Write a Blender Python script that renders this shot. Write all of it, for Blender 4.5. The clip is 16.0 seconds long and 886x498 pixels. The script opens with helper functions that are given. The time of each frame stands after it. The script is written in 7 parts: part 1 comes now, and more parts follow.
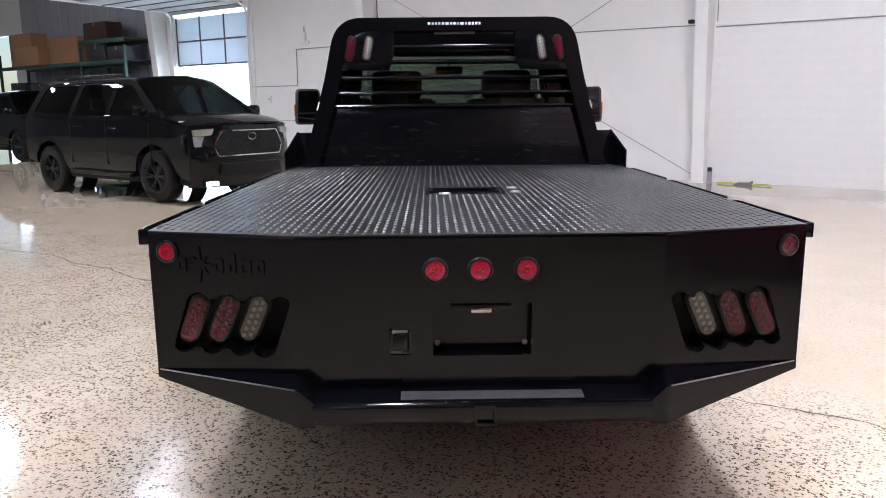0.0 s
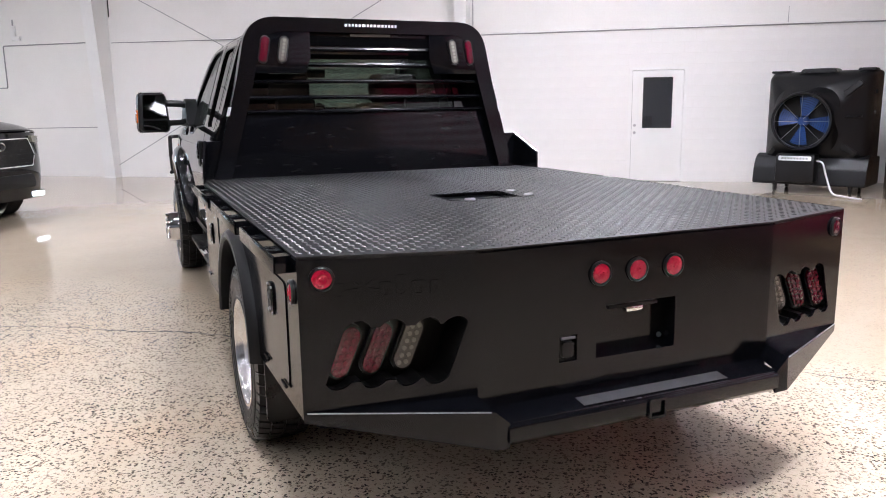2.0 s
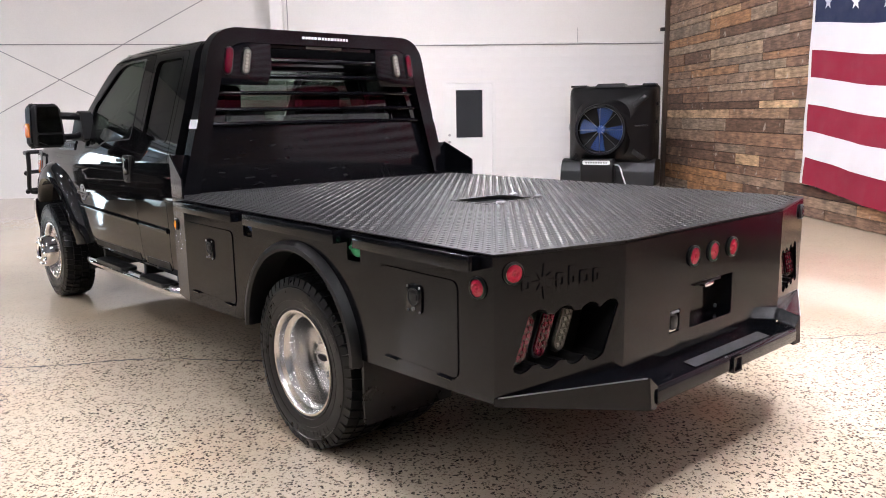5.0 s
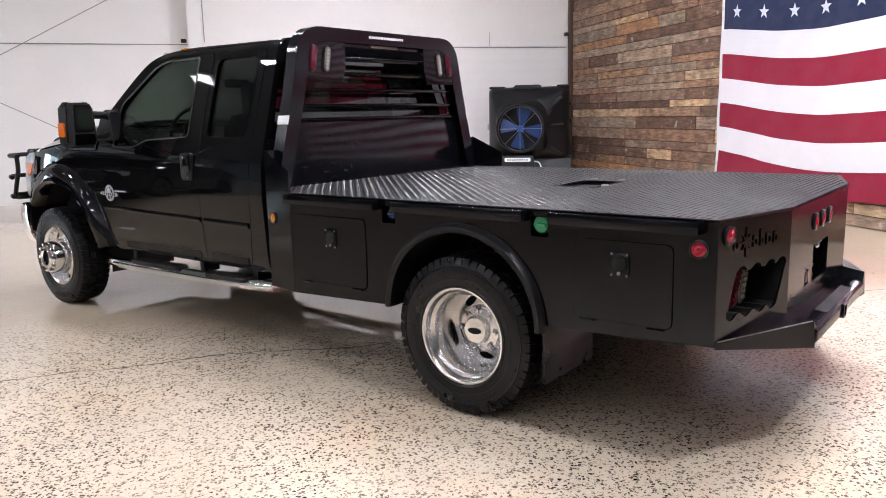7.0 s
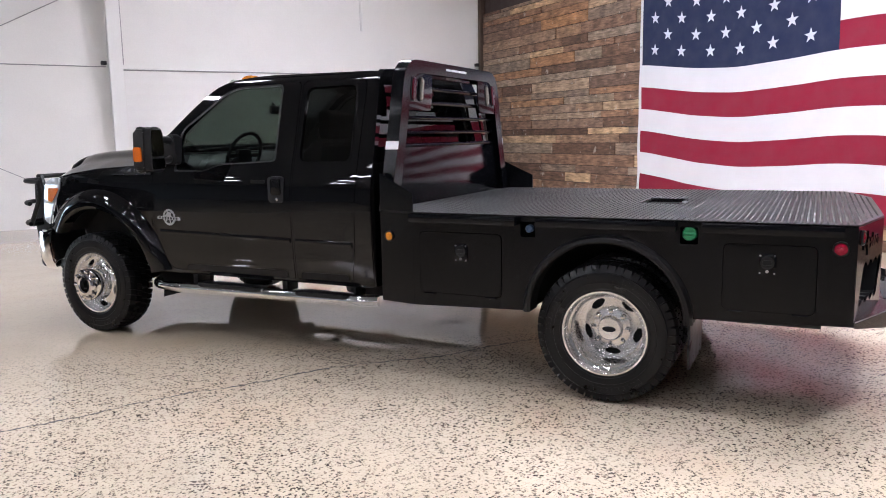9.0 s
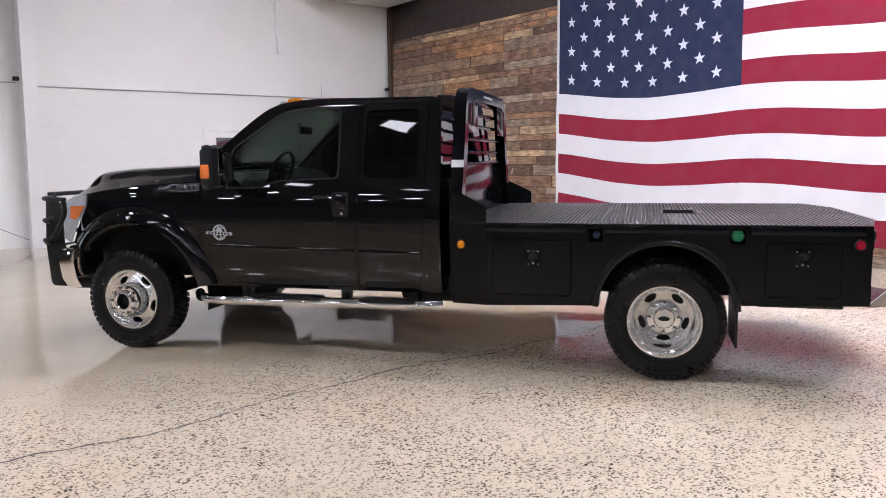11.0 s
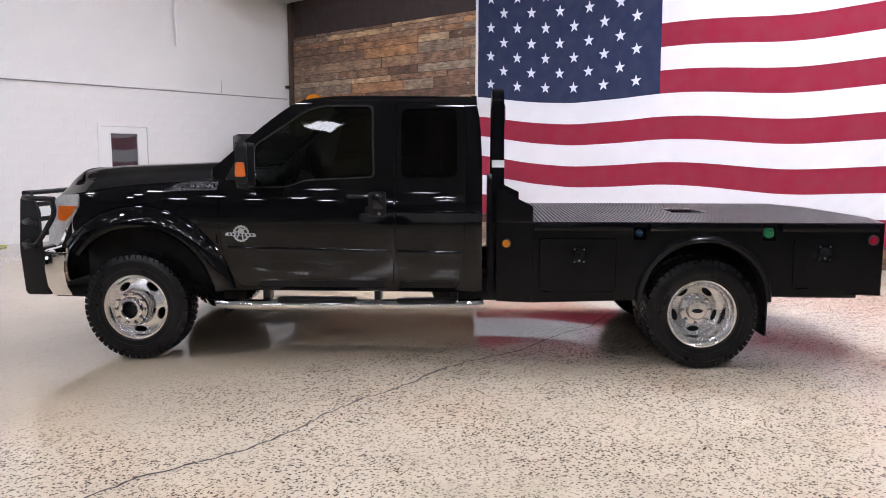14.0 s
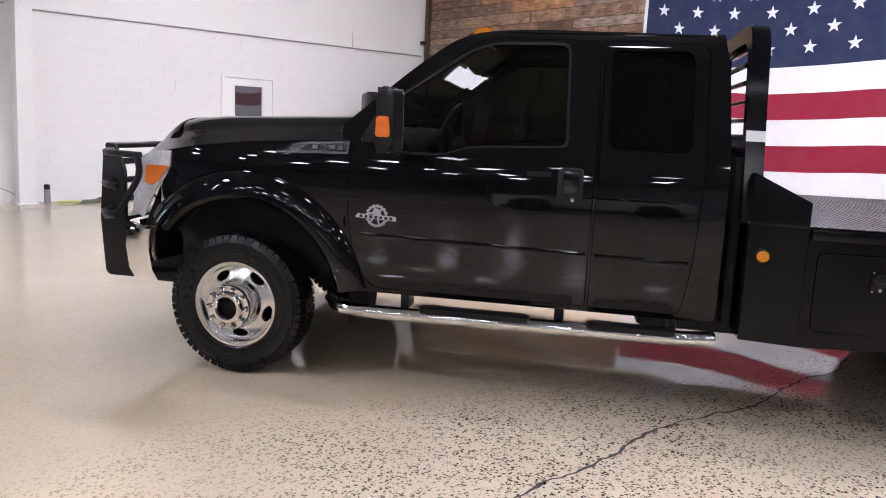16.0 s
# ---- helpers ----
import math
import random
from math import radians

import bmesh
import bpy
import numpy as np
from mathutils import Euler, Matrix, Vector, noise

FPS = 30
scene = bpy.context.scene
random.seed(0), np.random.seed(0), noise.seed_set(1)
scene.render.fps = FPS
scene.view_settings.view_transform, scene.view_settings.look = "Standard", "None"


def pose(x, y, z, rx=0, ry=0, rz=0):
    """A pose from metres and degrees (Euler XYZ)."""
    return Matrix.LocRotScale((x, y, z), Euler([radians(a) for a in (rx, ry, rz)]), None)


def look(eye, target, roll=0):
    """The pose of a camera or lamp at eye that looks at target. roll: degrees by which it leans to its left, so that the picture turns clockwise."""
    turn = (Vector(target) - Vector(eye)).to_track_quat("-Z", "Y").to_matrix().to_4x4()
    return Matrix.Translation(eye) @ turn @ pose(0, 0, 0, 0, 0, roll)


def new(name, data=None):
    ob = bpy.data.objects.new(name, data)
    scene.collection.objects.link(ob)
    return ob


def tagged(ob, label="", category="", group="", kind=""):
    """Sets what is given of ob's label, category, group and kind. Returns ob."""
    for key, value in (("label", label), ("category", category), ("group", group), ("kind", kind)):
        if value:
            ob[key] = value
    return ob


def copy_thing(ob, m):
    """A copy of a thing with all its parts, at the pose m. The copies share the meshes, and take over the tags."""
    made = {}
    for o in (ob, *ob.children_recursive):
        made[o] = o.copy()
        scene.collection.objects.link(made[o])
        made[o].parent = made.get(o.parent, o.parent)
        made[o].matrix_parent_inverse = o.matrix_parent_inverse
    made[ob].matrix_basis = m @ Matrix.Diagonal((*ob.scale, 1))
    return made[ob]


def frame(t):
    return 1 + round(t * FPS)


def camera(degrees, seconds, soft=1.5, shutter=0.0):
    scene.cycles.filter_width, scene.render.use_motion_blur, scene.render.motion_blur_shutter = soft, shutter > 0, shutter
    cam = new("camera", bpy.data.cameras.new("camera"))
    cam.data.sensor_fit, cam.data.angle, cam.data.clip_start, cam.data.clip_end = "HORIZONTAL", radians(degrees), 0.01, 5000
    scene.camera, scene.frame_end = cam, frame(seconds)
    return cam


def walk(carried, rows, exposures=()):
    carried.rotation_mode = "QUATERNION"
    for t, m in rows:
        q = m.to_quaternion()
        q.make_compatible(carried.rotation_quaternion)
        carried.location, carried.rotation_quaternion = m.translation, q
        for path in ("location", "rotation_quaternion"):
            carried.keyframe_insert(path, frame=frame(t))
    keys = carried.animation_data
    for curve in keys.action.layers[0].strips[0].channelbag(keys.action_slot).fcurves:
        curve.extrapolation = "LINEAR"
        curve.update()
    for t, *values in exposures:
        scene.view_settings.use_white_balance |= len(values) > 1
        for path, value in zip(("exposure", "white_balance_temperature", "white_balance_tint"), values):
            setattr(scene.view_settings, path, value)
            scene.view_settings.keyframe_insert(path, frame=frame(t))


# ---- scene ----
cam = camera(60.4, 16.0, 1.0)
PATH = [
    (0, (0.037, 0.065, 1.467), (0.063, 2.03, 1.097), -0.5),
    (0.5, (-0.333, 0.121, 1.456), (-0.098, 2.07, 1.075), -0.5),
    (1, (-0.683, 0.171, 1.461), (-0.272, 2.09, 1.079), -0.6),
    (1.5, (-1.048, 0.248, 1.485), (-0.452, 2.119, 1.104), -0.6),
    (2, (-1.38, 0.434, 1.49), (-0.61, 2.243, 1.12), -0.8),
    (2.5, (-1.731, 0.549, 1.494), (-0.81, 2.288, 1.136), -1.0),
    (3, (-2.01, 0.652, 1.493), (-0.954, 2.315, 1.143), -1.3),
    (3.5, (-2.196, 0.77, 1.5), (-1.058, 2.379, 1.155), -1.5),
    (3.7, (-2.265, 0.78, 1.51), (-1.096, 2.365, 1.167), -1.6),
    (5.8, (-3.014, 1.133, 1.509), (-1.643, 2.547, 1.16), -0.7),
    (6, (-3.163, 1.207, 1.502), (-1.766, 2.596, 1.156), -0.8),
    (6.5, (-3.528, 1.395, 1.493), (-2.056, 2.704, 1.146), -1.1),
    (7, (-3.828, 1.674, 1.486), (-2.275, 2.885, 1.136), -1.4),
    (7.5, (-4.213, 1.934, 1.494), (-2.592, 3.055, 1.154), -1.7),
    (8, (-4.525, 2.193, 1.496), (-2.848, 3.232, 1.168), -1.7),
    (8.5, (-4.765, 2.493, 1.518), (-3.043, 3.461, 1.206), -1.6),
    (9, (-5.069, 2.79, 1.526), (-3.296, 3.668, 1.232), -1.1),
    (9.2, (-5.17, 2.934, 1.527), (-3.375, 3.767, 1.24), -1.4),
    (11.3, (-6.271, 4.119, 1.525), (-4.336, 4.568, 1.29), -0.6),
    (11.5, (-6.356, 4.208, 1.527), (-4.411, 4.614, 1.296), -0.6),
    (12, (-6.54, 4.425, 1.522), (-4.58, 4.755, 1.295), -0.6),
    (12.5, (-6.607, 4.661, 1.524), (-4.636, 4.914, 1.297), -0.5),
    (13, (-6.697, 4.859, 1.529), (-4.719, 5.05, 1.3), -0.4),
    (13.5, (-6.615, 5.099, 1.508), (-4.633, 5.234, 1.274), -0.3),
    (14, (-6.376, 5.407, 1.524), (-4.394, 5.512, 1.283), -0.0),
    (14.5, (-6.103, 5.691, 1.516), (-4.122, 5.804, 1.262), 0.6),
    (15, (-5.689, 5.873, 1.475), (-3.717, 6.064, 1.198), 1.3),
    (15.5, (-5.261, 6.009, 1.462), (-3.302, 6.284, 1.168), 2.1),
    (16, (-4.764, 6.029, 1.464), (-2.83, 6.423, 1.139), 2.6),
]
walk(cam, [(t, look(eye, target, roll)) for t, eye, target, roll in PATH],
     [(0, 0.14, 6200, 10), (1, 0.28, 6300, 10), (2, 0.42, 6350, 10), (3.5, 0.49, 6780, 10), (6, 0.40, 6520, 10), (8, 0.30, 6420, 10), (9, 0.19, 6320, 10), (12.5, 0.02, 6300, 10), (14.5, 0.07, 6320, 10), (16, 0.26, 6350, 10)])

# ---- world and exposure ----
world = bpy.data.worlds.new("sky")
scene.world = world
world.use_nodes = True
_wn = world.node_tree.nodes
_sky = _wn.new("ShaderNodeTexSky")
_sky.sky_type, _sky.sun_disc = "NISHITA", False
_sky.sun_elevation, _sky.sun_rotation = radians(38), radians(200)
world.node_tree.links.new(_sky.outputs[0], _wn["Background"].inputs[0])
_wn["Background"].inputs[1].default_value = 0.12
scene.view_settings.exposure = 0.0
PANEL_POWER = 420.0

# ---- materials ----
_mats = {}


def mat(name, col, rough=0.5, metal=0.0, vary=0.12, scale=6.0, fine=60.0, bump=0.0, bscale=220.0, coat=0.0, rvary=0.08, spec=0.5):
    """A surface with colour and gloss that vary at two scales, and fine relief."""
    if name in _mats:
        return _mats[name]
    m = bpy.data.materials.new(name)
    m.use_nodes = True
    nt, n = m.node_tree, m.node_tree.nodes
    p = n["Principled BSDF"]
    tc = n.new("ShaderNodeTexCoord")
    a, b = n.new("ShaderNodeTexNoise"), n.new("ShaderNodeTexNoise")
    a.inputs["Scale"].default_value, b.inputs["Scale"].default_value = scale, fine
    a.inputs["Detail"].default_value, b.inputs["Detail"].default_value = 4, 3
    for t in (a, b):
        nt.links.new(tc.outputs["Object"], t.inputs["Vector"])
    add = n.new("ShaderNodeMath")
    add.operation = "ADD"
    nt.links.new(a.outputs["Fac"], add.inputs[0])
    nt.links.new(b.outputs["Fac"], add.inputs[1])
    ramp = n.new("ShaderNodeMapRange")
    ramp.inputs["From Min"].default_value, ramp.inputs["From Max"].default_value = 0.6, 1.4
    ramp.inputs["To Min"].default_value, ramp.inputs["To Max"].default_value = 1 - vary, 1 + vary
    nt.links.new(add.outputs[0], ramp.inputs["Value"])
    mul = n.new("ShaderNodeVectorMath")
    mul.operation = "SCALE"
    mul.inputs[0].default_value = col
    nt.links.new(ramp.outputs[0], mul.inputs["Scale"])
    nt.links.new(mul.outputs[0], p.inputs["Base Color"])
    rr = n.new("ShaderNodeMapRange")
    rr.inputs["From Min"].default_value, rr.inputs["From Max"].default_value = 0.3, 0.7
    rr.inputs["To Min"].default_value, rr.inputs["To Max"].default_value = max(0.01, rough * (1 - rvary * 2)), min(1, rough * (1 + rvary * 2))
    nt.links.new(a.outputs["Fac"], rr.inputs["Value"])
    nt.links.new(rr.outputs[0], p.inputs["Roughness"])
    p.inputs["Metallic"].default_value = metal
    p.inputs["Specular IOR Level"].default_value = spec
    if coat:
        p.inputs["Coat Weight"].default_value = coat
        p.inputs["Coat Roughness"].default_value = 0.03
        p.inputs["Coat IOR"].default_value = 1.45
    if bump:
        c, bp = n.new("ShaderNodeTexNoise"), n.new("ShaderNodeBump")
        c.inputs["Scale"].default_value, c.inputs["Detail"].default_value = bscale, 2
        bp.inputs["Strength"].default_value, bp.inputs["Distance"].default_value = bump, 0.002
        nt.links.new(tc.outputs["Object"], c.inputs["Vector"])
        nt.links.new(c.outputs["Fac"], bp.inputs["Height"])
        nt.links.new(bp.outputs[0], p.inputs["Normal"])
    _mats[name] = m
    return m


def glass(name, tint, rough=0.02):
    """A tinted pane: clear tinted light through it, mirror gloss by Fresnel."""
    m = bpy.data.materials.new(name)
    m.use_nodes = True
    nt, n = m.node_tree, m.node_tree.nodes
    n.remove(n["Principled BSDF"])
    tr, gl, mix, fr = n.new("ShaderNodeBsdfTransparent"), n.new("ShaderNodeBsdfGlossy"), n.new("ShaderNodeMixShader"), n.new("ShaderNodeLayerWeight")
    tr.inputs[0].default_value = (*tint, 1)
    gl.inputs["Roughness"].default_value = rough
    fr.inputs["Blend"].default_value = 0.5
    pw, ma = n.new("ShaderNodeMath"), n.new("ShaderNodeMath")
    pw.operation, ma.operation = "POWER", "MULTIPLY_ADD"
    pw.inputs[1].default_value, ma.inputs[1].default_value, ma.inputs[2].default_value = 5.0, 0.95, 0.045
    nt.links.new(fr.outputs["Facing"], pw.inputs[0])
    nt.links.new(pw.outputs[0], ma.inputs[0])
    nt.links.new(ma.outputs[0], mix.inputs[0])
    nt.links.new(tr.outputs[0], mix.inputs[1])
    nt.links.new(gl.outputs[0], mix.inputs[2])
    nt.links.new(mix.outputs[0], n["Material Output"].inputs[0])
    return m


def glow(name, col, strength):
    m = bpy.data.materials.new(name)
    m.use_nodes = True
    nt, n = m.node_tree, m.node_tree.nodes
    n.remove(n["Principled BSDF"])
    e = n.new("ShaderNodeEmission")
    e.inputs[0].default_value, e.inputs[1].default_value = (*col, 1), strength
    nt.links.new(e.outputs[0], n["Material Output"].inputs[0])
    return m


def lens_mat(name, col, rough=0.12):
    """Moulded plastic lamp lens with small ribs."""
    m = mat(name, col, rough, vary=0.15, fine=120, coat=0.3)
    n, nt = m.node_tree.nodes, m.node_tree
    v, bp, tc = n.new("ShaderNodeTexVoronoi"), n.new("ShaderNodeBump"), n.new("ShaderNodeTexCoord")
    v.inputs["Scale"].default_value = 90
    bp.inputs["Strength"].default_value, bp.inputs["Distance"].default_value = 0.6, 0.004
    nt.links.new(tc.outputs["Object"], v.inputs["Vector"])
    nt.links.new(v.outputs["Distance"], bp.inputs["Height"])
    nt.links.new(bp.outputs[0], n["Principled BSDF"].inputs["Normal"])
    return m


PAINT = mat("black_clearcoat", (0.004, 0.004, 0.0045), 0.5, vary=0.1, coat=1.0, rvary=0.05, spec=0.0)
BEDBLACK = mat("black_powder_coat", (0.0028, 0.0030, 0.0040), 0.13, vary=0.12, scale=3, fine=25, bump=0.04, bscale=120, rvary=0.15, spec=0.24)
DECK = mat("black_tread_steel", (0.006, 0.006, 0.0065), 0.33, vary=0.12, scale=2.5, fine=30, rvary=0.06, spec=0.5)
TRIMBLACK = mat("black_plastic", (0.005, 0.005, 0.0055), 0.40, vary=0.2, bump=0.15, bscale=400, spec=0.3)


def scuffed():
    """The powder coat with pale dry scuffs and scratches."""
    m = BEDBLACK.copy()
    m.name = "scuffed_powder_coat"
    n, nt = m.node_tree.nodes, m.node_tree
    p = n["Principled BSDF"]
    old = p.inputs["Base Color"].links[0].from_socket
    tc, mp, a, b = n.new("ShaderNodeTexCoord"), n.new("ShaderNodeMapping"), n.new("ShaderNodeTexNoise"), n.new("ShaderNodeTexNoise")
    mp.inputs["Scale"].default_value = (3.0, 1.0, 16.0)
    nt.links.new(tc.outputs["Object"], mp.inputs[0])
    nt.links.new(mp.outputs[0], a.inputs["Vector"])
    nt.links.new(tc.outputs["Object"], b.inputs["Vector"])
    a.inputs["Scale"].default_value, a.inputs["Detail"].default_value = 3.0, 8
    b.inputs["Scale"].default_value, b.inputs["Detail"].default_value = 2.2, 3
    r1, r2, mul, mx = n.new("ShaderNodeMapRange"), n.new("ShaderNodeMapRange"), n.new("ShaderNodeMath"), n.new("ShaderNodeMix")
    for r, lo, hi in ((r1, 0.60, 0.72), (r2, 0.42, 0.62)):
        r.inputs["From Min"].default_value, r.inputs["From Max"].default_value = lo, hi
    nt.links.new(a.outputs["Fac"], r1.inputs["Value"])
    nt.links.new(b.outputs["Fac"], r2.inputs["Value"])
    mul.operation = "MULTIPLY"
    nt.links.new(r1.outputs[0], mul.inputs[0])
    nt.links.new(r2.outputs[0], mul.inputs[1])
    mx.data_type = "RGBA"
    nt.links.new(mul.outputs[0], mx.inputs[0])
    nt.links.new(old, mx.inputs[6])
    mx.inputs[7].default_value = (0.022, 0.021, 0.020, 1)
    nt.links.new(mx.outputs[2], p.inputs["Base Color"])
    return m


SCUFFED = scuffed()
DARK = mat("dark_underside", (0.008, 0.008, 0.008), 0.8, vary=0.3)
RUBBER = mat("tyre_rubber", (0.005, 0.005, 0.0055), 0.31, vary=0.3, scale=12, fine=90, bump=0.15, bscale=180, spec=0.26)
CHROME = mat("chrome", (0.80, 0.80, 0.81), 0.05, 1.0, vary=0.04)
ALU = mat("polished_aluminium", (0.84, 0.83, 0.82), 0.22, 1.0, vary=0.06, scale=20)
STEEL = mat("bare_steel", (0.45, 0.45, 0.46), 0.35, 1.0, vary=0.15)
SEAL = mat("window_rubber", (0.006, 0.006, 0.007), 0.4, vary=0.15, spec=0.25)
DARKCHROME = mat("dark_chrome", (0.07, 0.07, 0.073), 0.25, 1.0, vary=0.1)
REDLENS = lens_mat("red_lens", (0.34, 0.002, 0.024))
DARKRED = lens_mat("dark_red_lens", (0.075, 0.0008, 0.009))
SMOKED = lens_mat("smoked_clear_lens", (0.14, 0.133, 0.115), 0.15)
REDDOME = lens_mat("red_led_dome", (0.10, 0.001, 0.011), 0.2)
CLEARLENS = lens_mat("clear_led_lens", (0.25, 0.24, 0.205), 0.14)
HEADLENS = mat("headlamp_reflector", (0.74, 0.74, 0.75), 0.20, 0.45, vary=0.25, scale=14, fine=70, bump=0.5, bscale=45, coat=0.8)
AMBER = lens_mat("amber_lens", (0.80, 0.27, 0.02))
AMBERDARK = lens_mat("orange_lens", (0.70, 0.15, 0.012))
GREENCAP = mat("green_plastic", (0.02, 0.25, 0.10), 0.4, vary=0.15)
BLUECAP = mat("blue_plastic", (0.025, 0.07, 0.17), 0.4, vary=0.15)
SILVER = mat("silver_badge", (0.46, 0.46, 0.47), 0.3, 0.2, vary=0.15, fine=150)
WHITETAPE = mat("white_reflective_tape", (0.75, 0.76, 0.78), 0.35, vary=0.06)
GLASS_FRONT = glass("tinted_front_glass", (0.115, 0.137, 0.122))
GLASS_REAR = glass("dark_privacy_glass", (0.035, 0.037, 0.038))
GLASS_CLEAR = glass("windscreen_glass", (0.50, 0.58, 0.52))
GLASS_BACK = glass("back_window_glass", (0.13, 0.16, 0.14))
SEAT = mat("grey_cloth", (0.012, 0.012, 0.013), 0.85, vary=0.25, bump=0.3, bscale=300)
MIRRORGLASS = mat("mirror_glass", (0.8, 0.8, 0.8), 0.02, 1.0, vary=0.01)

# ---- mesh helpers ----


def finish(bm, angle=32):
    bmesh.ops.recalc_face_normals(bm, faces=bm.faces)
    me = bpy.data.meshes.new("mesh")
    bm.to_mesh(me)
    bm.free()
    me.polygons.foreach_set("use_smooth", [True] * len(me.polygons))
    me.set_sharp_from_angle(angle=radians(angle))
    return me


def part(name, bm, material, parent=None, label="", at=None, angle=32, kind=""):
    me = finish(bm, angle) if isinstance(bm, bmesh.types.BMesh) else bm
    if material is not None and not me.materials:
        me.materials.append(material)
    ob = new(name, me)
    ob.parent = parent
    if at is not None:
        ob.matrix_basis = at
    return tagged(ob, label, kind=kind)


def thing(name, label, category, at=None, group="", kind=""):
    ob = new(name)
    ob.empty_display_size = 0.2
    if at is not None:
        ob.matrix_basis = at
    return tagged(ob, label, category, group, kind)


def box(x0, x1, y0, y1, z0, z1, bev=0.0, seg=2, bm=None):
    own = bm is None
    bm = bm or bmesh.new()
    vs = [bm.verts.new(c) for c in ((x0, y0, z0), (x1, y0, z0), (x1, y1, z0), (x0, y1, z0), (x0, y0, z1), (x1, y0, z1), (x1, y1, z1), (x0, y1, z1))]
    fs = [bm.faces.new([vs[i] for i in q]) for q in ((3, 2, 1, 0), (4, 5, 6, 7), (0, 1, 5, 4), (1, 2, 6, 5), (2, 3, 7, 6), (3, 0, 4, 7))]
    if bev:
        es = {e for f in fs for e in f.edges}
        bmesh.ops.bevel(bm, geom=list(es), offset=bev, segments=seg, affect="EDGES", profile=0.5)
    return bm


def prism(poly, axis, a0, a1, bev=0.0, seg=2, bm=None):
    """A polygon pushed along an axis: x takes (y, z), y takes (x, z), z takes (x, y)."""
    bm = bm or bmesh.new()
    put = {"x": lambda a, p: (a, p[0], p[1]), "y": lambda a, p: (p[0], a, p[1]), "z": lambda a, p: (p[0], p[1], a)}[axis]
    lo, hi = [bm.verts.new(put(a0, p)) for p in poly], [bm.verts.new(put(a1, p)) for p in poly]
    fs = [bm.faces.new(lo), bm.faces.new(hi[::-1])]
    k = len(poly)
    fs += [bm.faces.new((lo[i], hi[i], hi[(i + 1) % k], lo[(i + 1) % k])) for i in range(k)]
    if bev:
        es = {e for f in fs for e in f.edges}
        bmesh.ops.bevel(bm, geom=list(es), offset=bev, segments=seg, affect="EDGES", profile=0.5)
    return bm


def rounded(pts, r, n=4):
    """The polygon with its corners rounded by about r."""
    out, k = [], len(pts)
    for i in range(k):
        a, b, c = Vector(pts[i - 1]), Vector(pts[i]), Vector(pts[(i + 1) % k])
        rr = r[i] if isinstance(r, (list, tuple)) else r
        d = min(rr, (a - b).length * 0.45, (c - b).length * 0.45)
        if d < 1e-4:
            out.append(tuple(b))
            continue
        p, q = b + (a - b).normalized() * d, b + (c - b).normalized() * d
        for j in range(n + 1):
            t = j / n
            out.append(tuple((1 - t) ** 2 * p + 2 * t * (1 - t) * b + t * t * q))
    return out


def tube(pts, r, seg=10, bm=None, flat=1.0):
    """A bent round bar through the points, closed at its ends."""
    bm = bm or bmesh.new()
    pts = [Vector(p) for p in pts]
    rings, side = [], None
    for i, p in enumerate(pts):
        d = (pts[min(i + 1, len(pts) - 1)] - pts[max(i - 1, 0)]).normalized()
        if side is None:
            side = d.cross(Vector((0, 0, 1)))
            if side.length < 0.1:
                side = d.cross(Vector((1, 0, 0)))
        side = (side - d * side.dot(d)).normalized()
        up = side.cross(d)
        rings.append([bm.verts.new(p + (side * math.cos(t) + up * math.sin(t) * flat) * r) for t in (2 * math.pi * j / seg for j in range(seg))])
    for a, b in zip(rings, rings[1:]):
        for j in range(seg):
            bm.faces.new((a[j], a[(j + 1) % seg], b[(j + 1) % seg], b[j]))
    bm.faces.new(rings[0][::-1])
    bm.faces.new(rings[-1])
    return bm


def bend(pts, r=0.08, n=5):
    """The open line through pts with rounded corners."""
    out = [Vector(pts[0])]
    for a, b, c in zip(pts, pts[1:], pts[2:]):
        a, b, c = Vector(a), Vector(b), Vector(c)
        d = min(r, (a - b).length * 0.45, (c - b).length * 0.45)
        p, q = b + (a - b).normalized() * d, b + (c - b).normalized() * d
        out += [(1 - t) ** 2 * p + 2 * t * (1 - t) * b + t * t * q for t in (j / n for j in range(n + 1))]
    return out + [Vector(pts[-1])]


def lathe(profile, seg=48, bm=None, close=False):
    """A profile of (radius, x) turned round the x axis."""
    bm = bm or bmesh.new()
    rings = []
    for r, x in profile:
        rings.append([bm.verts.new((x, r * math.cos(2 * math.pi * j / seg), r * math.sin(2 * math.pi * j / seg))) for j in range(seg)])
    for a, b in zip(rings, rings[1:]):
        for j in range(seg):
            bm.faces.new((a[j], a[(j + 1) % seg], b[(j + 1) % seg], b[j]))
    if profile[0][0] > 1e-4 and close:
        bm.faces.new(rings[0])
    if close:
        bm.faces.new(rings[-1])
    return bm


def oval(cx, cz, w, h, tilt=0.0, n=8):
    """Points of an upright stadium shape w wide and h high, leaning by tilt degrees."""
    r, out = w / 2, []
    for s, a0 in ((1, 0), (-1, 180)):
        for j in range(n + 1):
            t = radians(a0 + 180 * j / n)
            out.append((r * math.cos(t), s * (h / 2 - r) + r * math.sin(t)))
    c, s = math.cos(radians(tilt)), math.sin(radians(tilt))
    return [(cx + x * c + z * s, cz - x * s + z * c) for x, z in out]


def ring(cx, cz, r, n=24):
    return [(cx + r * math.cos(2 * math.pi * j / n), cz + r * math.sin(2 * math.pi * j / n)) for j in range(n)]


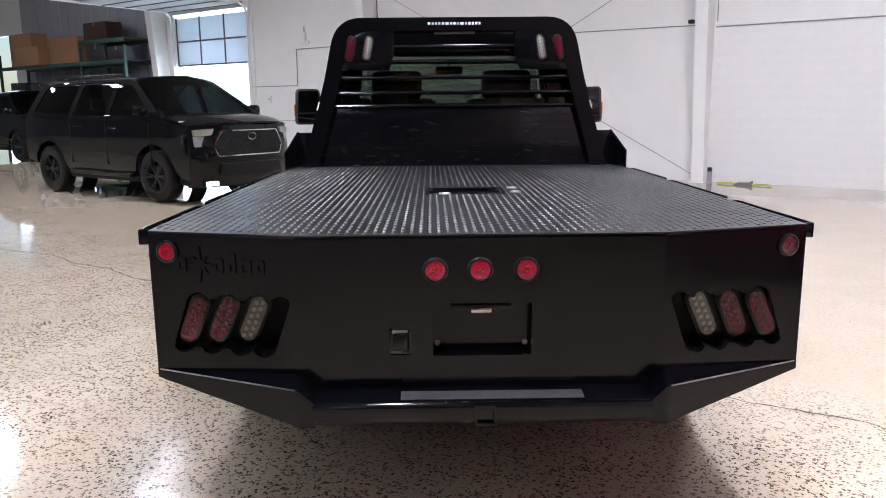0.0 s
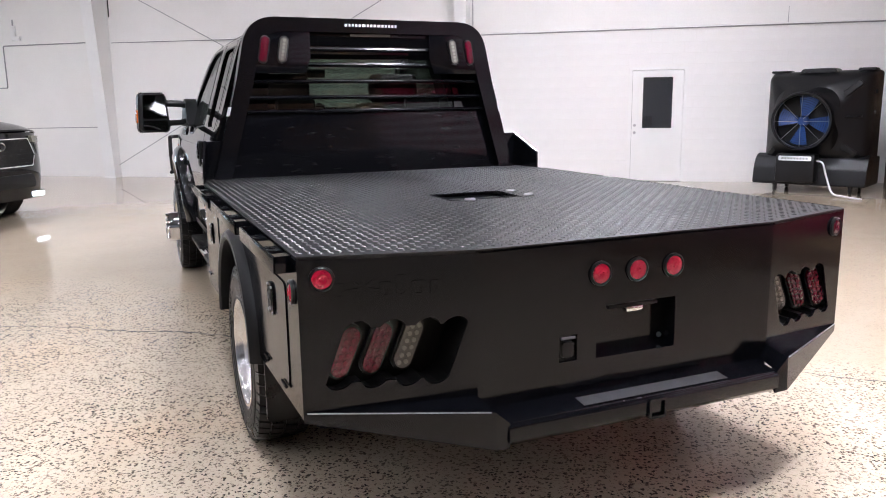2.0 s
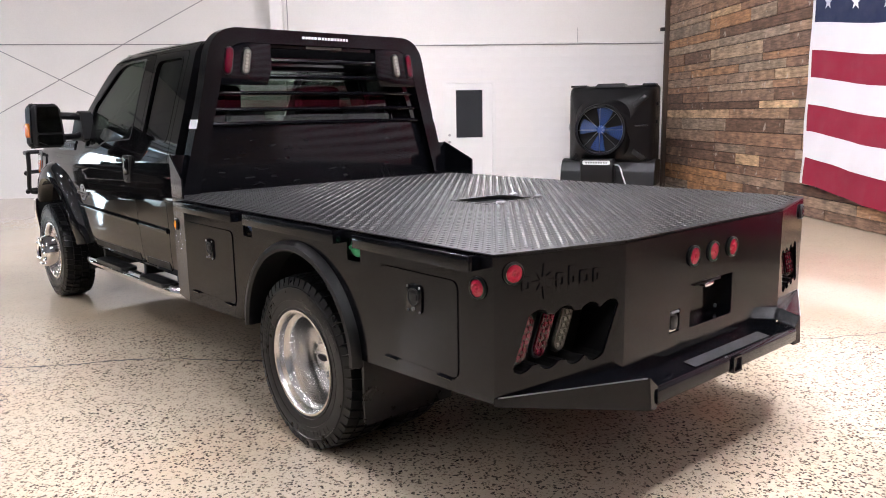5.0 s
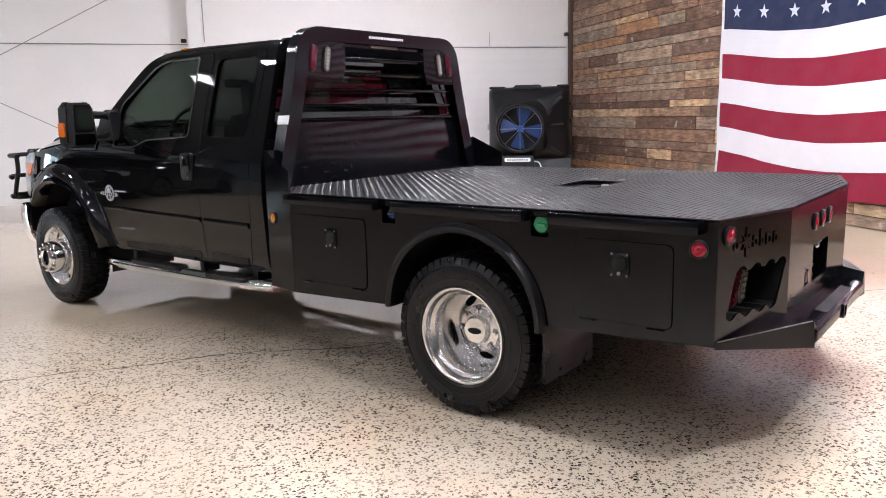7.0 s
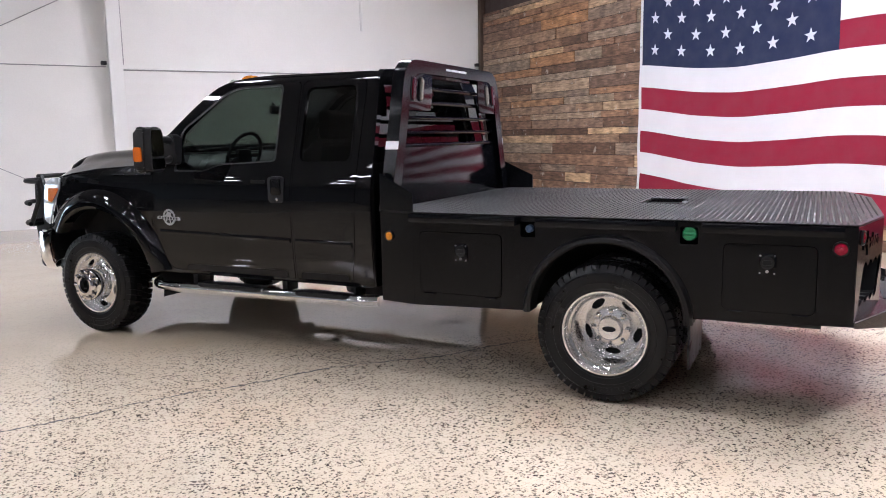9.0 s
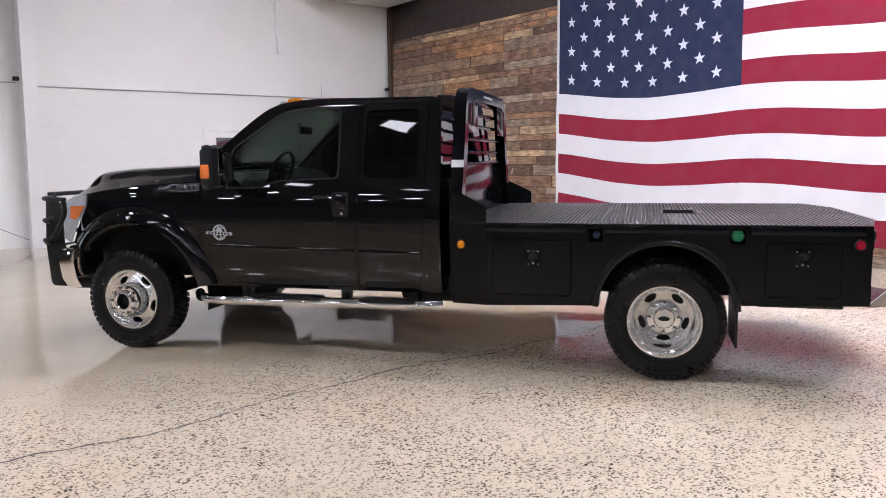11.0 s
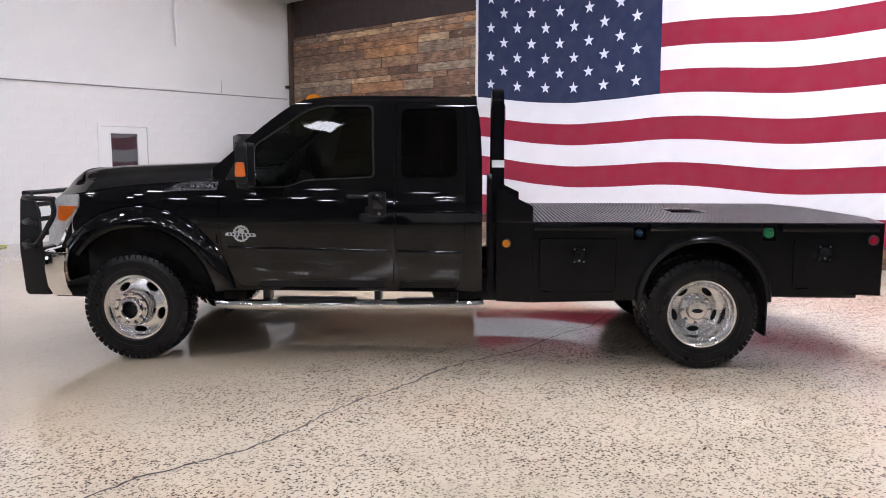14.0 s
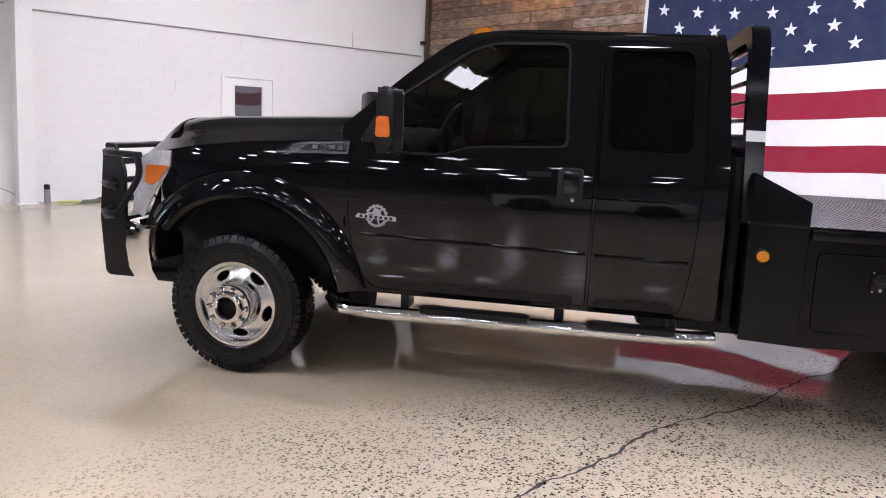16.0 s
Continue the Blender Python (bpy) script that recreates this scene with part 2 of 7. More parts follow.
def sheet(outer, holes, fn, thick, step=0.07, toward=(1, 0, 0)):
    """A sheet with openings: loops in a plane (a, b), cut finely, laid by fn(a, b) into space and given thickness along toward."""
    bm = bmesh.new()
    for loop in (outer, *holes):
        vs = [bm.verts.new((0, a, b)) for a, b in loop]
        for i in range(len(vs)):
            bm.edges.new((vs[i], vs[(i + 1) % len(vs)]))
    bmesh.ops.triangle_fill(bm, use_beauty=True, edges=bm.edges[:], normal=(1, 0, 0))
    for k in (1, 2):
        lo, hi = min(p[k - 1] for p in outer), max(p[k - 1] for p in outer)
        v = lo + step
        while v < hi - 1e-4 and step:
            bmesh.ops.bisect_plane(bm, geom=bm.verts[:] + bm.edges[:] + bm.faces[:], plane_co=(0, v, 0) if k == 1 else (0, 0, v), plane_no=(0, 1, 0) if k == 1 else (0, 0, 1))
            v += step
    for v in bm.verts:
        v.co = fn(v.co[1], v.co[2])
    bmesh.ops.recalc_face_normals(bm, faces=bm.faces)
    if thick:
        top = bm.faces[:]
        got = bmesh.ops.extrude_face_region(bm, geom=top)
        d = Vector(toward) * thick
        for v in got["geom"]:
            if isinstance(v, bmesh.types.BMVert):
                v.co += d
    return bm


def grid(nu, nv, fn, thick=None):
    bm = bmesh.new()
    vs = [[bm.verts.new(fn(i / nu, j / nv)) for j in range(nv + 1)] for i in range(nu + 1)]
    for i in range(nu):
        for j in range(nv):
            bm.faces.new((vs[i][j], vs[i + 1][j], vs[i + 1][j + 1], vs[i][j + 1]))
    if thick:
        got = bmesh.ops.extrude_face_region(bm, geom=bm.faces[:])
        for v in got["geom"]:
            if isinstance(v, bmesh.types.BMVert):
                v.co += Vector(thick)
    return bm


def lerp_table(v, xs, ys):
    return float(np.interp(v, xs, ys))

# ---- the hall ----
ROOM = pose(0, 0, 0, 0, 0, -36.5)    # the hall's walls stand 36.5 degrees off the truck
A_WEST, A_EAST, B_SOUTH, B_NORTH, TOP = -36.0, 3.33, -12.0, 14.77, 6.2
WOODF = 3.27                          # face of the board wall


def floor_material():
    m = bpy.data.materials.new("polished_aggregate_concrete")
    m.use_nodes = True
    nt, n = m.node_tree, m.node_tree.nodes
    p, tc = n["Principled BSDF"], n.new("ShaderNodeTexCoord")

    def tex(kind, scale, **kw):
        t = n.new(kind)
        t.inputs["Scale"].default_value = scale
        nt.links.new(tc.outputs["Object"], t.inputs["Vector"])
        for k, v in kw.items():
            t.inputs[k].default_value = v
        return t

    def mix(fac, a, b, mode="MIX"):
        x = n.new("ShaderNodeMix")
        x.data_type, x.blend_type = "RGBA", mode
        for sock, val in ((x.inputs[0], fac), (x.inputs[6], a), (x.inputs[7], b)):
            if hasattr(val, "is_linked"):
                nt.links.new(val, sock)
            else:
                sock.default_value = val
        return x.outputs[2]

    def rng(src, lo, hi, a=0.0, b=1.0):
        r = n.new("ShaderNodeMapRange")
        for k, v in (("From Min", lo), ("From Max", hi), ("To Min", a), ("To Max", b)):
            r.inputs[k].default_value = v
        nt.links.new(src, r.inputs["Value"])
        return r.outputs[0]

    def math_(op, a, b):
        x = n.new("ShaderNodeMath")
        x.operation = op
        for sock, val in zip(x.inputs, (a, b)):
            if hasattr(val, "is_linked"):
                nt.links.new(val, sock)
            else:
                sock.default_value = val
        return x.outputs[0]

    big = tex("ShaderNodeTexNoise", 0.45, Detail=5.0)
    mid = tex("ShaderNodeTexNoise", 2.2, Detail=5.0)
    fine = tex("ShaderNodeTexNoise", 70.0, Detail=3.0)
    base = mix(rng(mid.outputs["Fac"], 0.3, 0.7), (0.46, 0.385, 0.285, 1), (0.62, 0.53, 0.405, 1))
    base = mix(rng(big.outputs["Fac"], 0.35, 0.7), base, (0.58, 0.485, 0.365, 1))
    base = mix(rng(fine.outputs["Fac"], 0.35, 0.75, 0.0, 0.5), base, (0.70, 0.61, 0.485, 1))
    warp = n.new("ShaderNodeVectorMath")
    warp.operation = "MULTIPLY_ADD"
    wn = tex("ShaderNodeTexNoise", 60.0, Detail=2.0)
    nt.links.new(wn.outputs["Color"], warp.inputs[0])
    warp.inputs[1].default_value = (0.030, 0.026, 0.0)
    nt.links.new(tc.outputs["Object"], warp.inputs[2])

    def chips(scale, thr, seed_vec, share):
        mp = n.new("ShaderNodeVectorMath")
        mp.operation = "ADD"
        mp.inputs[1].default_value = seed_vec
        nt.links.new(warp.outputs[0], mp.inputs[0])
        v = n.new("ShaderNodeTexVoronoi")
        v.inputs["Scale"].default_value = scale
        nt.links.new(mp.outputs[0], v.inputs["Vector"])
        sep = n.new("ShaderNodeSeparateColor")
        nt.links.new(v.outputs["Color"], sep.inputs[0])
        near = rng(v.outputs["Distance"], thr, thr * 0.88)
        pick = rng(sep.outputs[0], 1 - share, 1 - share + 0.01)
        return math_("MULTIPLY", near, pick), sep.outputs[1]

    patch = rng(big.outputs["Fac"], 0.40, 0.56)
    worn = tex("ShaderNodeTexNoise", 1.1, Detail=3.0)
    # the ground-down zone, where the aggregate shows most, ends along an uneven line by the joint
    sep = n.new("ShaderNodeSeparateXYZ")
    nt.links.new(tc.outputs["Object"], sep.inputs[0])
    uneven = math_("ADD", sep.outputs[1], math_("MULTIPLY", worn.outputs["Fac"], 1.7))
    slope = math_("ADD", uneven, rng(sep.outputs[0], -4.2, -3.0, 0.0, 0.9))
    clump = tex("ShaderNodeTexNoise", 1.7, Detail=4.0)
    zone = rng(slope, 5.2, 6.1, 1.0, 0.16)
    amount = math_("MULTIPLY", zone, rng(clump.outputs["Fac"], 0.36, 0.54, 0.62, 1.0))
    peach = tex("ShaderNodeTexNoise", 1.3, Detail=5.0, Distortion=0.4)
    base = mix(rng(peach.outputs["Fac"], 0.52, 0.70, 0.0, 0.30), base, (0.66, 0.47, 0.31, 1))
    base = mix(zone, mix(0.75, base, (0.41, 0.335, 0.24, 1)), base)
    d1, tone1 = chips(62.0, 0.43, (0, 0, 0), 0.50)
    d2, tone2 = chips(48.0, 0.36, (3.1, 7.7, 0), 0.28)
    d3, tone3 = chips(115.0, 0.42, (5.3, 1.7, 0), 0.32)
    tones = mix(tone1, (0.030, 0.028, 0.027, 1), (0.115, 0.088, 0.072, 1))
    base = mix(math_("MULTIPLY", d3, math_("MULTIPLY", amount, 0.85)), base, mix(tone3, (0.10, 0.08, 0.065, 1), (0.30, 0.23, 0.18, 1)))
    base = mix(math_("MULTIPLY", d1, amount), base, tones)
    base = mix(math_("MULTIPLY", d2, math_("MULTIPLY", amount, 0.9)), base, mix(tone2, (0.05, 0.045, 0.045, 1), (0.24, 0.16, 0.12, 1)))
    nt.links.new(base, p.inputs["Base Color"])
    # ground-down concrete is duller than the smooth slab
    nt.links.new(math_("ADD", rng(mid.outputs["Fac"], 0.3, 0.7, 0.012, 0.035), rng(slope, 5.25, 5.65, 0.10, 0.0)), p.inputs["Roughness"])
    nt.links.new(rng(slope, 5.25, 5.65, 0.42, 0.44), p.inputs["Specular IOR Level"])
    bp = n.new("ShaderNodeBump")
    bp.inputs["Strength"].default_value, bp.inputs["Distance"].default_value = 0.006, 0.01
    wavy = tex("ShaderNodeTexNoise", 1.6, Detail=1.0)
    nt.links.new(wavy.outputs["Fac"], bp.inputs["Height"])
    nt.links.new(bp.outputs[0], p.inputs["Normal"])
    return m


FLOOR = floor_material()
WHITEWALL = mat("white_painted_masonry", (0.80, 0.79, 0.77), 0.55, vary=0.04, scale=1.5, fine=40, bump=0.25, bscale=60)
WHITEMETAL = mat("white_painted_steel", (0.80, 0.80, 0.79), 0.4, vary=0.04, scale=2)
CEILING = mat("grey_insulated_ceiling", (0.15, 0.155, 0.165), 0.7, vary=0.05, scale=1)
DARKWALL = mat("dark_brown_upper_wall", (0.035, 0.022, 0.020), 0.8, vary=0.2)
GREYWALL = mat("grey_liner_panel", (0.17, 0.18, 0.20), 0.6, vary=0.08, scale=1)


def slab(name, label, m, a0, a1, b0, b1, z0, z1, bev=0.0):
    ob = part(name, box(a0, a1, b0, b1, z0, z1, bev), m, at=ROOM)
    return tagged(ob, label, name.split("_")[0], kind="structure")


slab("floor", "polished cream concrete floor with exposed dark aggregate", FLOOR, A_WEST - 12, A_EAST + 6, B_SOUTH - 2, B_NORTH + 20, -0.3, 0.0)
slab("ceiling", "grey insulated ceiling of the hall", CEILING, A_WEST, A_EAST + 0.3, B_SOUTH, B_NORTH + 0.3, TOP, TOP + 0.15)
slab("wall_south", "plain dark grey wall closing the hall", GREYWALL, A_WEST, A_EAST, B_SOUTH - 0.3, B_SOUTH, 0, TOP)
slab("wall_west", "plain grey wall closing the hall", GREYWALL, A_WEST - 0.3, A_WEST, B_SOUTH - 0.3, B_NORTH, 0, TOP)
slab("wall_east", "dark brown wall behind the boards", DARKWALL, A_EAST, A_EAST + 0.3, B_SOUTH - 0.3, B_NORTH + 0.3, 0, TOP)

DOOR0, DOOR1, DOORTOP = -1.26, -0.32, 2.10
GAR0, GAR1, GARTOP = -20.6, -17.22, 4.22
GAR2, GAR3 = -34.6, -30.5
bm = sheet([(A_WEST, 0), (GAR2, 0), (GAR2, GARTOP), (GAR3, GARTOP), (GAR3, 0), (GAR0, 0), (GAR0, GARTOP), (GAR1, GARTOP), (GAR1, 0), (DOOR0, 0), (DOOR0, DOORTOP), (DOOR1, DOORTOP), (DOOR1, 0), (A_EAST, 0), (A_EAST, TOP), (A_WEST, TOP)],
           [], lambda a, z: (a, B_NORTH, z), 0.3, 0, (0, 1, 0))
wall_north = tagged(part("wall_north", bm, WHITEWALL, at=ROOM), "white painted masonry wall with block courses", "wall", kind="structure")

# ---- ceiling lights: square bright panels ----
SHOWLIGHT = glow("bright_led_panel", (1.0, 0.985, 1.09), PANEL_POWER * 0.76)
WALKLIGHT = glow("aisle_led_panel", (1.0, 0.985, 1.09), PANEL_POWER * 0.08)
HALLLIGHT = glow("led_panel", (1.0, 0.985, 1.09), PANEL_POWER * 1.15)
PARKLIGHT = glow("parking_led_panel", (1.0, 0.985, 1.09), PANEL_POWER * 0.22)
DIMLIGHT = glow("dimmed_led_panel", (1.0, 0.985, 1.09), PANEL_POWER * 0.042)


def ceiling_light(lit, a, rows):
    """One square panel, then its copies along the row."""
    one = thing("ceiling_light", "white square LED ceiling panel, lit", "ceiling light", ROOM @ pose(a, rows[0], TOP), group="ceiling lights")
    part("frame", box(-0.28, 0.28, -0.28, 0.28, -0.07, -0.002, 0.01), WHITEMETAL, one)
    part("diffuser", box(-0.24, 0.24, -0.24, 0.24, -0.076, -0.0705), lit, one)
    for b in rows[1:]:
        copy_thing(one, ROOM @ pose(a, b, TOP))


# the show bay is lit more strongly than the parking side
ceiling_light(SHOWLIGHT, -1.4, (-0.5, 3.0, 6.5, 10.0))
ceiling_light(WALKLIGHT, -1.4, (-7.5, -4.0))
ceiling_light(SHOWLIGHT, 0.7, (2.9,))
ceiling_light(WALKLIGHT, -5.6, (-5.2, -2.5, 0.3, 3.0, 5.8, 8.5))
ceiling_light(HALLLIGHT, -11.6, (7.2,))
ceiling_light(DIMLIGHT, -9.8, (-8.2, -5.4, -2.7, 2.8))
ceiling_light(DIMLIGHT, -14.0, (-7.5, -4.7, -1.9, 0.8, 3.5, 9.2))
for a in (-17.4, -21.4, -25.4):
    ceiling_light(PARKLIGHT, a, (-7.5, -4.7, -1.9, 0.8, 3.5, 7.2))

# daylight through the two open doors
for a, w, z, h, power in (((GAR0 + GAR1) / 2, 3.2, 2.05, 4.0, 560.0), ((GAR2 + GAR3) / 2, 3.9, 2.1, 3.9, 200.0)):
    ld = bpy.data.lights.new("door_daylight", "AREA")
    ld.shape, ld.size, ld.size_y, ld.energy, ld.color = "RECTANGLE", w, h, power, (0.66, 0.84, 1.0)
    lo = new("door_daylight", ld)
    lo.matrix_basis = ROOM @ pose(a, B_NORTH + 1.3, z, -90, 0, 0)

# ---- the black flatbed truck ----
CX = 0.193
truck = thing("flatbed_truck", "black extended-cab dually pickup with a black steel flatbed", "truck", pose(CX, 0, 0))

_zs = [0.48, 0.56, 0.66, 0.80, 1.00, 1.14, 1.24, 1.31, 1.36, 1.618, 1.833, 1.919, 1.967, 2.005]
_hs = [0.95, 0.985, 1.000, 1.008, 1.020, 1.017, 1.004, 0.986, 0.971, 0.892, 0.824, 0.790, 0.735, 0.66]
_zf = np.linspace(0.40, 2.09, 339)
_hf = np.interp(_zf, _zs, _hs)
_hf = np.convolve(np.pad(_hf, 6, mode="edge"), np.ones(13) / 13, mode="valid")


def half(y, z):
    """Half the body's width at a station and a height."""
    h = float(np.interp(z, _zf, _hf))
    if y > 7.9:
        h -= 0.07 * ((y - 7.9) / 0.85) ** 2
    return h


def skin(me, s):
    """Shade the outer face by the body's true curve."""
    out = []
    for p in me.polygons:
        for i in p.vertices:
            y, z = me.vertices[i].co.y, me.vertices[i].co.z
            n = Vector((s, (half(y - 0.02, z) - half(y + 0.02, z)) / 0.04, (half(y, z - 0.025) - half(y, z + 0.025)) / 0.05)).normalized()
            k = p.normal.dot(n)
            out.append(n if k > 0.8 else -n if k < -0.8 else p.normal)
    me.normals_split_custom_set(out)


def flank(s, off=0.0):
    return lambda y, z: Vector((s * (half(y, z) + off), y, z))


DOOR_A = rounded([(7.370, 1.3), (7.378, 0.95), (7.335, 0.7), (7.235, 0.548), (6.069, 0.548), (6.064, 1.51), (6.082, 1.93), (6.700, 1.932), (7.120, 1.602), (7.285, 1.403)],
                 [0.01, 0.1, 0.12, 0.06, 0.02, 0.1, 0.06, 0.10, 0.1, 0.05])
DOOR_B = rounded([(6.055, 0.548), (5.590, 0.548), (5.552, 0.8), (5.530, 1.25), (5.535, 1.924), (6.068, 1.93), (6.050, 1.51)], [0.02, 0.05, 0.15, 0.1, 0.07, 0.05, 0.1])
WIN_A = rounded([(7.150, 1.300), (7.135, 1.600), (6.700, 1.903), (6.240, 1.906), (6.215, 1.373), (6.730, 1.35), (6.860, 1.3)], [0.02, 0.06, 0.12, 0.05, 0.04, 0.10, 0.10])
WIN_B = rounded([(6.030, 1.885), (5.605, 1.888), (5.590, 1.362), (6.018, 1.362)], 0.06)
CAB = rounded([(7.425, 1.36), (7.40, 0.95), (7.40, 0.52), (5.425, 0.52), (5.415, 1.403), (5.440, 1.833), (5.480, 1.973), (6.50, 1.989), (6.80, 1.957), (7.06, 1.763), (7.43, 1.435)],
              [0, 0, 0.02, 0.05, 0.2, 0.2, 0.06, 0.2, 0.15, 0.2, 0])


def shrink(poly, d):
    c = Vector((sum(p[0] for p in poly) / len(poly), sum(p[1] for p in poly) / len(poly)))
    out = []
    for p in poly:
        v = Vector(p) - c
        out.append((c[0] + v[0] * (1 - d / max(abs(v[0]), 0.25)), c[1] + v[1] * (1 - d / max(abs(v[1]), 0.25))))
    return out


ARC_Y, ARC_Z, ARC_R = 7.995, 0.425, 0.600
_arch = [(ARC_Y + ARC_R * math.cos(radians(t)), ARC_Z + ARC_R * math.sin(radians(t))) for t in range(168, 37, -6)]
FENDER = [(7.36, 1.335), (7.372, 1.30), (7.386, 0.95), (7.343, 0.70), (7.25, 0.56), (7.27, 0.53)] + _arch + [(8.46, 0.80), (8.62, 0.84), (8.51, 1.06), (8.448, 1.15), (8.446, 1.24), (8.30, 1.265), (7.95, 1.31), (7.60, 1.332)]

for s, word in ((-1, "left"), (1, "right")):
    inward = (-s, 0, 0)
    cab_side = part("cab_side", sheet(CAB, [DOOR_A, DOOR_B], flank(s), 0.05, 0.06, inward), PAINT, truck, "glossy black cab side with roof rail and rocker")
    skin(cab_side.data, s)
    part("door_jamb", sheet(shrink(CAB, 0.03), [shrink(WIN_A, -0.012), shrink(WIN_B, -0.012)], flank(s, -0.045), 0.01, 0.12, inward), DARK, truck)
    for dn, outline, win, g in (("front_door", DOOR_A, WIN_A, GLASS_FRONT), ("rear_door", DOOR_B, WIN_B, GLASS_REAR)):
        d = part(dn, sheet(shrink(outline, 0.0035), [win], flank(s, 0.001), 0.035, 0.05, inward), PAINT, truck, "glossy black cab door")
        skin(d.data, s)
        seal = sheet(shrink(win, -0.006), [shrink(win, 0.008)], flank(s, 0.003), 0.01, 0.06, inward)
        part("window_seal", seal, SEAL if dn == "front_door" else PAINT, d)
        pane = part("window_glass", sheet(shrink(win, 0.004), [], flank(s, -0.012), 0, 0.08), g, d, "tinted side window")
        pane.visible_shadow = False
        if dn == "front_door":
            cup = prism(rounded([(6.120, 1.085), (6.250, 1.085), (6.250, 1.268), (6.120, 1.268)], 0.03), "x", s * (half(6.1, 1.1) - 0.03), s * (half(6.1, 1.1) + 0.006), 0.004)
            hb = part("handle_bezel", cup, TRIMBLACK, d)
            part("handle_grip", prism(rounded([(6.137, 1.14), (6.220, 1.14), (6.220, 1.255), (6.137, 1.255)], 0.015), "x", s * (half(6.1, 1.1) + 0.004), s * (half(6.1, 1.1) + 0.016), 0.005), PAINT, hb)
            part("lock_cylinder", lathe([(0.011, 0), (0.011, s * 0.006), (0.0001, s * 0.007)], 14), CHROME, hb, at=pose(s * (half(6.1, 1.04) + 0.006), 6.170, 1.110))
            kp = part("keypad", prism(rounded([(6.285, 1.218), (6.41, 1.218), (6.41, 1.242), (6.285, 1.242)], 0.008), "x", s * 1.000, s * (half(6.3, 1.23) + 0.006), 0.002), TRIMBLACK, d)
            for i in range(5):
                part("key", box(s * 1.006 - 0.004, s * 1.006 + 0.006, 6.298 + i * 0.022, 6.311 + i * 0.022, 1.225, 1.235, 0.001), STEEL, kp)
            # round emblem with a dark band, no lettering
            gear = [(7.205 + (0.064 if k % 4 < 2 else 0.057) * math.cos(2 * math.pi * k / 64), 0.955 + (0.064 if k % 4 < 2 else 0.057) * math.sin(2 * math.pi * k / 64)) for k in range(64)]
            em = part("emblem", prism(gear, "x", s * 1.016, s * (half(7.1, 0.95) + 0.006), 0.002), SILVER, d, "round silver emblem with a dark band")
            out = half(7.1, 0.95)
            part("emblem_dish", prism(ring(7.205, 0.955, 0.047, 28), "x", s * 1.016, s * (out + 0.0075), 0.001), TRIMBLACK, em)
            part("emblem_core", prism(ring(7.205, 0.972, 0.024, 20), "x", s * 1.016, s * (out + 0.010), 0.002), SILVER, em)
            for k in range(6):
                t = radians(60 * k + 12)
                part("emblem_spoke", prism([(7.205 + 0.020 * math.cos(t - 0.25), 0.966 + 0.020 * math.sin(t - 0.25)), (7.205 + 0.050 * math.cos(t - 0.09), 0.957 + 0.050 * math.sin(t - 0.09)), (7.205 + 0.050 * math.cos(t + 0.09), 0.957 + 0.050 * math.sin(t + 0.09)), (7.205 + 0.020 * math.cos(t + 0.25), 0.966 + 0.020 * math.sin(t + 0.25))], "x", s * 1.016, s * (out + 0.009), 0.0), SILVER, em)
            part("emblem_band", prism(rounded([(7.095, 0.932), (7.325, 0.942), (7.315, 0.962), (7.10, 0.956)], 0.006), "x", s * 1.018, s * (out + 0.012), 0.002), SILVER, em)
            for k in range(7):
                y = 7.115 + k * 0.028
                part("emblem_mark", prism([(y, 0.938 + k * 0.001), (y + 0.016, 0.938 + k * 0.001), (y + 0.016, 0.953 + k * 0.001), (y, 0.953 + k * 0.001)], "x", s * 1.018, s * (out + 0.0128)), TRIMBLACK, em)
        y0, y1 = (6.085, 7.31) if dn == "front_door" else (5.575, 6.04)
        bm = bmesh.new()
        mold = [(-0.005, -0.019), (0.010, -0.016), (0.014, 0.0), (0.010, 0.016), (-0.005, 0.019)]
        rows = [[bm.verts.new((s * (half(y, 0.81) + mx), y, 0.812 + (y - 5.5) * 0.018 + mz)) for mx, mz in mold] for y in np.linspace(y0, y1, 8)]
        for a, b in zip(rows, rows[1:]):
            for i in range(4):
                bm.faces.new((a[i], a[i + 1], b[i + 1], b[i]))
        bm.faces.new(rows[0])
        bm.faces.new(rows[-1])
        part("side_moulding", bm, PAINT, d)
        part("sill_guard", sheet(rounded([(y0 + 0.05, 0.552), (y1 - 0.22 if dn == "front_door" else y1 - 0.02, 0.552), (y1 - 0.24 if dn == "front_door" else y1 - 0.03, 0.60), (y0 + 0.05, 0.605)], 0.015), [], flank(s, 0.004), 0.006, 0.1, inward), TRIMBLACK, d)
    # front fender and its flare
    fen = part("front_fender", sheet(FENDER, [], flank(s), 0.03, 0.05, inward), PAINT, truck, "glossy black front fender")
    skin(fen.data, s)
    bm = bmesh.new()
    prof = [(-0.010, -0.045), (-0.010, 0.050), (0.012, 0.068), (0.060, 0.066), (0.110, 0.044), (0.142, 0.014), (0.152, -0.006)]
    rows = []
    for k in range(33):
        t = radians(171 - 133 * k / 32)
        row = []
        for dr, dx in prof:
            y, z = ARC_Y + (ARC_R - 0.012 + dr) * math.cos(t), ARC_Z + (ARC_R - 0.012 + dr) * math.sin(t)
            row.append(bm.verts.new((s * (half(min(y, 8.55), max(z, 0.56)) + dx), y, z)))
        rows.append(row)
    for a, b in zip(rows, rows[1:]):
        for i in range(len(prof) - 1):
            bm.faces.new((a[i], a[i + 1], b[i + 1], b[i]))
    part("fender_flare", bm, PAINT, fen)
    bm = bmesh.new()
    rows = []
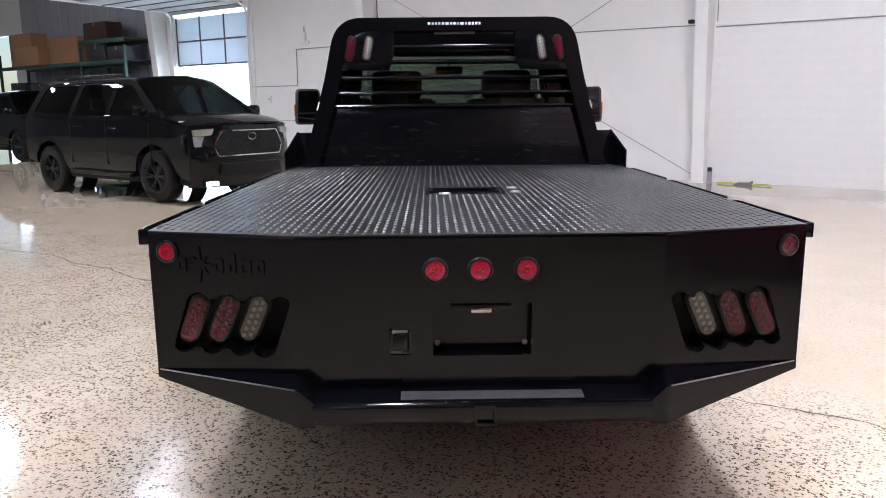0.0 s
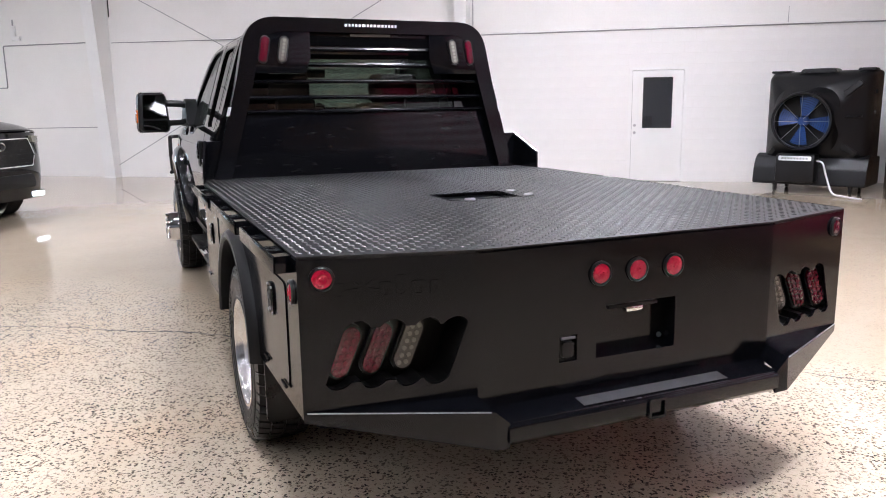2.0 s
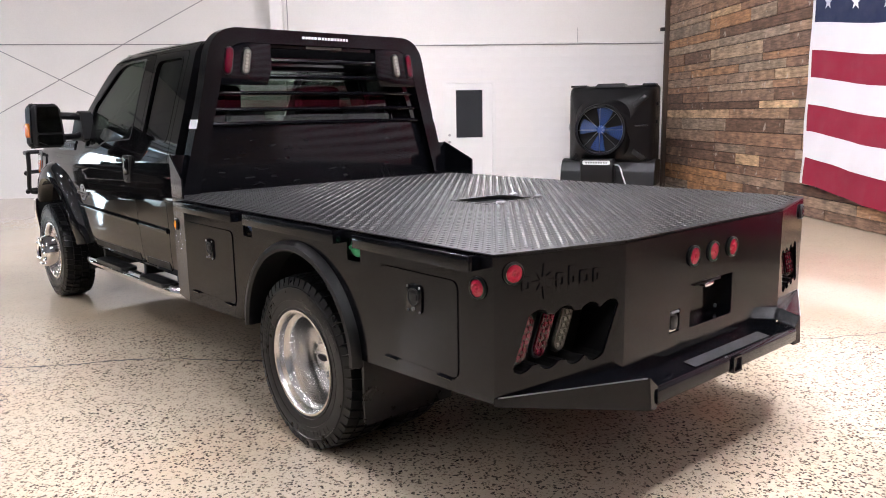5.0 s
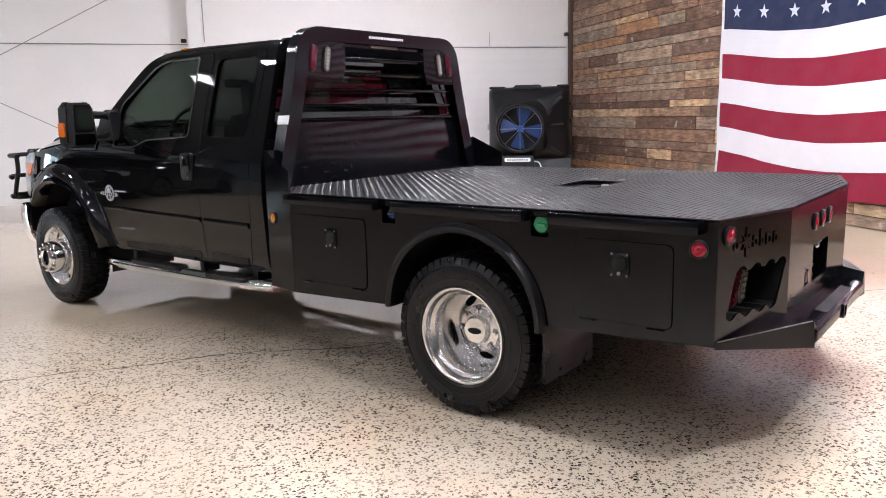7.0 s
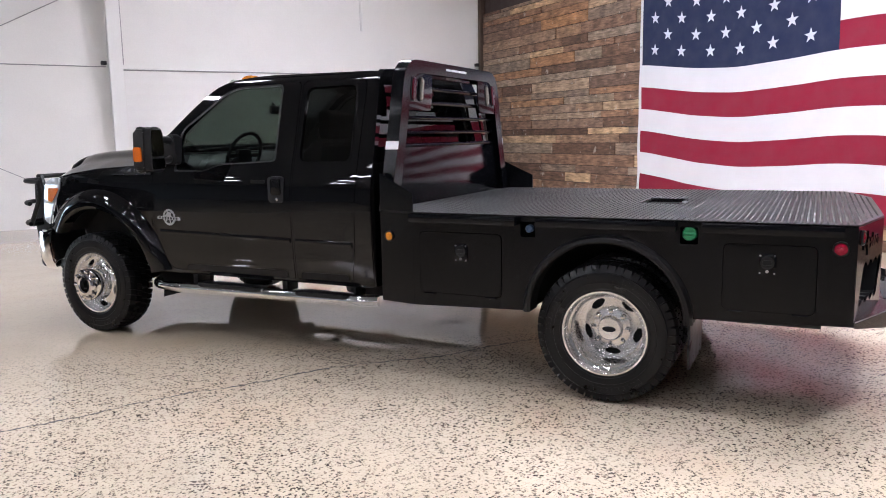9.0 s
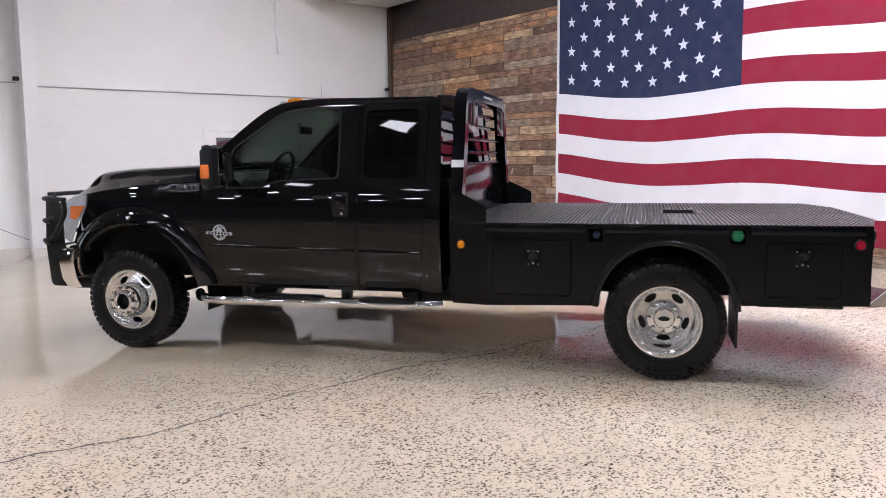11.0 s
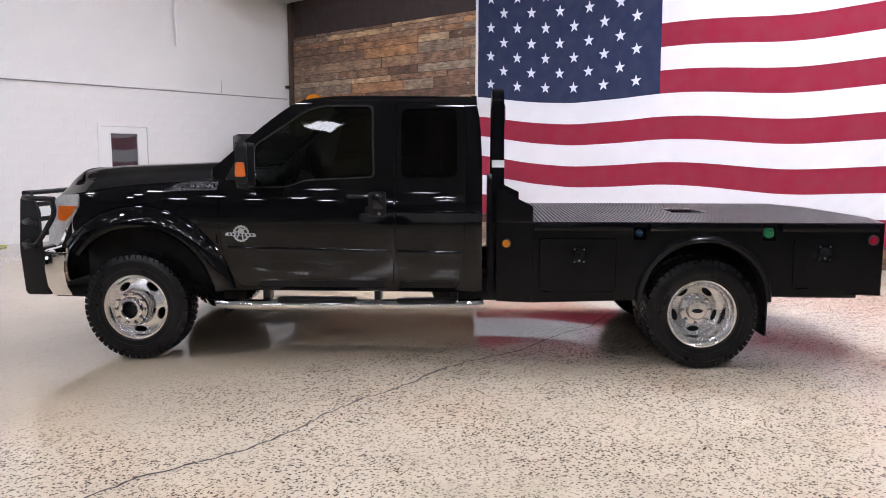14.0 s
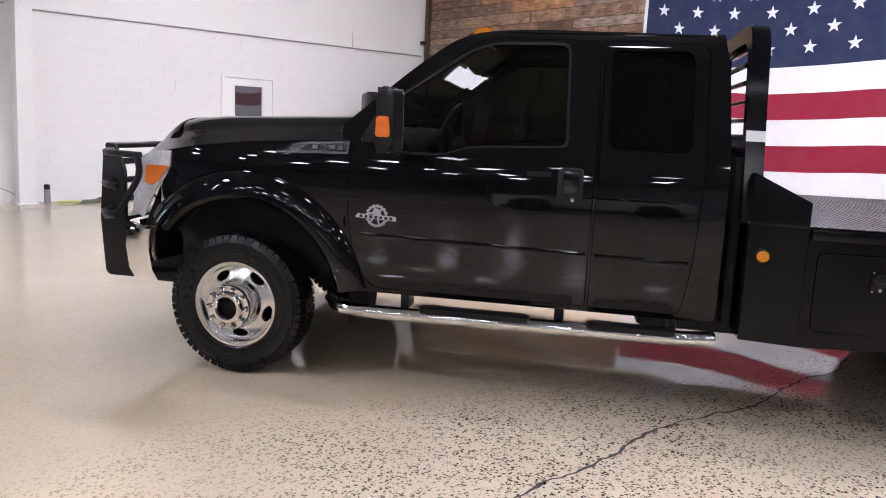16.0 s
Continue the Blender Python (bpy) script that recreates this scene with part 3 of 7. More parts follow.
    for k in range(25):
        t = radians(190 - 155 * k / 24)
        rows.append([bm.verts.new((s * x, ARC_Y + 0.63 * math.cos(t), ARC_Z + 0.63 * math.sin(t))) for x in (0.97, 0.42)])
    for a, b in zip(rows, rows[1:]):
        bm.faces.new((a[0], a[1], b[1], b[0]))
    bm.faces.new([r[1] for r in rows])
    part("wheel_liner", bm, DARK, fen)
    # chrome vent badge on the fender
    vent = part("fender_vent", sheet(rounded([(7.382, 1.276), (7.378, 1.346), (7.655, 1.334), (7.815, 1.268)], 0.012), [], flank(s, 0.010), 0.014, 0.1, inward), DARKCHROME, fen, "chrome vent badge on the fender")
    part("vent_mesh", sheet(rounded([(7.395, 1.292), (7.395, 1.328), (7.61, 1.322), (7.66, 1.290)], 0.008), [], flank(s, 0.0125), 0.006, 0.1, inward), TRIMBLACK, vent)
    for i in range(4):
        part("badge_bar", sheet([(7.41 + i * 0.047, 1.295), (7.445 + i * 0.047, 1.295), (7.448 + i * 0.047, 1.322), (7.413 + i * 0.047, 1.322)], [], flank(s, 0.016), 0.006, 0, inward), DARKCHROME, vent)

# bonnet with a raised middle
_hy, _he, _hc = [7.42, 7.6, 8.0, 8.3, 8.55, 8.68, 8.75], [1.352, 1.342, 1.318, 1.280, 1.235, 1.20, 1.16], [1.490, 1.482, 1.466, 1.455, 1.432, 1.390, 1.30]


_hood = np.linspace(0, 1, 101)
_hrise = np.interp(_hood, [0, 0.45, 0.60, 0.68, 0.76, 0.86, 1.0], [1, 1.0, 0.97, 0.82, 0.55, 0.33, 0.0])
_hrise = np.convolve(np.pad(_hrise, 3, mode="edge"), np.ones(7) / 7, mode="valid")
_hrise[-1] = 0.0


def bonnet(u, v):
    y = 7.42 + 1.33 * v
    sx = 2 * u - 1
    ze, zc = lerp_table(y, _hy, _he), lerp_table(y, _hy, _hc)
    w = half(min(y, 8.6), ze) - 0.004 - (max(0, y - 8.45) * 0.35)
    return Vector((sx * w, y, ze + (zc - ze) * float(np.interp(abs(sx), _hood, _hrise))))


part("bonnet", grid(56, 30, bonnet, (0, 0, -0.03)), PAINT, truck, "glossy black bonnet with a raised centre")
part("bug_deflector", grid(28, 5, lambda u, v: Vector(((2 * u - 1) * 0.74, 8.56 + 0.12 * (1 - abs(2 * u - 1) ** 2.5) + v * 0.07, 1.325 + 0.088 * (1 - abs(2 * u - 1) ** 4) + 0.020 * (1 - v) - 0.075 * v * v)), (0, -0.012, 0)), TRIMBLACK, truck, "smoked black bonnet deflector")
part("cowl", box(-0.86, 0.86, 7.30, 7.48, 1.32, 1.43, 0.02), TRIMBLACK, truck)
for s in (-0.45, 0.15):
    part("wiper", tube([(s, 7.42, 1.445), (s + 0.25, 7.33, 1.47), (s + 0.55, 7.30, 1.485)], 0.008, 6), TRIMBLACK, truck)

# roof, windscreen, back wall of the cab


def roof(u, v):
    y = 5.47 + 1.30 * v
    sx = 2 * u - 1
    drop = 0.018 * max(0, (v - 0.75) / 0.25) ** 2 + 0.02 * max(0, (0.12 - v) / 0.12) ** 2
    return Vector((sx * 0.735, y, 1.967 + 0.042 * (1 - abs(sx) ** 2.5) - drop))


part("roof", grid(24, 14, roof, (0, 0, -0.03)), PAINT, truck, "glossy black cab roof")
beacon = part("roof_beacon", grid(10, 8, lambda u, v: Vector((0.04 + 0.09 * math.sin(math.pi * v) * math.cos(2 * math.pi * u), 6.66 + 0.075 * math.sin(math.pi * v) * math.sin(2 * math.pi * u), 2.000 + 0.05 * math.cos(math.pi * v)))), AMBER, truck, "amber roof marker light")
for x in (-0.55, -0.28, 0.32, 0.6):
    part("roof_marker", prism(rounded([(6.68, 1.975), (6.80, 1.962), (6.78, 2.000), (6.71, 2.010)], 0.01), "x", x - 0.045, x + 0.045, 0.008), AMBER, truck)
ws = part("windscreen", grid(16, 12, lambda u, v: Vector(((2 * u - 1) * (0.735 + 0.13 * v), 6.765 + 0.655 * v + 0.07 * (1 - (2 * u - 1) ** 2), 1.972 - 0.538 * v + 0.01 * (1 - (2 * u - 1) ** 2)))), GLASS_CLEAR, truck, "raked windscreen")
ws.visible_shadow = False


def backwall(a, b):
    return Vector((a, 5.415 + 0.05 * max(0, (b - 1.35) / 0.64), b))


_edge = [(half(5.45, zz) - 0.006, zz) for zz in (0.53, 0.6, 0.8, 1.0, 1.15, 1.25, 1.32, 1.4, 1.62, 1.83, 1.905, 1.95, 1.982)]
bm = sheet([(-x, zz) for x, zz in _edge] + [(-0.4, 2.004), (0.4, 2.004)] + [(x, zz) for x, zz in _edge[::-1]],
           [rounded([(-0.66, 1.44), (0.66, 1.44), (0.62, 1.80), (-0.62, 1.80)], 0.06)], backwall, 0.04, 0.12, (0, 1, 0))
part("cab_back", bm, PAINT, truck, "glossy black back wall of the cab")
bw = part("back_window", sheet(rounded([(-0.66, 1.44), (0.66, 1.44), (0.62, 1.80), (-0.62, 1.80)], 0.06), [], lambda a, b: backwall(a, b) + Vector((0, 0.012, 0)), 0, 0), GLASS_BACK, truck, "cab back window")
bw.visible_shadow = False
# cabin
part("cabin_floor", box(-0.94, 0.94, 5.46, 7.40, 0.52, 0.60), DARK, truck)
part("firewall", box(-0.94, 0.94, 7.40, 7.44, 0.52, 1.34), DARK, truck)
part("dashboard", prism(rounded([(7.05, 0.95), (7.42, 0.95), (7.42, 1.40), (7.24, 1.425), (7.06, 1.33)], 0.06), "x", -0.90, 0.90, 0.01), TRIMBLACK, truck)
wheel_pts = [(-0.42 + 0.19 * math.cos(t), 6.96 - 0.07 * math.sin(t), 1.40 + 0.175 * math.sin(t)) for t in (2 * math.pi * i / 32 for i in range(33))]
sw = part("steering_wheel", tube(wheel_pts, 0.015, 8), TRIMBLACK, truck)
part("wheel_hub", box(-0.50, -0.34, 6.945, 6.985, 1.34, 1.45, 0.015), TRIMBLACK, sw)
part("spoke", box(-0.60, -0.24, 6.955, 6.972, 1.385, 1.415, 0.005), TRIMBLACK, sw)
part("steering_column", tube([(-0.42, 6.98, 1.39), (-0.42, 7.14, 1.28)], 0.04, 10), TRIMBLACK, truck)
part("rear_view_mirror", box(-0.12, 0.12, 6.90, 6.93, 1.735, 1.805, 0.015), TRIMBLACK, truck)
part("mirror_stem", tube([(0, 6.93, 1.77), (0, 6.98, 1.83)], 0.012, 6), TRIMBLACK, truck)
for x in (-0.42, 0.42):
    st = part("front_seat", prism(rounded([(6.12, 0.62), (6.66, 0.62), (6.70, 0.90), (6.30, 0.93), (6.12, 1.50), (5.98, 1.52)], 0.07), "x", x - 0.30, x + 0.30, 0.04, 3), SEAT, truck)
    part("headrest", box(x - 0.19, x + 0.19, 6.00, 6.11, 1.515, 1.73, 0.045, 3), SEAT, st)
part("rear_bench", prism(rounded([(5.50, 0.62), (5.90, 0.62), (5.90, 0.88), (5.62, 0.92), (5.55, 1.42), (5.48, 1.42)], 0.05), "x", -0.80, 0.80, 0.03), SEAT, truck)
part("centre_console", box(-0.13, 0.13, 6.10, 6.75, 0.62, 1.04, 0.04), SEAT, truck)
for x in (-0.45, 0.45):
    part("rear_headrest", box(x - 0.13, x + 0.13, 5.50, 5.58, 1.43, 1.56, 0.03), SEAT, truck)

# towing mirrors
for s in (-1, 1):
    hd = part("towing_mirror", prism(rounded([(s * 1.10, 1.275), (s * 1.35, 1.275), (s * 1.335, 1.59), (s * 1.125, 1.59)], 0.04), "y", 7.048, 7.13, 0.03, 3), TRIMBLACK, truck, "black telescoping towing mirror",
              at=Matrix.Translation((s * 1.165, 7.11, 0.035)) @ Matrix.Rotation(radians(-9 * s), 4, "Z") @ Matrix.Translation((-s * 1.12, -7.09, 0)))
    lean = Matrix.Translation((s * 1.118, 7.050, 0)) @ Matrix.Rotation(radians(-13 * s), 4, "Z") @ Matrix.Translation((-s * 1.118, -7.050, 0))
    part("glass_bezel", prism(rounded([(s * 1.118, 1.285), (s * 1.335, 1.285), (s * 1.322, 1.582), (s * 1.136, 1.582)], 0.025), "y", 7.0465, 7.095, 0.004), TRIMBLACK, hd, at=lean)
    part("mirror_glass", prism(rounded([(s * 1.125, 1.385), (s * 1.325, 1.385), (s * 1.315, 1.572), (s * 1.145, 1.572)], 0.02), "y", 7.0435, 7.049), MIRRORGLASS, hd, at=lean)
    part("convex_glass", prism(rounded([(s * 1.125, 1.295), (s * 1.325, 1.295), (s * 1.325, 1.37), (s * 1.125, 1.37)], 0.015), "y", 7.0435, 7.049), MIRRORGLASS, hd, at=lean)
    part("turn_lamp", prism(rounded([(7.058, 1.352), (7.130, 1.352), (7.126, 1.452), (7.066, 1.452)], 0.012), "x", s * 1.333, s * 1.353, 0.005), AMBERDARK, hd, "orange turn signal lens")
    part("mirror_arm", tube([(s * 0.90, 7.13, 1.475), (s * 1.0, 7.10, 1.50), (s * 1.14, 7.09, 1.505)], 0.028, 10), TRIMBLACK, hd)
    part("mirror_arm", tube([(s * 0.92, 7.13, 1.375), (s * 1.0, 7.10, 1.35), (s * 1.14, 7.09, 1.345)], 0.024, 10), TRIMBLACK, hd)
    part("mirror_base", prism(rounded([(7.05, 1.315), (7.27, 1.315), (7.14, 1.54), (7.08, 1.54)], 0.03), "x", s * 0.87, s * 0.965, 0.01), TRIMBLACK, hd)

# nose: grille, headlamps, bumper, guard
part("engine_block", box(-0.70, 0.70, 7.5, 8.55, 0.55, 1.10), DARK, truck)
gr = part("grille", box(-0.56, 0.56, 8.56, 8.74, 0.82, 1.22, 0.03), CHROME, truck, "chrome radiator grille")
for z in (0.90, 1.02, 1.14):
    part("grille_bar", box(-0.50, 0.50, 8.735, 8.765, z - 0.035, z + 0.035, 0.012), CHROME, gr)
for s in (-1, 1):
    hl = part("headlamp", grid(8, 10, lambda u, v: Vector((s * (0.57 + (half(8.5, 1.1) - 0.57 - 0.0) * u), 8.735 - 0.22 * u ** 2.2, 0.90 + 0.32 * v + 0.02 * u)), (0, -0.04, 0)), HEADLENS, truck, "clear headlamp with orange side lens")
    part("side_lens", sheet(rounded([(8.455, 1.243), (8.575, 1.236), (8.66, 1.20), (8.70, 1.03), (8.72, 0.88), (8.65, 0.845), (8.516, 1.073), (8.457, 1.152)], 0.01), [], flank(s, 0.006), 0.012, 0.06, (-s, 0, 0)), HEADLENS, hl)
    part("orange_lens", sheet(rounded([(8.460, 1.155), (8.615, 1.155), (8.625, 1.052), (8.570, 1.038), (8.519, 1.080)], 0.012), [], flank(s, 0.012), 0.012, 0.06, (-s, 0, 0)), AMBERDARK, hl)
bp = [(-1.05, 8.60), (-1.03, 8.71), (-0.85, 8.84), (-0.40, 8.90), (0.40, 8.90), (0.85, 8.84), (1.03, 8.71), (1.05, 8.60)]
bm = bmesh.new()
rows = []
for x, y in [(p[0], p[1]) for p in bp]:
    rows.append([bm.verts.new((x * k, y + d, z)) for k, d, z in ((0.985, -0.03, 0.805), (1.0, 0.0, 0.79), (1.0, 0.012, 0.68), (0.99, 0.0, 0.55), (0.97, -0.03, 0.475))])
for a, b in zip(rows, rows[1:]):
    for i in range(4):
        bm.faces.new((a[i], a[i + 1], b[i + 1], b[i]))
got = bmesh.ops.extrude_face_region(bm, geom=bm.faces[:])
for v in got["geom"]:
    if isinstance(v, bmesh.types.BMVert):
        v.co.y -= 0.05
part("front_bumper", bm, CHROME, truck, "chrome front bumper")
part("bumper_valance", box(-0.80, 0.80, 8.50, 8.80, 0.42, 0.52, 0.03), TRIMBLACK, truck)
gg = part("grille_guard", prism(rounded([(-0.765, 0.44), (0.765, 0.44), (0.765, 0.80), (-0.765, 0.80)], 0.05), "y", 8.93, 9.00, 0.02), TRIMBLACK, truck, "black tubular grille guard")
for s in (-1, 1):
    part("guard_plate", prism(rounded([(8.80, 0.44), (9.02, 0.44), (9.05, 0.80), (9.02, 1.22), (8.95, 1.27), (8.88, 1.10), (8.88, 0.82)], 0.03), "x", s * 0.77, s * 0.80, 0.008), TRIMBLACK, gg)
    for z, y in ((1.215, 9.00), (1.03, 9.01), (0.86, 9.02)):
        part("wrap_bar", tube(bend([(s * 0.78, y - 0.04, z), (s * 0.96, y - 0.10, z), (s * 1.045, y - 0.20, z), (s * 1.055, y - 0.40 if z > 1.1 else y - 0.26, z - 0.005)], 0.07), 0.019, 10), TRIMBLACK, gg)
    part("wrap_bar", tube(bend([(s * 1.055, 8.62, 1.215), (s * 1.06, 8.60, 1.10), (s * 1.045, 8.76, 0.86), (s * 0.95, 8.92, 0.83), (s * 0.78, 8.97, 0.83)], 0.10), 0.019, 10), TRIMBLACK, gg)
for z in (0.90, 1.02, 1.14, 1.24):
    part("guard_bar", tube([(-0.78, 9.0, z), (0.78, 9.0, z)], 0.02, 10), TRIMBLACK, gg)

# chrome step bars
for s in (-1, 1):
    line = bend([(s * 0.84, 7.52, 0.430), (s * 0.96, 7.44, 0.416), (s * 1.00, 7.20, 0.414), (s * 1.00, 5.55, 0.432), (s * 0.96, 5.41, 0.434)], 0.10)
    sb = part("step_bar", tube(line, 0.040, 14), CHROME, truck, "chrome oval step bar with black pads")
    for y0, y1 in ((5.60, 6.05), (6.35, 6.95)):
        part("step_pad", prism(rounded([(s * 0.94, y0), (s * 1.055, y0), (s * 1.055, y1), (s * 0.94, y1)], 0.04), "z", 0.446, 0.472, 0.008), TRIMBLACK, sb)
    for y in (5.62, 6.20, 7.05):
        part("step_bracket", box(s * 0.80 - 0.02, s * 0.97 + 0.02, y - 0.025, y + 0.025, 0.440, 0.535, 0.008), TRIMBLACK, sb)
part("frame_rail", box(-0.46, -0.38, 2.75, 8.6, 0.52, 0.70), DARK, truck)
part("frame_rail", box(0.38, 0.46, 2.75, 8.6, 0.52, 0.70), DARK, truck)
part("cab_bulkhead", box(-0.90, 0.90, 5.325, 5.375, 0.50, 1.36, 0.01), DARK, truck)
part("gearbox", box(-0.25, 0.25, 5.9, 7.4, 0.42, 0.60, 0.06), DARK, truck)
part("exhaust_pipe", tube([(0.55, 7.0, 0.46), (0.55, 5.2, 0.46), (0.62, 4.6, 0.50)], 0.06, 10), STEEL, truck)
part("fuel_tank", box(-0.80, -0.35, 4.55, 5.8, 0.42, 0.62, 0.05), DARK, truck)
part("rear_axle", tube([(-0.8, 3.838, 0.40), (0.8, 3.838, 0.40)], 0.07, 12), DARK, truck)
part("front_axle", tube([(-0.8, 8.0, 0.40), (0.8, 8.0, 0.40)], 0.06, 12), DARK, truck)

# wheels
TYRE_R = 0.403


def tyre_mesh(w=0.235):
    return finish(lathe([(0.232, -w * 0.42), (0.245, -w * 0.47), (0.262, -w * 0.515), (0.266, -w * 0.50), (0.30, -w * 0.525), (0.35, -w * 0.525), (0.380, -w * 0.495), (0.396, -w * 0.42), (0.401, 0), (0.396, w * 0.42), (0.380, w * 0.495), (0.35, w * 0.525), (0.30, w * 0.525), (0.266, w * 0.50), (0.262, w * 0.515), (0.245, w * 0.47), (0.232, w * 0.42)], 72), 40)


def tread_mesh(w=0.235):
    """Tread blocks of an all-terrain tyre, in four staggered rows."""
    bm = bmesh.new()
    n = 52
    for k in range(n):
        t0 = 2 * math.pi * k / n
        for x0, x1, sh, r0, r1, r2 in ((-0.51, -0.27, 0.0, 0.368, 0.412, 0.404), (-0.24, -0.02, 0.06, 0.395, 0.412, 0.412), (0.02, 0.24, 0.02, 0.395, 0.412, 0.412), (0.27, 0.51, 0.06, 0.368, 0.412, 0.404)):
            wid = 0.098 if k % 2 else 0.086
            vs = []
            for lvl in (0, 1):
                for xx, tt in ((x0, 0), (x1, 0.025), (x1, wid + 0.025), (x0, wid)):
                    t = t0 + sh + tt
                    edge = abs(xx) > 0.45
                    rr = (r0 if edge else 0.395) if lvl == 0 else (r2 if edge else r1)
                    vs.append(bm.verts.new((xx * w * (1.02 if edge and lvl == 0 else 0.94 if edge else 1.0), rr * math.cos(t), rr * math.sin(t))))
            for q in ((4, 5, 6, 7), (0, 1, 5, 4), (1, 2, 6, 5), (2, 3, 7, 6), (3, 0, 4, 7)):
                bm.faces.new([vs[i] for i in q])
    return finish(bm, 25)


def rim_disc(depth, r0, r1, holes, hr, hw, hh):
    """A dished wheel disc between two radii with oval hand holes."""
    bm = bmesh.new()
    step = 2 * math.pi / holes
    for k in range(holes):
        tc = step * k - math.pi / 2
        outer = []
        n = 10
        for i in range(n):
            outer.append((r0 + (r1 - r0) * i / n, tc - step / 2))
        for i in range(n):
            outer.append((r1, tc - step / 2 + step * i / n))
        for i in range(n):
            outer.append((r1 - (r1 - r0) * i / n, tc + step / 2))
        for i in range(n):
            outer.append((r0, tc + step / 2 - step * i / n))
        c = Vector((hr * math.cos(tc), hr * math.sin(tc)))
        er, et = Vector((math.cos(tc), math.sin(tc))), Vector((-math.sin(tc), math.cos(tc)))
        loops = []
        o2 = [Vector((r * math.cos(t), r * math.sin(t))) for r, t in outer]
        inner = []
        for p in o2:
            d = p - c
            a = math.atan2(d.dot(et) / hw, d.dot(er) / hh)
            inner.append(c + er * hh * math.cos(a) + et * hw * math.sin(a))
        for f in (0, 0.4, 0.8, 0.95, 1.0):
            loops.append([bm.verts.new((depth((p.lerp(q, f)).length) - (0.006 if f == 1.0 else 0), *p.lerp(q, f))) for p, q in zip(o2, inner)])
        loops.append([bm.verts.new((depth(q.length) - 0.03, *q)) for q in inner])
        for a, b in zip(loops, loops[1:]):
            for i in range(len(a)):
                bm.faces.new((a[i], a[(i + 1) % len(a)], b[(i + 1) % len(a)], b[i]))
    bmesh.ops.remove_doubles(bm, verts=bm.verts[:], dist=0.0005)
    return bm


TYRE = tyre_mesh()
TREAD = tread_mesh()


def side_marks():
    """Raised plain bars and thin rings on the tyre's outer wall."""
    bm = bmesh.new()
    x0, x1 = 0.1225, 0.1255
    for t0 in (0.4, 2.3, 4.5):
        for k in range(9):
            a, b = t0 + k * 0.105, t0 + k * 0.105 + (0.075 if k % 3 else 0.05)
            vs = [bm.verts.new((x, r * math.cos(t), r * math.sin(t))) for x, r, t in ((x0, 0.318, a), (x0, 0.318, b), (x0, 0.345, b), (x0, 0.345, a), (x1, 0.319, a), (x1, 0.319, b), (x1, 0.344, b), (x1, 0.344, a))]
            for q in ((4, 5, 6, 7), (0, 1, 5, 4), (1, 2, 6, 5), (2, 3, 7, 6), (3, 0, 4, 7)):
                bm.faces.new([vs[i] for i in q])
    for r in (0.300, 0.358):
        lathe([(r - 0.003, 0.1215), (r, 0.1252), (r + 0.003, 0.1215)], 64, bm)
    return finish(bm, 30)


SIDEMARK = side_marks()
# outward is +x in the wheel's own frame
BARREL = finish(lathe([(0.248, 0.100), (0.253, 0.108), (0.249, 0.118), (0.238, 0.118), (0.229, 0.110), (0.224, 0.098), (0.220, 0.06), (0.214, 0.0), (0.212, -0.13)], 64))
FRONT_DISC = finish(rim_disc(lambda r: 0.044 + 0.040 * max(0, min(1, (0.225 - r) / 0.10)) ** 1.3, 0.105, 0.228, 5, 0.182, 0.047, 0.024), 40)
REAR_DISC = finish(rim_disc(lambda r: -0.078 - 0.034 * max(0, min(1, (r - 0.118) / 0.06)), 0.095, 0.196, 5, 0.157, 0.044, 0.021), 40)
REAR_BARREL = finish(lathe([(0.248, 0.100), (0.254, 0.108), (0.250, 0.119), (0.240, 0.119), (0.233, 0.112), (0.230, 0.100), (0.226, 0.080), (0.212, 0.068), (0.206, 0.060), (0.200, 0.010), (0.195, -0.115)], 64))


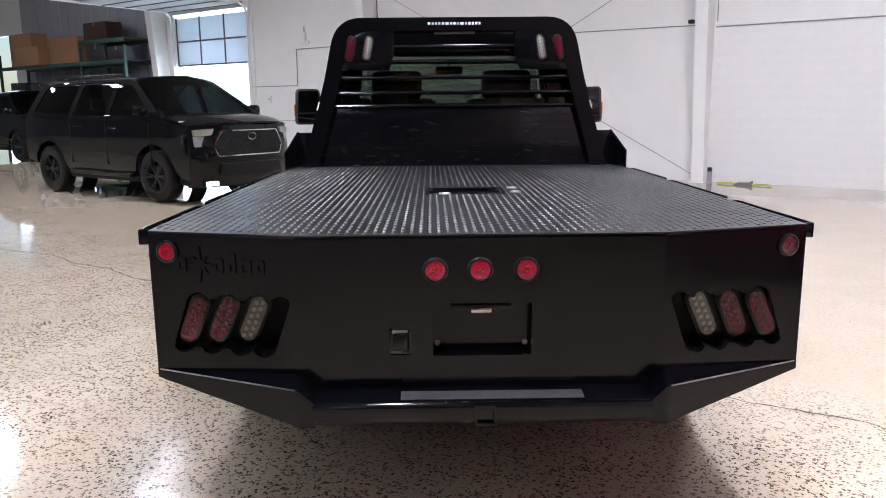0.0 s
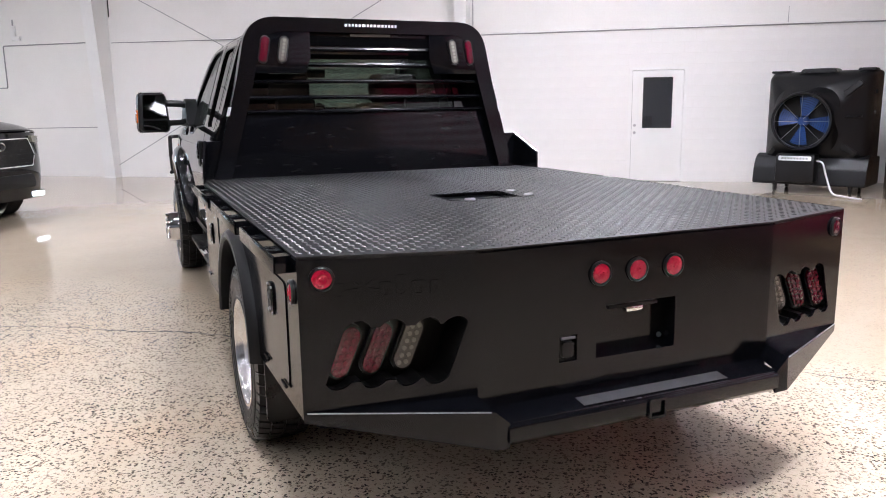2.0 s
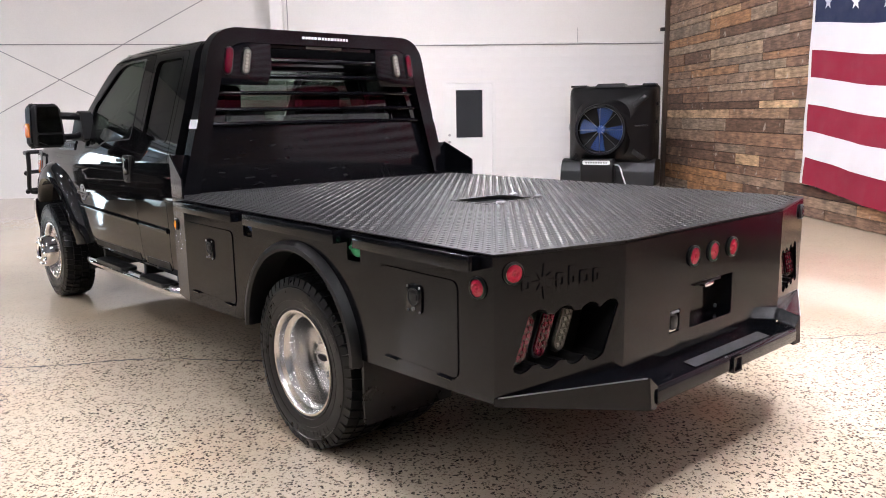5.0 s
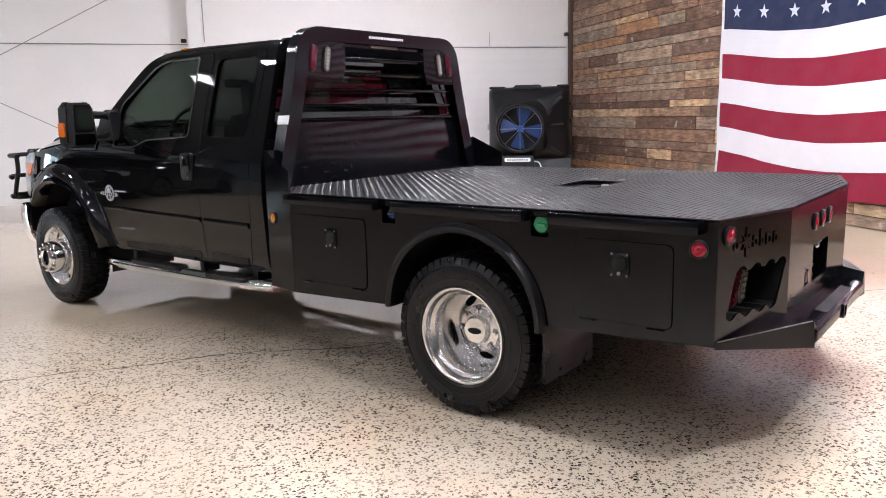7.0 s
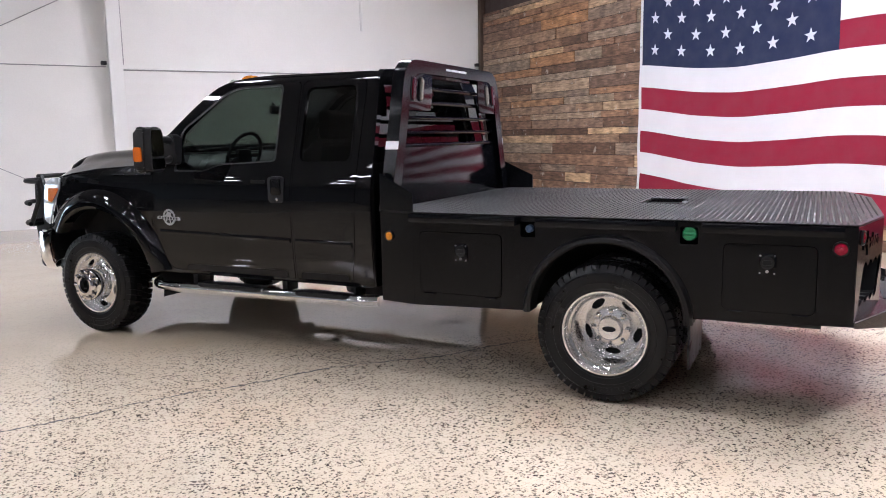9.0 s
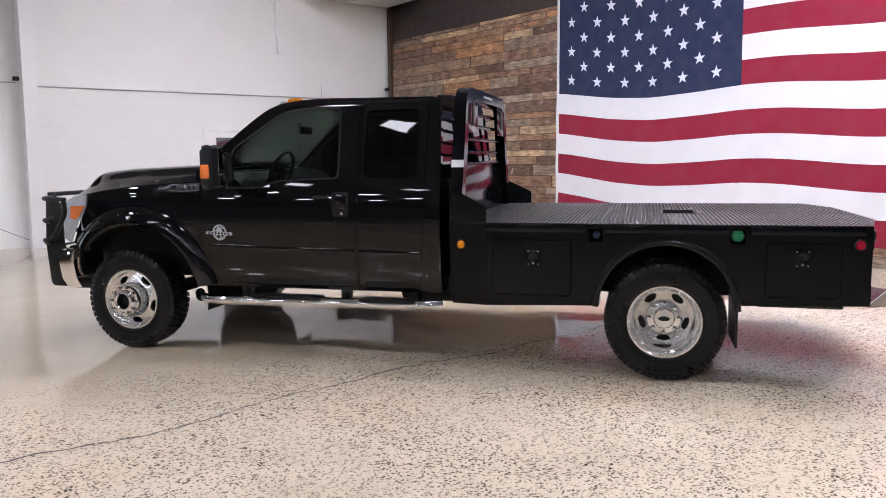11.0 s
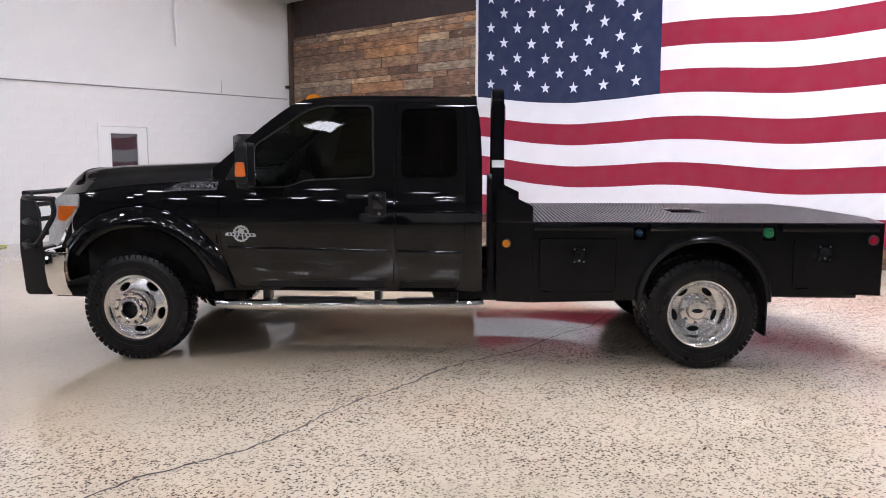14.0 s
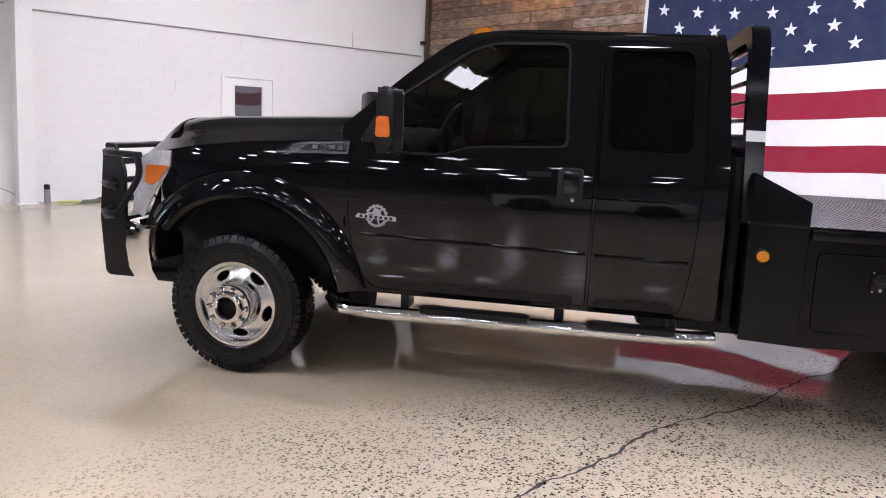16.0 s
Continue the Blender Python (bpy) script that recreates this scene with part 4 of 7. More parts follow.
def wheel(name, parent, x, y, s, front, label):
    m = pose(x, y, TYRE_R, 0, 0, 0 if s > 0 else 180) @ Matrix.Scale(0.978, 4)
    w = part(name, TYRE, RUBBER, parent, label, at=m)
    part("tread", TREAD, RUBBER, w, kind="stuff")
    part("sidewall_mark", SIDEMARK, RUBBER, w)
    rm = part("rim", BARREL if front else REAR_BARREL, ALU, w, "polished aluminium rim")
    part("disc", FRONT_DISC if front else REAR_DISC, ALU, rm)
    # flat dark disc in place of the shade behind the hand holes
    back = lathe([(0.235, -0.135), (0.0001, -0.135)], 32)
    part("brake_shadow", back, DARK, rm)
    if front:
        part("hub", lathe([(0.150, 0.055), (0.138, 0.095), (0.133, 0.186), (0.126, 0.200), (0.096, 0.200), (0.090, 0.220), (0.082, 0.228), (0.066, 0.229), (0.058, 0.218), (0.056, 0.12)], 40), CHROME, rm, "chrome hub extension")
        part("hub_bore", lathe([(0.057, 0.135), (0.030, 0.135), (0.028, 0.165), (0.0001, 0.167)], 24), DARK, rm)
        nr, nx = 0.112, 0.199
    else:
        part("hub", lathe([(0.126, -0.095), (0.125, -0.058), (0.117, -0.046), (0.100, -0.042), (0.076, -0.038), (0.072, -0.014), (0.064, -0.004), (0.0001, -0.001)], 40), ALU, rm, "aluminium centre cap")
        part("cap_badge", prism([(0.040 * math.cos(2 * math.pi * k / 28), 0.0165 * math.sin(2 * math.pi * k / 28)) for k in range(28)], "x", -0.008, 0.003, 0.002), TRIMBLACK, rm, "dark oval badge")
        nr, nx = 0.104, -0.046
    nut = finish(lathe([(0.0165, -0.004), (0.0165, 0.014), (0.011, 0.024), (0.0001, 0.027)], 6))
    for k in range(8 if not front else 10):
        t = 2 * math.pi * k / (8 if not front else 10)
        part("wheel_nut", nut, CHROME, rm, at=pose(nx, nr * math.cos(t), nr * math.sin(t)))
    return w


for s in (-1, 1):
    wheel("front_wheel", truck, s * 0.968, 8.005, s, True, "all-terrain tyre on a polished dually rim")
    wheel("rear_wheel", truck, s * 1.005, 3.838, s, False, "all-terrain outer dual tyre on a dished rim")
    inner = part("inner_rear_wheel", TYRE, RUBBER, truck, "inner dual tyre", at=pose(s * 0.70, 3.838, TYRE_R) @ Matrix.Scale(0.978, 4))
    part("tread", TREAD, RUBBER, inner, kind="stuff")

# ---- the flatbed body ----
HW, DZ = 1.116, 1.062
TAPER = 0.045                         # the front corners draw in
EX, EY0, EY1 = 0.596, 2.605, 2.468    # the rear edge: straight middle, angled ends


def lamp(name, r, material, parent, m, label=""):
    """A round marker lamp in a rubber grommet, facing -y in its own frame."""
    g = part("grommet", lathe([(r * 1.28, 0), (r * 1.28, 0.008), (r * 1.1, 0.012), (r * 1.0, 0.008)], 28), RUBBER, parent, at=m)
    ln = part(name, lathe([(r * 1.02, 0.002), (r * 0.99, 0.009), (r * 0.55, 0.014), (r * 0.25, 0.012), (r * 0.12, 0.015), (0.0001, 0.015)], 28), material, g, label)
    return ln


bed = part("bed_deck", sheet(rounded([(TAPER - HW, 5.31), (-HW, 5.05), (-HW, EY0), (-EX, EY1), (EX, EY1), (HW, EY0), (HW, 5.05), (HW - TAPER, 5.31)], 0.004, 1), [rounded([(-0.175, 3.60), (0.175, 3.60), (0.175, 3.84), (-0.175, 3.84)], 0.02)],
                             lambda a, b: Vector((a, b, DZ)), 0.012, 0, (0, 0, -1)), DECK, truck, "black diamond tread steel deck")
# raised tread bars of the plate, one joined sheet of small lozenges


def tread():
    verts, faces = [], []
    pitch = 0.030
    for i in range(int(2 * HW / pitch)):
        for j in range(int(2.85 / pitch)):
            x, y = -HW + 0.02 + i * pitch, 2.47 + j * pitch
            if y > 5.29 or abs(x) > HW - 0.015 - max(0, y - 5.05) * 0.17 or (abs(x) < 0.19 and 3.58 < y < 3.86):
                continue
            if y < EY0 - (HW - abs(x)) * 0.2635 + 0.025 and abs(x) > EX - 0.02 or y < EY1 + 0.022:
                continue
            a = radians(45 if (i + j) % 2 else -45)
            c, s = math.cos(a), math.sin(a)
            k = len(verts)
            for px, py, pz in ((0.0105, 0, 0), (0, 0.0047, 0), (-0.0105, 0, 0), (0, -0.0047, 0), (0.0045, 0, 0.0030), (-0.0045, 0, 0.0030)):
                verts.append((x + px * c - py * s, y + px * s + py * c, DZ + pz))
            faces += [(k, k + 1, k + 4), (k + 1, k + 5, k + 4), (k + 1, k + 2, k + 5), (k + 2, k + 3, k + 5), (k + 3, k + 4, k + 5), (k + 3, k, k + 4)]
    me = bpy.data.meshes.new("tread")
    me.from_pydata(verts, [], faces)
    me.update()
    return me


part("tread", tread(), DECK, bed, kind="stuff")
hatch = part("hatch_box", box(-0.18, 0.18, 3.595, 3.845, 0.93, 0.95), DARK, bed)
for x0, x1, y0, y1 in ((-0.185, -0.175, 3.59, 3.85), (0.175, 0.185, 3.59, 3.85), (-0.185, 0.185, 3.59, 3.60), (-0.185, 0.185, 3.84, 3.85)):
    part("hatch_wall", box(x0, x1, y0, y1, 0.93, DZ + 0.003), BEDBLACK, hatch)
part("hatch_lid", box(-0.172, 0.10, 3.72, 3.836, 1.02, 1.028, 0.003), DECK, hatch)
for x, y in ((-0.10, 3.57), (0.235, 3.62), (0.235, 3.80)):
    part("tie_ring", tube([(x + 0.022 * math.cos(t), y + 0.014 * math.sin(t), DZ + 0.006) for t in (2 * math.pi * i / 14 for i in range(15))], 0.006, 6), STEEL, bed)

SKIRT = [(5.05, 1.057), (5.05, 0.474)] + [(3.837 + 0.440 * math.cos(radians(t)), 0.500 + 0.430 * math.sin(radians(t))) for t in range(0, 181, 8)] + [(EY0, 0.556), (EY0, 1.057)]
BOX_F = rounded([(5.005, 0.560), (4.455, 0.560), (4.455, 0.945), (5.005, 0.945)], 0.035)
BOX_R = rounded([(3.220, 0.598), (2.775, 0.598), (2.775, 0.950), (3.220, 0.950)], 0.035)
PORTS = ((4.292, BLUECAP, "blue fuel filler cap"), (3.392, GREENCAP, "green filler cap"))
for s in (-1, 1):
    inw = (-s, 0, 0)
    holes = [BOX_F, BOX_R]
    if s < 0:
        holes += [rounded([(y + 0.045, 0.935), (y - 0.045, 0.935), (y - 0.045, 1.025), (y + 0.045, 1.025)], 0.006) for y, _, _ in PORTS]
    fn = lambda y, z: Vector((s * HW, y, z))
    sk = part("side_skirt", sheet(SKIRT, holes, fn, 0.012, 0, inw), BEDBLACK, truck, "black steel bed skirt with toolbox doors")
    for y, cm, lb in PORTS if s < 0 else ():
        pk = part("filler_pocket", box(s * (HW - 0.09) - 0.005, s * (HW - 0.09) + 0.005, y - 0.05, y + 0.05, 0.93, 1.03), DARK, sk)
        cap = part("filler_cap", lathe([(0.040, -0.03), (0.040, 0.012), (0.035, 0.020), (0.0001, 0.022)], 22), cm, sk, lb, at=pose(s * (HW - 0.03), y, 0.988 if cm is GREENCAP else 0.981, 0, 0, 180) @ Matrix.Scale(1.0 if cm is GREENCAP else 0.58, 4))
        part("cap_grip", box(0.012, 0.034, -0.030, 0.030, -0.008, 0.008, 0.005), cm, cap)
    for outline, lk in ((BOX_F, (4.719, 0.821)), (BOX_R, (3.005, 0.849))):
        d = part("toolbox_door", sheet(shrink(outline, 0.004), [], lambda y, z: Vector((s * (HW + 0.004), y, z)), 0.02, 0, inw), BEDBLACK, sk, "black toolbox door with a paddle latch")
        part("toolbox_back", box(s * (HW - 0.06) - 0.004, s * (HW - 0.06) + 0.004, min(p[0] for p in outline) - 0.03, max(p[0] for p in outline) + 0.03, 0.52, 0.98), DARK, sk)
        ly, lz = lk
        pl = part("latch_plate", prism(rounded([(ly - 0.042, lz - 0.055), (ly + 0.042, lz - 0.055), (ly + 0.045, lz + 0.055), (ly - 0.045, lz + 0.055)], 0.025), "x", s * (HW + 0.002), s * (HW + 0.011), 0.003), BEDBLACK, d)
        part("latch_recess", lathe([(0.032, 0.0), (0.034, 0.0035), (0.030, 0.005), (0.026, 0.0025), (0.0001, 0.0030)], 24), TRIMBLACK, pl, at=pose(s * (HW + 0.0095), ly, lz + 0.008, 0, 0, 0 if s > 0 else 180))
        part("latch_paddle", box(s * (HW + 0.0115) - 0.004, s * (HW + 0.0115) + 0.004, ly - 0.022, ly + 0.022, lz - 0.004, lz + 0.022, 0.003), TRIMBLACK, pl)
        part("latch_lock", lathe([(0.008, 0), (0.008, 0.005), (0.0001, 0.006)], 12), STEEL, pl, at=pose(s * (HW + 0.0105), ly, lz - 0.036, 0, 0, 0 if s > 0 else 180))
        for dy, dz in ((-0.034, -0.045), (0.034, -0.045), (-0.034, 0.045), (0.034, 0.045)):
            part("latch_screw", lathe([(0.005, 0), (0.004, 0.003), (0.0001, 0.0035)], 8), STEEL, pl, at=pose(s * (HW + 0.0105), ly + dy, lz + dz, 0, 0, 0 if s > 0 else 180))
        ylo, yhi, zlo = min(p[0] for p in outline), max(p[0] for p in outline), min(p[1] for p in outline)
        for hy in (ylo + 0.07, yhi - 0.07):
            part("hinge", tube([(s * (HW + 0.008), hy - 0.035, zlo - 0.004), (s * (HW + 0.008), hy + 0.035, zlo - 0.004)], 0.006, 8), BEDBLACK, d)
    drawn = lambda off=0.0: (lambda y, z: Vector((s * (HW - off - (y - 5.05) * TAPER / 0.26), y, z)))
    cp = part("corner_panel", sheet([(5.31, 1.057), (5.31, 0.474), (5.052, 0.474), (5.052, 1.057)], [], drawn(), 0.012, 0, inw), BEDBLACK, sk, "black steel corner panel with an amber lamp")
    lamp("marker_lamp", 0.028, AMBER, cp, pose(s * (HW - 0.0005 - 0.188 * TAPER / 0.26), 5.238, 0.900, 0, 0, 9.8 if s > 0 else 170.2), "amber marker lamp")
    lamp("marker_lamp", 0.030, REDLENS, sk, pose(s * (HW - 0.001), 2.677, 0.942, 0, 0, 0 if s > 0 else 180), "red marker lamp")
    # arch lip
    bm = bmesh.new()
    prof = [(0.0, -0.10), (0.0, 0.032), (0.012, 0.042), (0.030, 0.040), (0.044, 0.020), (0.046, -0.002)]
    rows = []
    for t in range(0, 181, 6):
        a = radians(t)
        rows.append([bm.verts.new((s * (HW + dx), 3.837 + (0.434 + dr) * math.cos(a), 0.500 + (0.422 + dr) * math.sin(a))) for dr, dx in prof])
    for a, b in zip(rows, rows[1:]):
        for i in range(len(prof) - 1):
            bm.faces.new((a[i], a[i + 1], b[i + 1], b[i]))
    part("arch_lip", bm, TRIMBLACK, sk, "black rubber-edged wheel arch")
    bm = bmesh.new()
    rows = [[bm.verts.new((s * x, 3.837 + 0.47 * math.cos(radians(t)), 0.49 + 0.46 * math.sin(radians(t)))) for x in (HW - 0.05, 0.5)] for t in range(0, 181, 10)]
    for a, b in zip(rows, rows[1:]):
        bm.faces.new((a[0], a[1], b[1], b[0]))
    bm.faces.new([r[1] for r in rows])
    part("arch_liner", bm, DARK, sk)
    part("mud_flap", prism(rounded([(s * 0.62, 0.24), (s * 1.10, 0.24), (s * 1.10, 0.60), (s * 0.62, 0.60)], 0.02), "y", 3.375, 3.387, 0.003), RUBBER, truck, "black rubber mud flap")
    # stake rail, in lengths with pockets behind
    for y0, y1 in ((5.05, 4.355), (4.23, 3.455), (3.32, 2.665)):
        rail = part("stake_rail", box(s * (HW + 0.048), s * (HW + 0.056), y1, y0, 1.004, 1.056, 0.002), BEDBLACK, sk)
        part("rail_end", box(min(s * HW, s * (HW + 0.055)), max(s * HW, s * (HW + 0.055)), y0 - 0.008, y0, 1.004, 1.056, 0.001), BEDBLACK, rail)
        part("rail_end", box(min(s * HW, s * (HW + 0.055)), max(s * HW, s * (HW + 0.055)), y1, y1 + 0.008, 1.004, 1.056, 0.001), BEDBLACK, rail)
        for f in (0.33, 0.72):
            yy = y0 + (y1 - y0) * f
            part("rail_web", box(min(s * HW, s * (HW + 0.05)), max(s * HW, s * (HW + 0.05)), yy - 0.045, yy + 0.045, 1.040, 1.050, 0.001), BEDBLACK, rail)
    # wing gusset beside the rack
    g = part("rack_gusset", sheet([(5.31, 1.06), (5.052, 1.06), (5.052, 1.172), (5.31, 1.300)], [], drawn(), 0.012, 0, inw), BEDBLACK, truck, "black steel wing gusset")
    part("gusset_web", prism([(s * 1.066, 1.06), (s * 0.99, 1.06), (s * 0.945, 1.295), (s * 1.066, 1.295)], "y", 5.298, 5.31, 0.002), BEDBLACK, g)
part("front_bulkhead", box(TAPER - HW + 0.014, HW - TAPER - 0.014, 5.298, 5.31, 0.474, 1.055), BEDBLACK, truck)
part("bed_crossbeam", box(-1.0, 1.0, 2.75, 5.25, 0.92, 1.04), DARK, truck)

# rear panels: straight middle and two angled ends
AL = math.hypot(HW - EX, EY0 - EY1)


def end_panel(s, depth=0.0):
    d = Vector((s * (EX - HW), EY1 - EY0)).normalized()
    nrm = Vector((s * (EY0 - EY1), -(HW - EX))).normalized()
    return lambda a, z: Vector((s * HW + d[0] * a - nrm[0] * depth, EY0 + d[1] * a - nrm[1] * depth, z))


def scallops(cs, zc, r, h, lean):
    """Outline of leaning ovals run together."""
    out = []
    for c in cs:
        for t in range(150, 25, -20):
            x, z = r * math.cos(radians(t)), h / 2 - r + r * math.sin(radians(t))
            out.append((c + x + lean * z, zc + z))
    for c in reversed(cs):
        for t in range(-30, -155, -20):
            x, z = r * math.cos(radians(t)), -h / 2 + r + r * math.sin(radians(t))
            out.append((c + x + lean * z, zc + z))
    return out


def letters(fn, parent, m, cut):
    """Raised word shapes without lettering: plain bars and a four-pointed star."""
    x = 0.105
    for w, h in ((0.035, 0.05), (0, 0), (0.035, 0.05), (0.03, 0.07), (0.04, 0.05), (0.03, 0.05)):
        if w:
            part("word_bar", sheet(rounded([(x, 0.955 - 0.028), (x + w, 0.955 - 0.028), (x + w, 0.955 - 0.028 + h), (x, 0.955 - 0.028 + h)], 0.008), [rounded([(x + 0.010, 0.938), (x + w - 0.010, 0.938), (x + w - 0.010, 0.960), (x + 0.010, 0.960)], 0.003)], fn, 0.010, 0, cut), m, parent)
            x += w + 0.016
        else:
            c, pts = (x + 0.035, 0.955), []
            for k in range(16):
                r = (0.062 if k % 4 == 0 else 0.040 if k % 2 == 0 else 0.016)
                pts.append((c[0] + r * math.cos(math.pi * k / 8), c[1] + r * math.sin(math.pi * k / 8)))
            part("word_star", sheet(pts, [], fn, 0.010, 0, cut), m, parent)
            x += 0.085


RECESS = mat("recess_black", (0.003, 0.003, 0.003), 0.5, vary=0.3, spec=0.12)
for s in (-1, 1):
    cutdir = Vector((-s * (EY0 - EY1), HW - EX, 0)).normalized()
    hole = scallops((0.141, 0.2475, 0.354, 0.440), 0.752, 0.045, 0.215, 0.36)
    ep = part("rear_end_panel", sheet([(0.0, 0.556), (AL, 0.560), (AL, 1.057), (0.0, 1.057)], [hole], end_panel(s), 0.012, 0, cutdir), BEDBLACK, truck, "angled black rear panel with tail lamps")
    # the lamps sit on a tray square to the truck, so the recess deepens inwards
    square = lambda depth: (lambda a, z: Vector((s * (HW - a * 0.967), EY0 - 0.012 + depth, z)))
    tray = part("lamp_tray", sheet([(0.035, 0.615), (0.565, 0.615), (0.565, 0.885), (0.035, 0.885)], [], square(0.032), 0.004, 0, (0, 1, 0)), RECESS, ep)
    bm = bmesh.new()
    f0, f1 = end_panel(s, 0.010), square(0.034)
    for i in range(len(hole)):
        p, q = hole[i], hole[(i + 1) % len(hole)]
        bm.faces.new([bm.verts.new(v) for v in (f0(*p), f0(*q), f1(*q), f1(*p))])
    part("recess_wall", bm, RECESS, ep)
    for k, (lm, dm) in enumerate(((DARKRED, REDDOME), (DARKRED, REDDOME), (SMOKED, CLEARLENS))):
        c = 0.141 + k * 0.1065
        part("lamp_grommet", sheet(oval(c, 0.754, 0.076, 0.182, 24), [], square(0.014), 0.016, 0, (0, 1, 0)), RUBBER, tray)
        tl = part("tail_lamp", sheet(oval(c, 0.754, 0.060, 0.164, 24), [], square(0.006), 0.012, 0, (0, 1, 0)), lm, tray, "oval LED tail lamp")
        for j in range(6):
            zz = -0.056 + j * 0.0225
            for dx in (-0.012, 0.012):
                part("led_dome", sheet(ring(c + 0.44 * zz + dx, 0.754 + zz, 0.0082, 8), [], square(0.001), 0.005, 0, (0, 1, 0)), dm, tl)
    m = Matrix.Translation(end_panel(s, -0.001)(0.072, 0.994)) @ Matrix.Rotation(math.atan2(-(HW - EX), s * (EY0 - EY1)), 4, "Z")
    lamp("corner_lamp", 0.030, REDLENS if s < 0 else DARKRED, ep, m, "round red corner lamp")
    if s < 0:
        letters(end_panel(s, -0.005), ep, BEDBLACK, cutdir)

PLATE = rounded([(-0.160, 0.656), (0.165, 0.656), (0.165, 0.834), (-0.160, 0.834)], 0.006)
SOCK = rounded([(-0.302, 0.660), (-0.233, 0.660), (-0.233, 0.750), (-0.302, 0.750)], 0.004)
mid = part("rear_panel", sheet([(-EX, 0.50), (EX, 0.50), (EX, 1.057), (-EX, 1.057)], [PLATE, SOCK], lambda a, z: Vector((a, EY1, z)), 0.012, 0, (0, 1, 0)), BEDBLACK, truck, "black steel rear panel with a recessed plate box")
part("plate_recess", box(-0.18, 0.19, 2.535, 2.55, 0.635, 0.855), BEDBLACK, mid)
for x0, x1, z0, z1 in ((-0.175, -0.161, 0.645, 0.845), (0.166, 0.18, 0.645, 0.845), (-0.175, 0.18, 0.641, 0.655), (-0.175, 0.18, 0.835, 0.848)):
    part("recess_side", box(x0, x1, 2.480, 2.54, z0, z1), BEDBLACK, mid)
pl = part("plate_lamp", box(-0.10, 0.10, 2.484, 2.505, 0.812, 0.824, 0.003), TRIMBLACK, mid)
part("lamp_bulb_cover", box(-0.035, 0.035, 2.476, 2.505, 0.797, 0.816, 0.006), CHROME, pl)
for x in (-0.145, 0.15):
    part("plate_bolt", lathe([(0.010, 0), (0.009, 0.006), (0.0001, 0.007)], 6), STEEL, mid, at=pose(x, 2.535, 0.680, 0, 0, -90))
part("trailer_socket", box(-0.295, -0.24, 2.481, 2.526, 0.666, 0.744, 0.01), TRIMBLACK, mid)
part("socket_flap", prism(rounded([(-0.29, 0.673), (-0.245, 0.673), (-0.245, 0.727), (-0.29, 0.727)], 0.012), "y", 2.468, 2.482, 0.004), RUBBER, mid)
part("socket_hinge", tube([(-0.293, 2.469, 0.740), (-0.242, 2.469, 0.740)], 0.005, 8), STEEL, mid)
for x in (-0.150, -0.004, 0.146):
    lamp("centre_lamp", 0.033, REDLENS, mid, pose(x, EY1 + 0.0005, 0.945, 0, 0, -90), "round red marker lamp")

# step bumper
bmp = part("rear_bumper", prism([(2.468, 0.552), (2.362, 0.538), (2.350, 0.525), (2.350, 0.478), (2.38, 0.455), (2.468, 0.455)], "x", -0.545, 0.545, 0.004), BEDBLACK, truck, "black steel step bumper")
for s in (-1, 1):
    co, cu = Vector((s * HW, EY0 - 0.002, 0.578)), Vector((s * HW, EY0 - 0.002, 0.548))
    it, ib = Vector((s * 0.590, 2.358, 0.582)), Vector((s * 0.588, 2.350, 0.462))
    bt, bb = Vector((s * 0.60, 2.466, 0.600)), Vector((s * 0.64, 2.52, 0.460))
    jt, jb = Vector((s * 0.540, 2.356, 0.538)), Vector((s * 0.540, 2.36, 0.455))
    kt = Vector((s * 0.565, 2.466, 0.552))
    bm = bmesh.new()
    v = {k: bm.verts.new(p) for k, p in dict(co=co, cu=cu, it=it, ib=ib, bt=bt, bb=bb, jt=jt, jb=jb, kt=kt).items()}
    for f in (("co", "cu", "ib", "it"), ("co", "it", "bt"), ("it", "jt", "kt", "bt"), ("it", "ib", "jb", "jt"), ("cu", "bb", "jb", "ib")):
        bm.faces.new([v[k] for k in f])
    wing = part("bumper_wing", bm, BEDBLACK, bmp, angle=10)
    # thin steel strip: the wing edge's wear and its bright highlight together
    part("worn_edge_glint", tube([co.lerp(it, 0.02), co.lerp(it, 0.98)], 0.0022, 6), STEEL, wing, "worn steel edge with its highlight added as a bright strip")
# the gloss line on the bumper's top edge, laid on as metal
part("worn_edge_glint", tube([(-0.53, 2.361, 0.5375), (0.53, 2.361, 0.5375)], 0.002, 6), DARKCHROME, bmp, "edge highlight added as a thin dull metal strip")
GRIP = mat("grey_grip_strip", (0.020, 0.020, 0.021), 0.7, vary=0.25, fine=200, bump=0.5, bscale=500)
part("grip_strip", prism([(2.425, 0.5485), (2.372, 0.5415), (2.372, 0.5435), (2.425, 0.5505)], "x", -0.265, 0.325), GRIP, bmp, "grey anti-slip strip")
rc = part("hitch_receiver", sheet(rounded([(-0.034, 0.464), (0.034, 0.464), (0.034, 0.532), (-0.034, 0.532)], 0.006), [rounded([(-0.026, 0.472), (0.026, 0.472), (0.026, 0.524), (-0.026, 0.524)], 0.004)], lambda a, z: Vector((a + 0.004, 2.340, z)), 0.25, 0, (0, 1, 0)), BEDBLACK, bmp)
part("receiver_bore", box(-0.022, 0.030, 2.42, 2.43, 0.472, 0.524), DARK, rc)

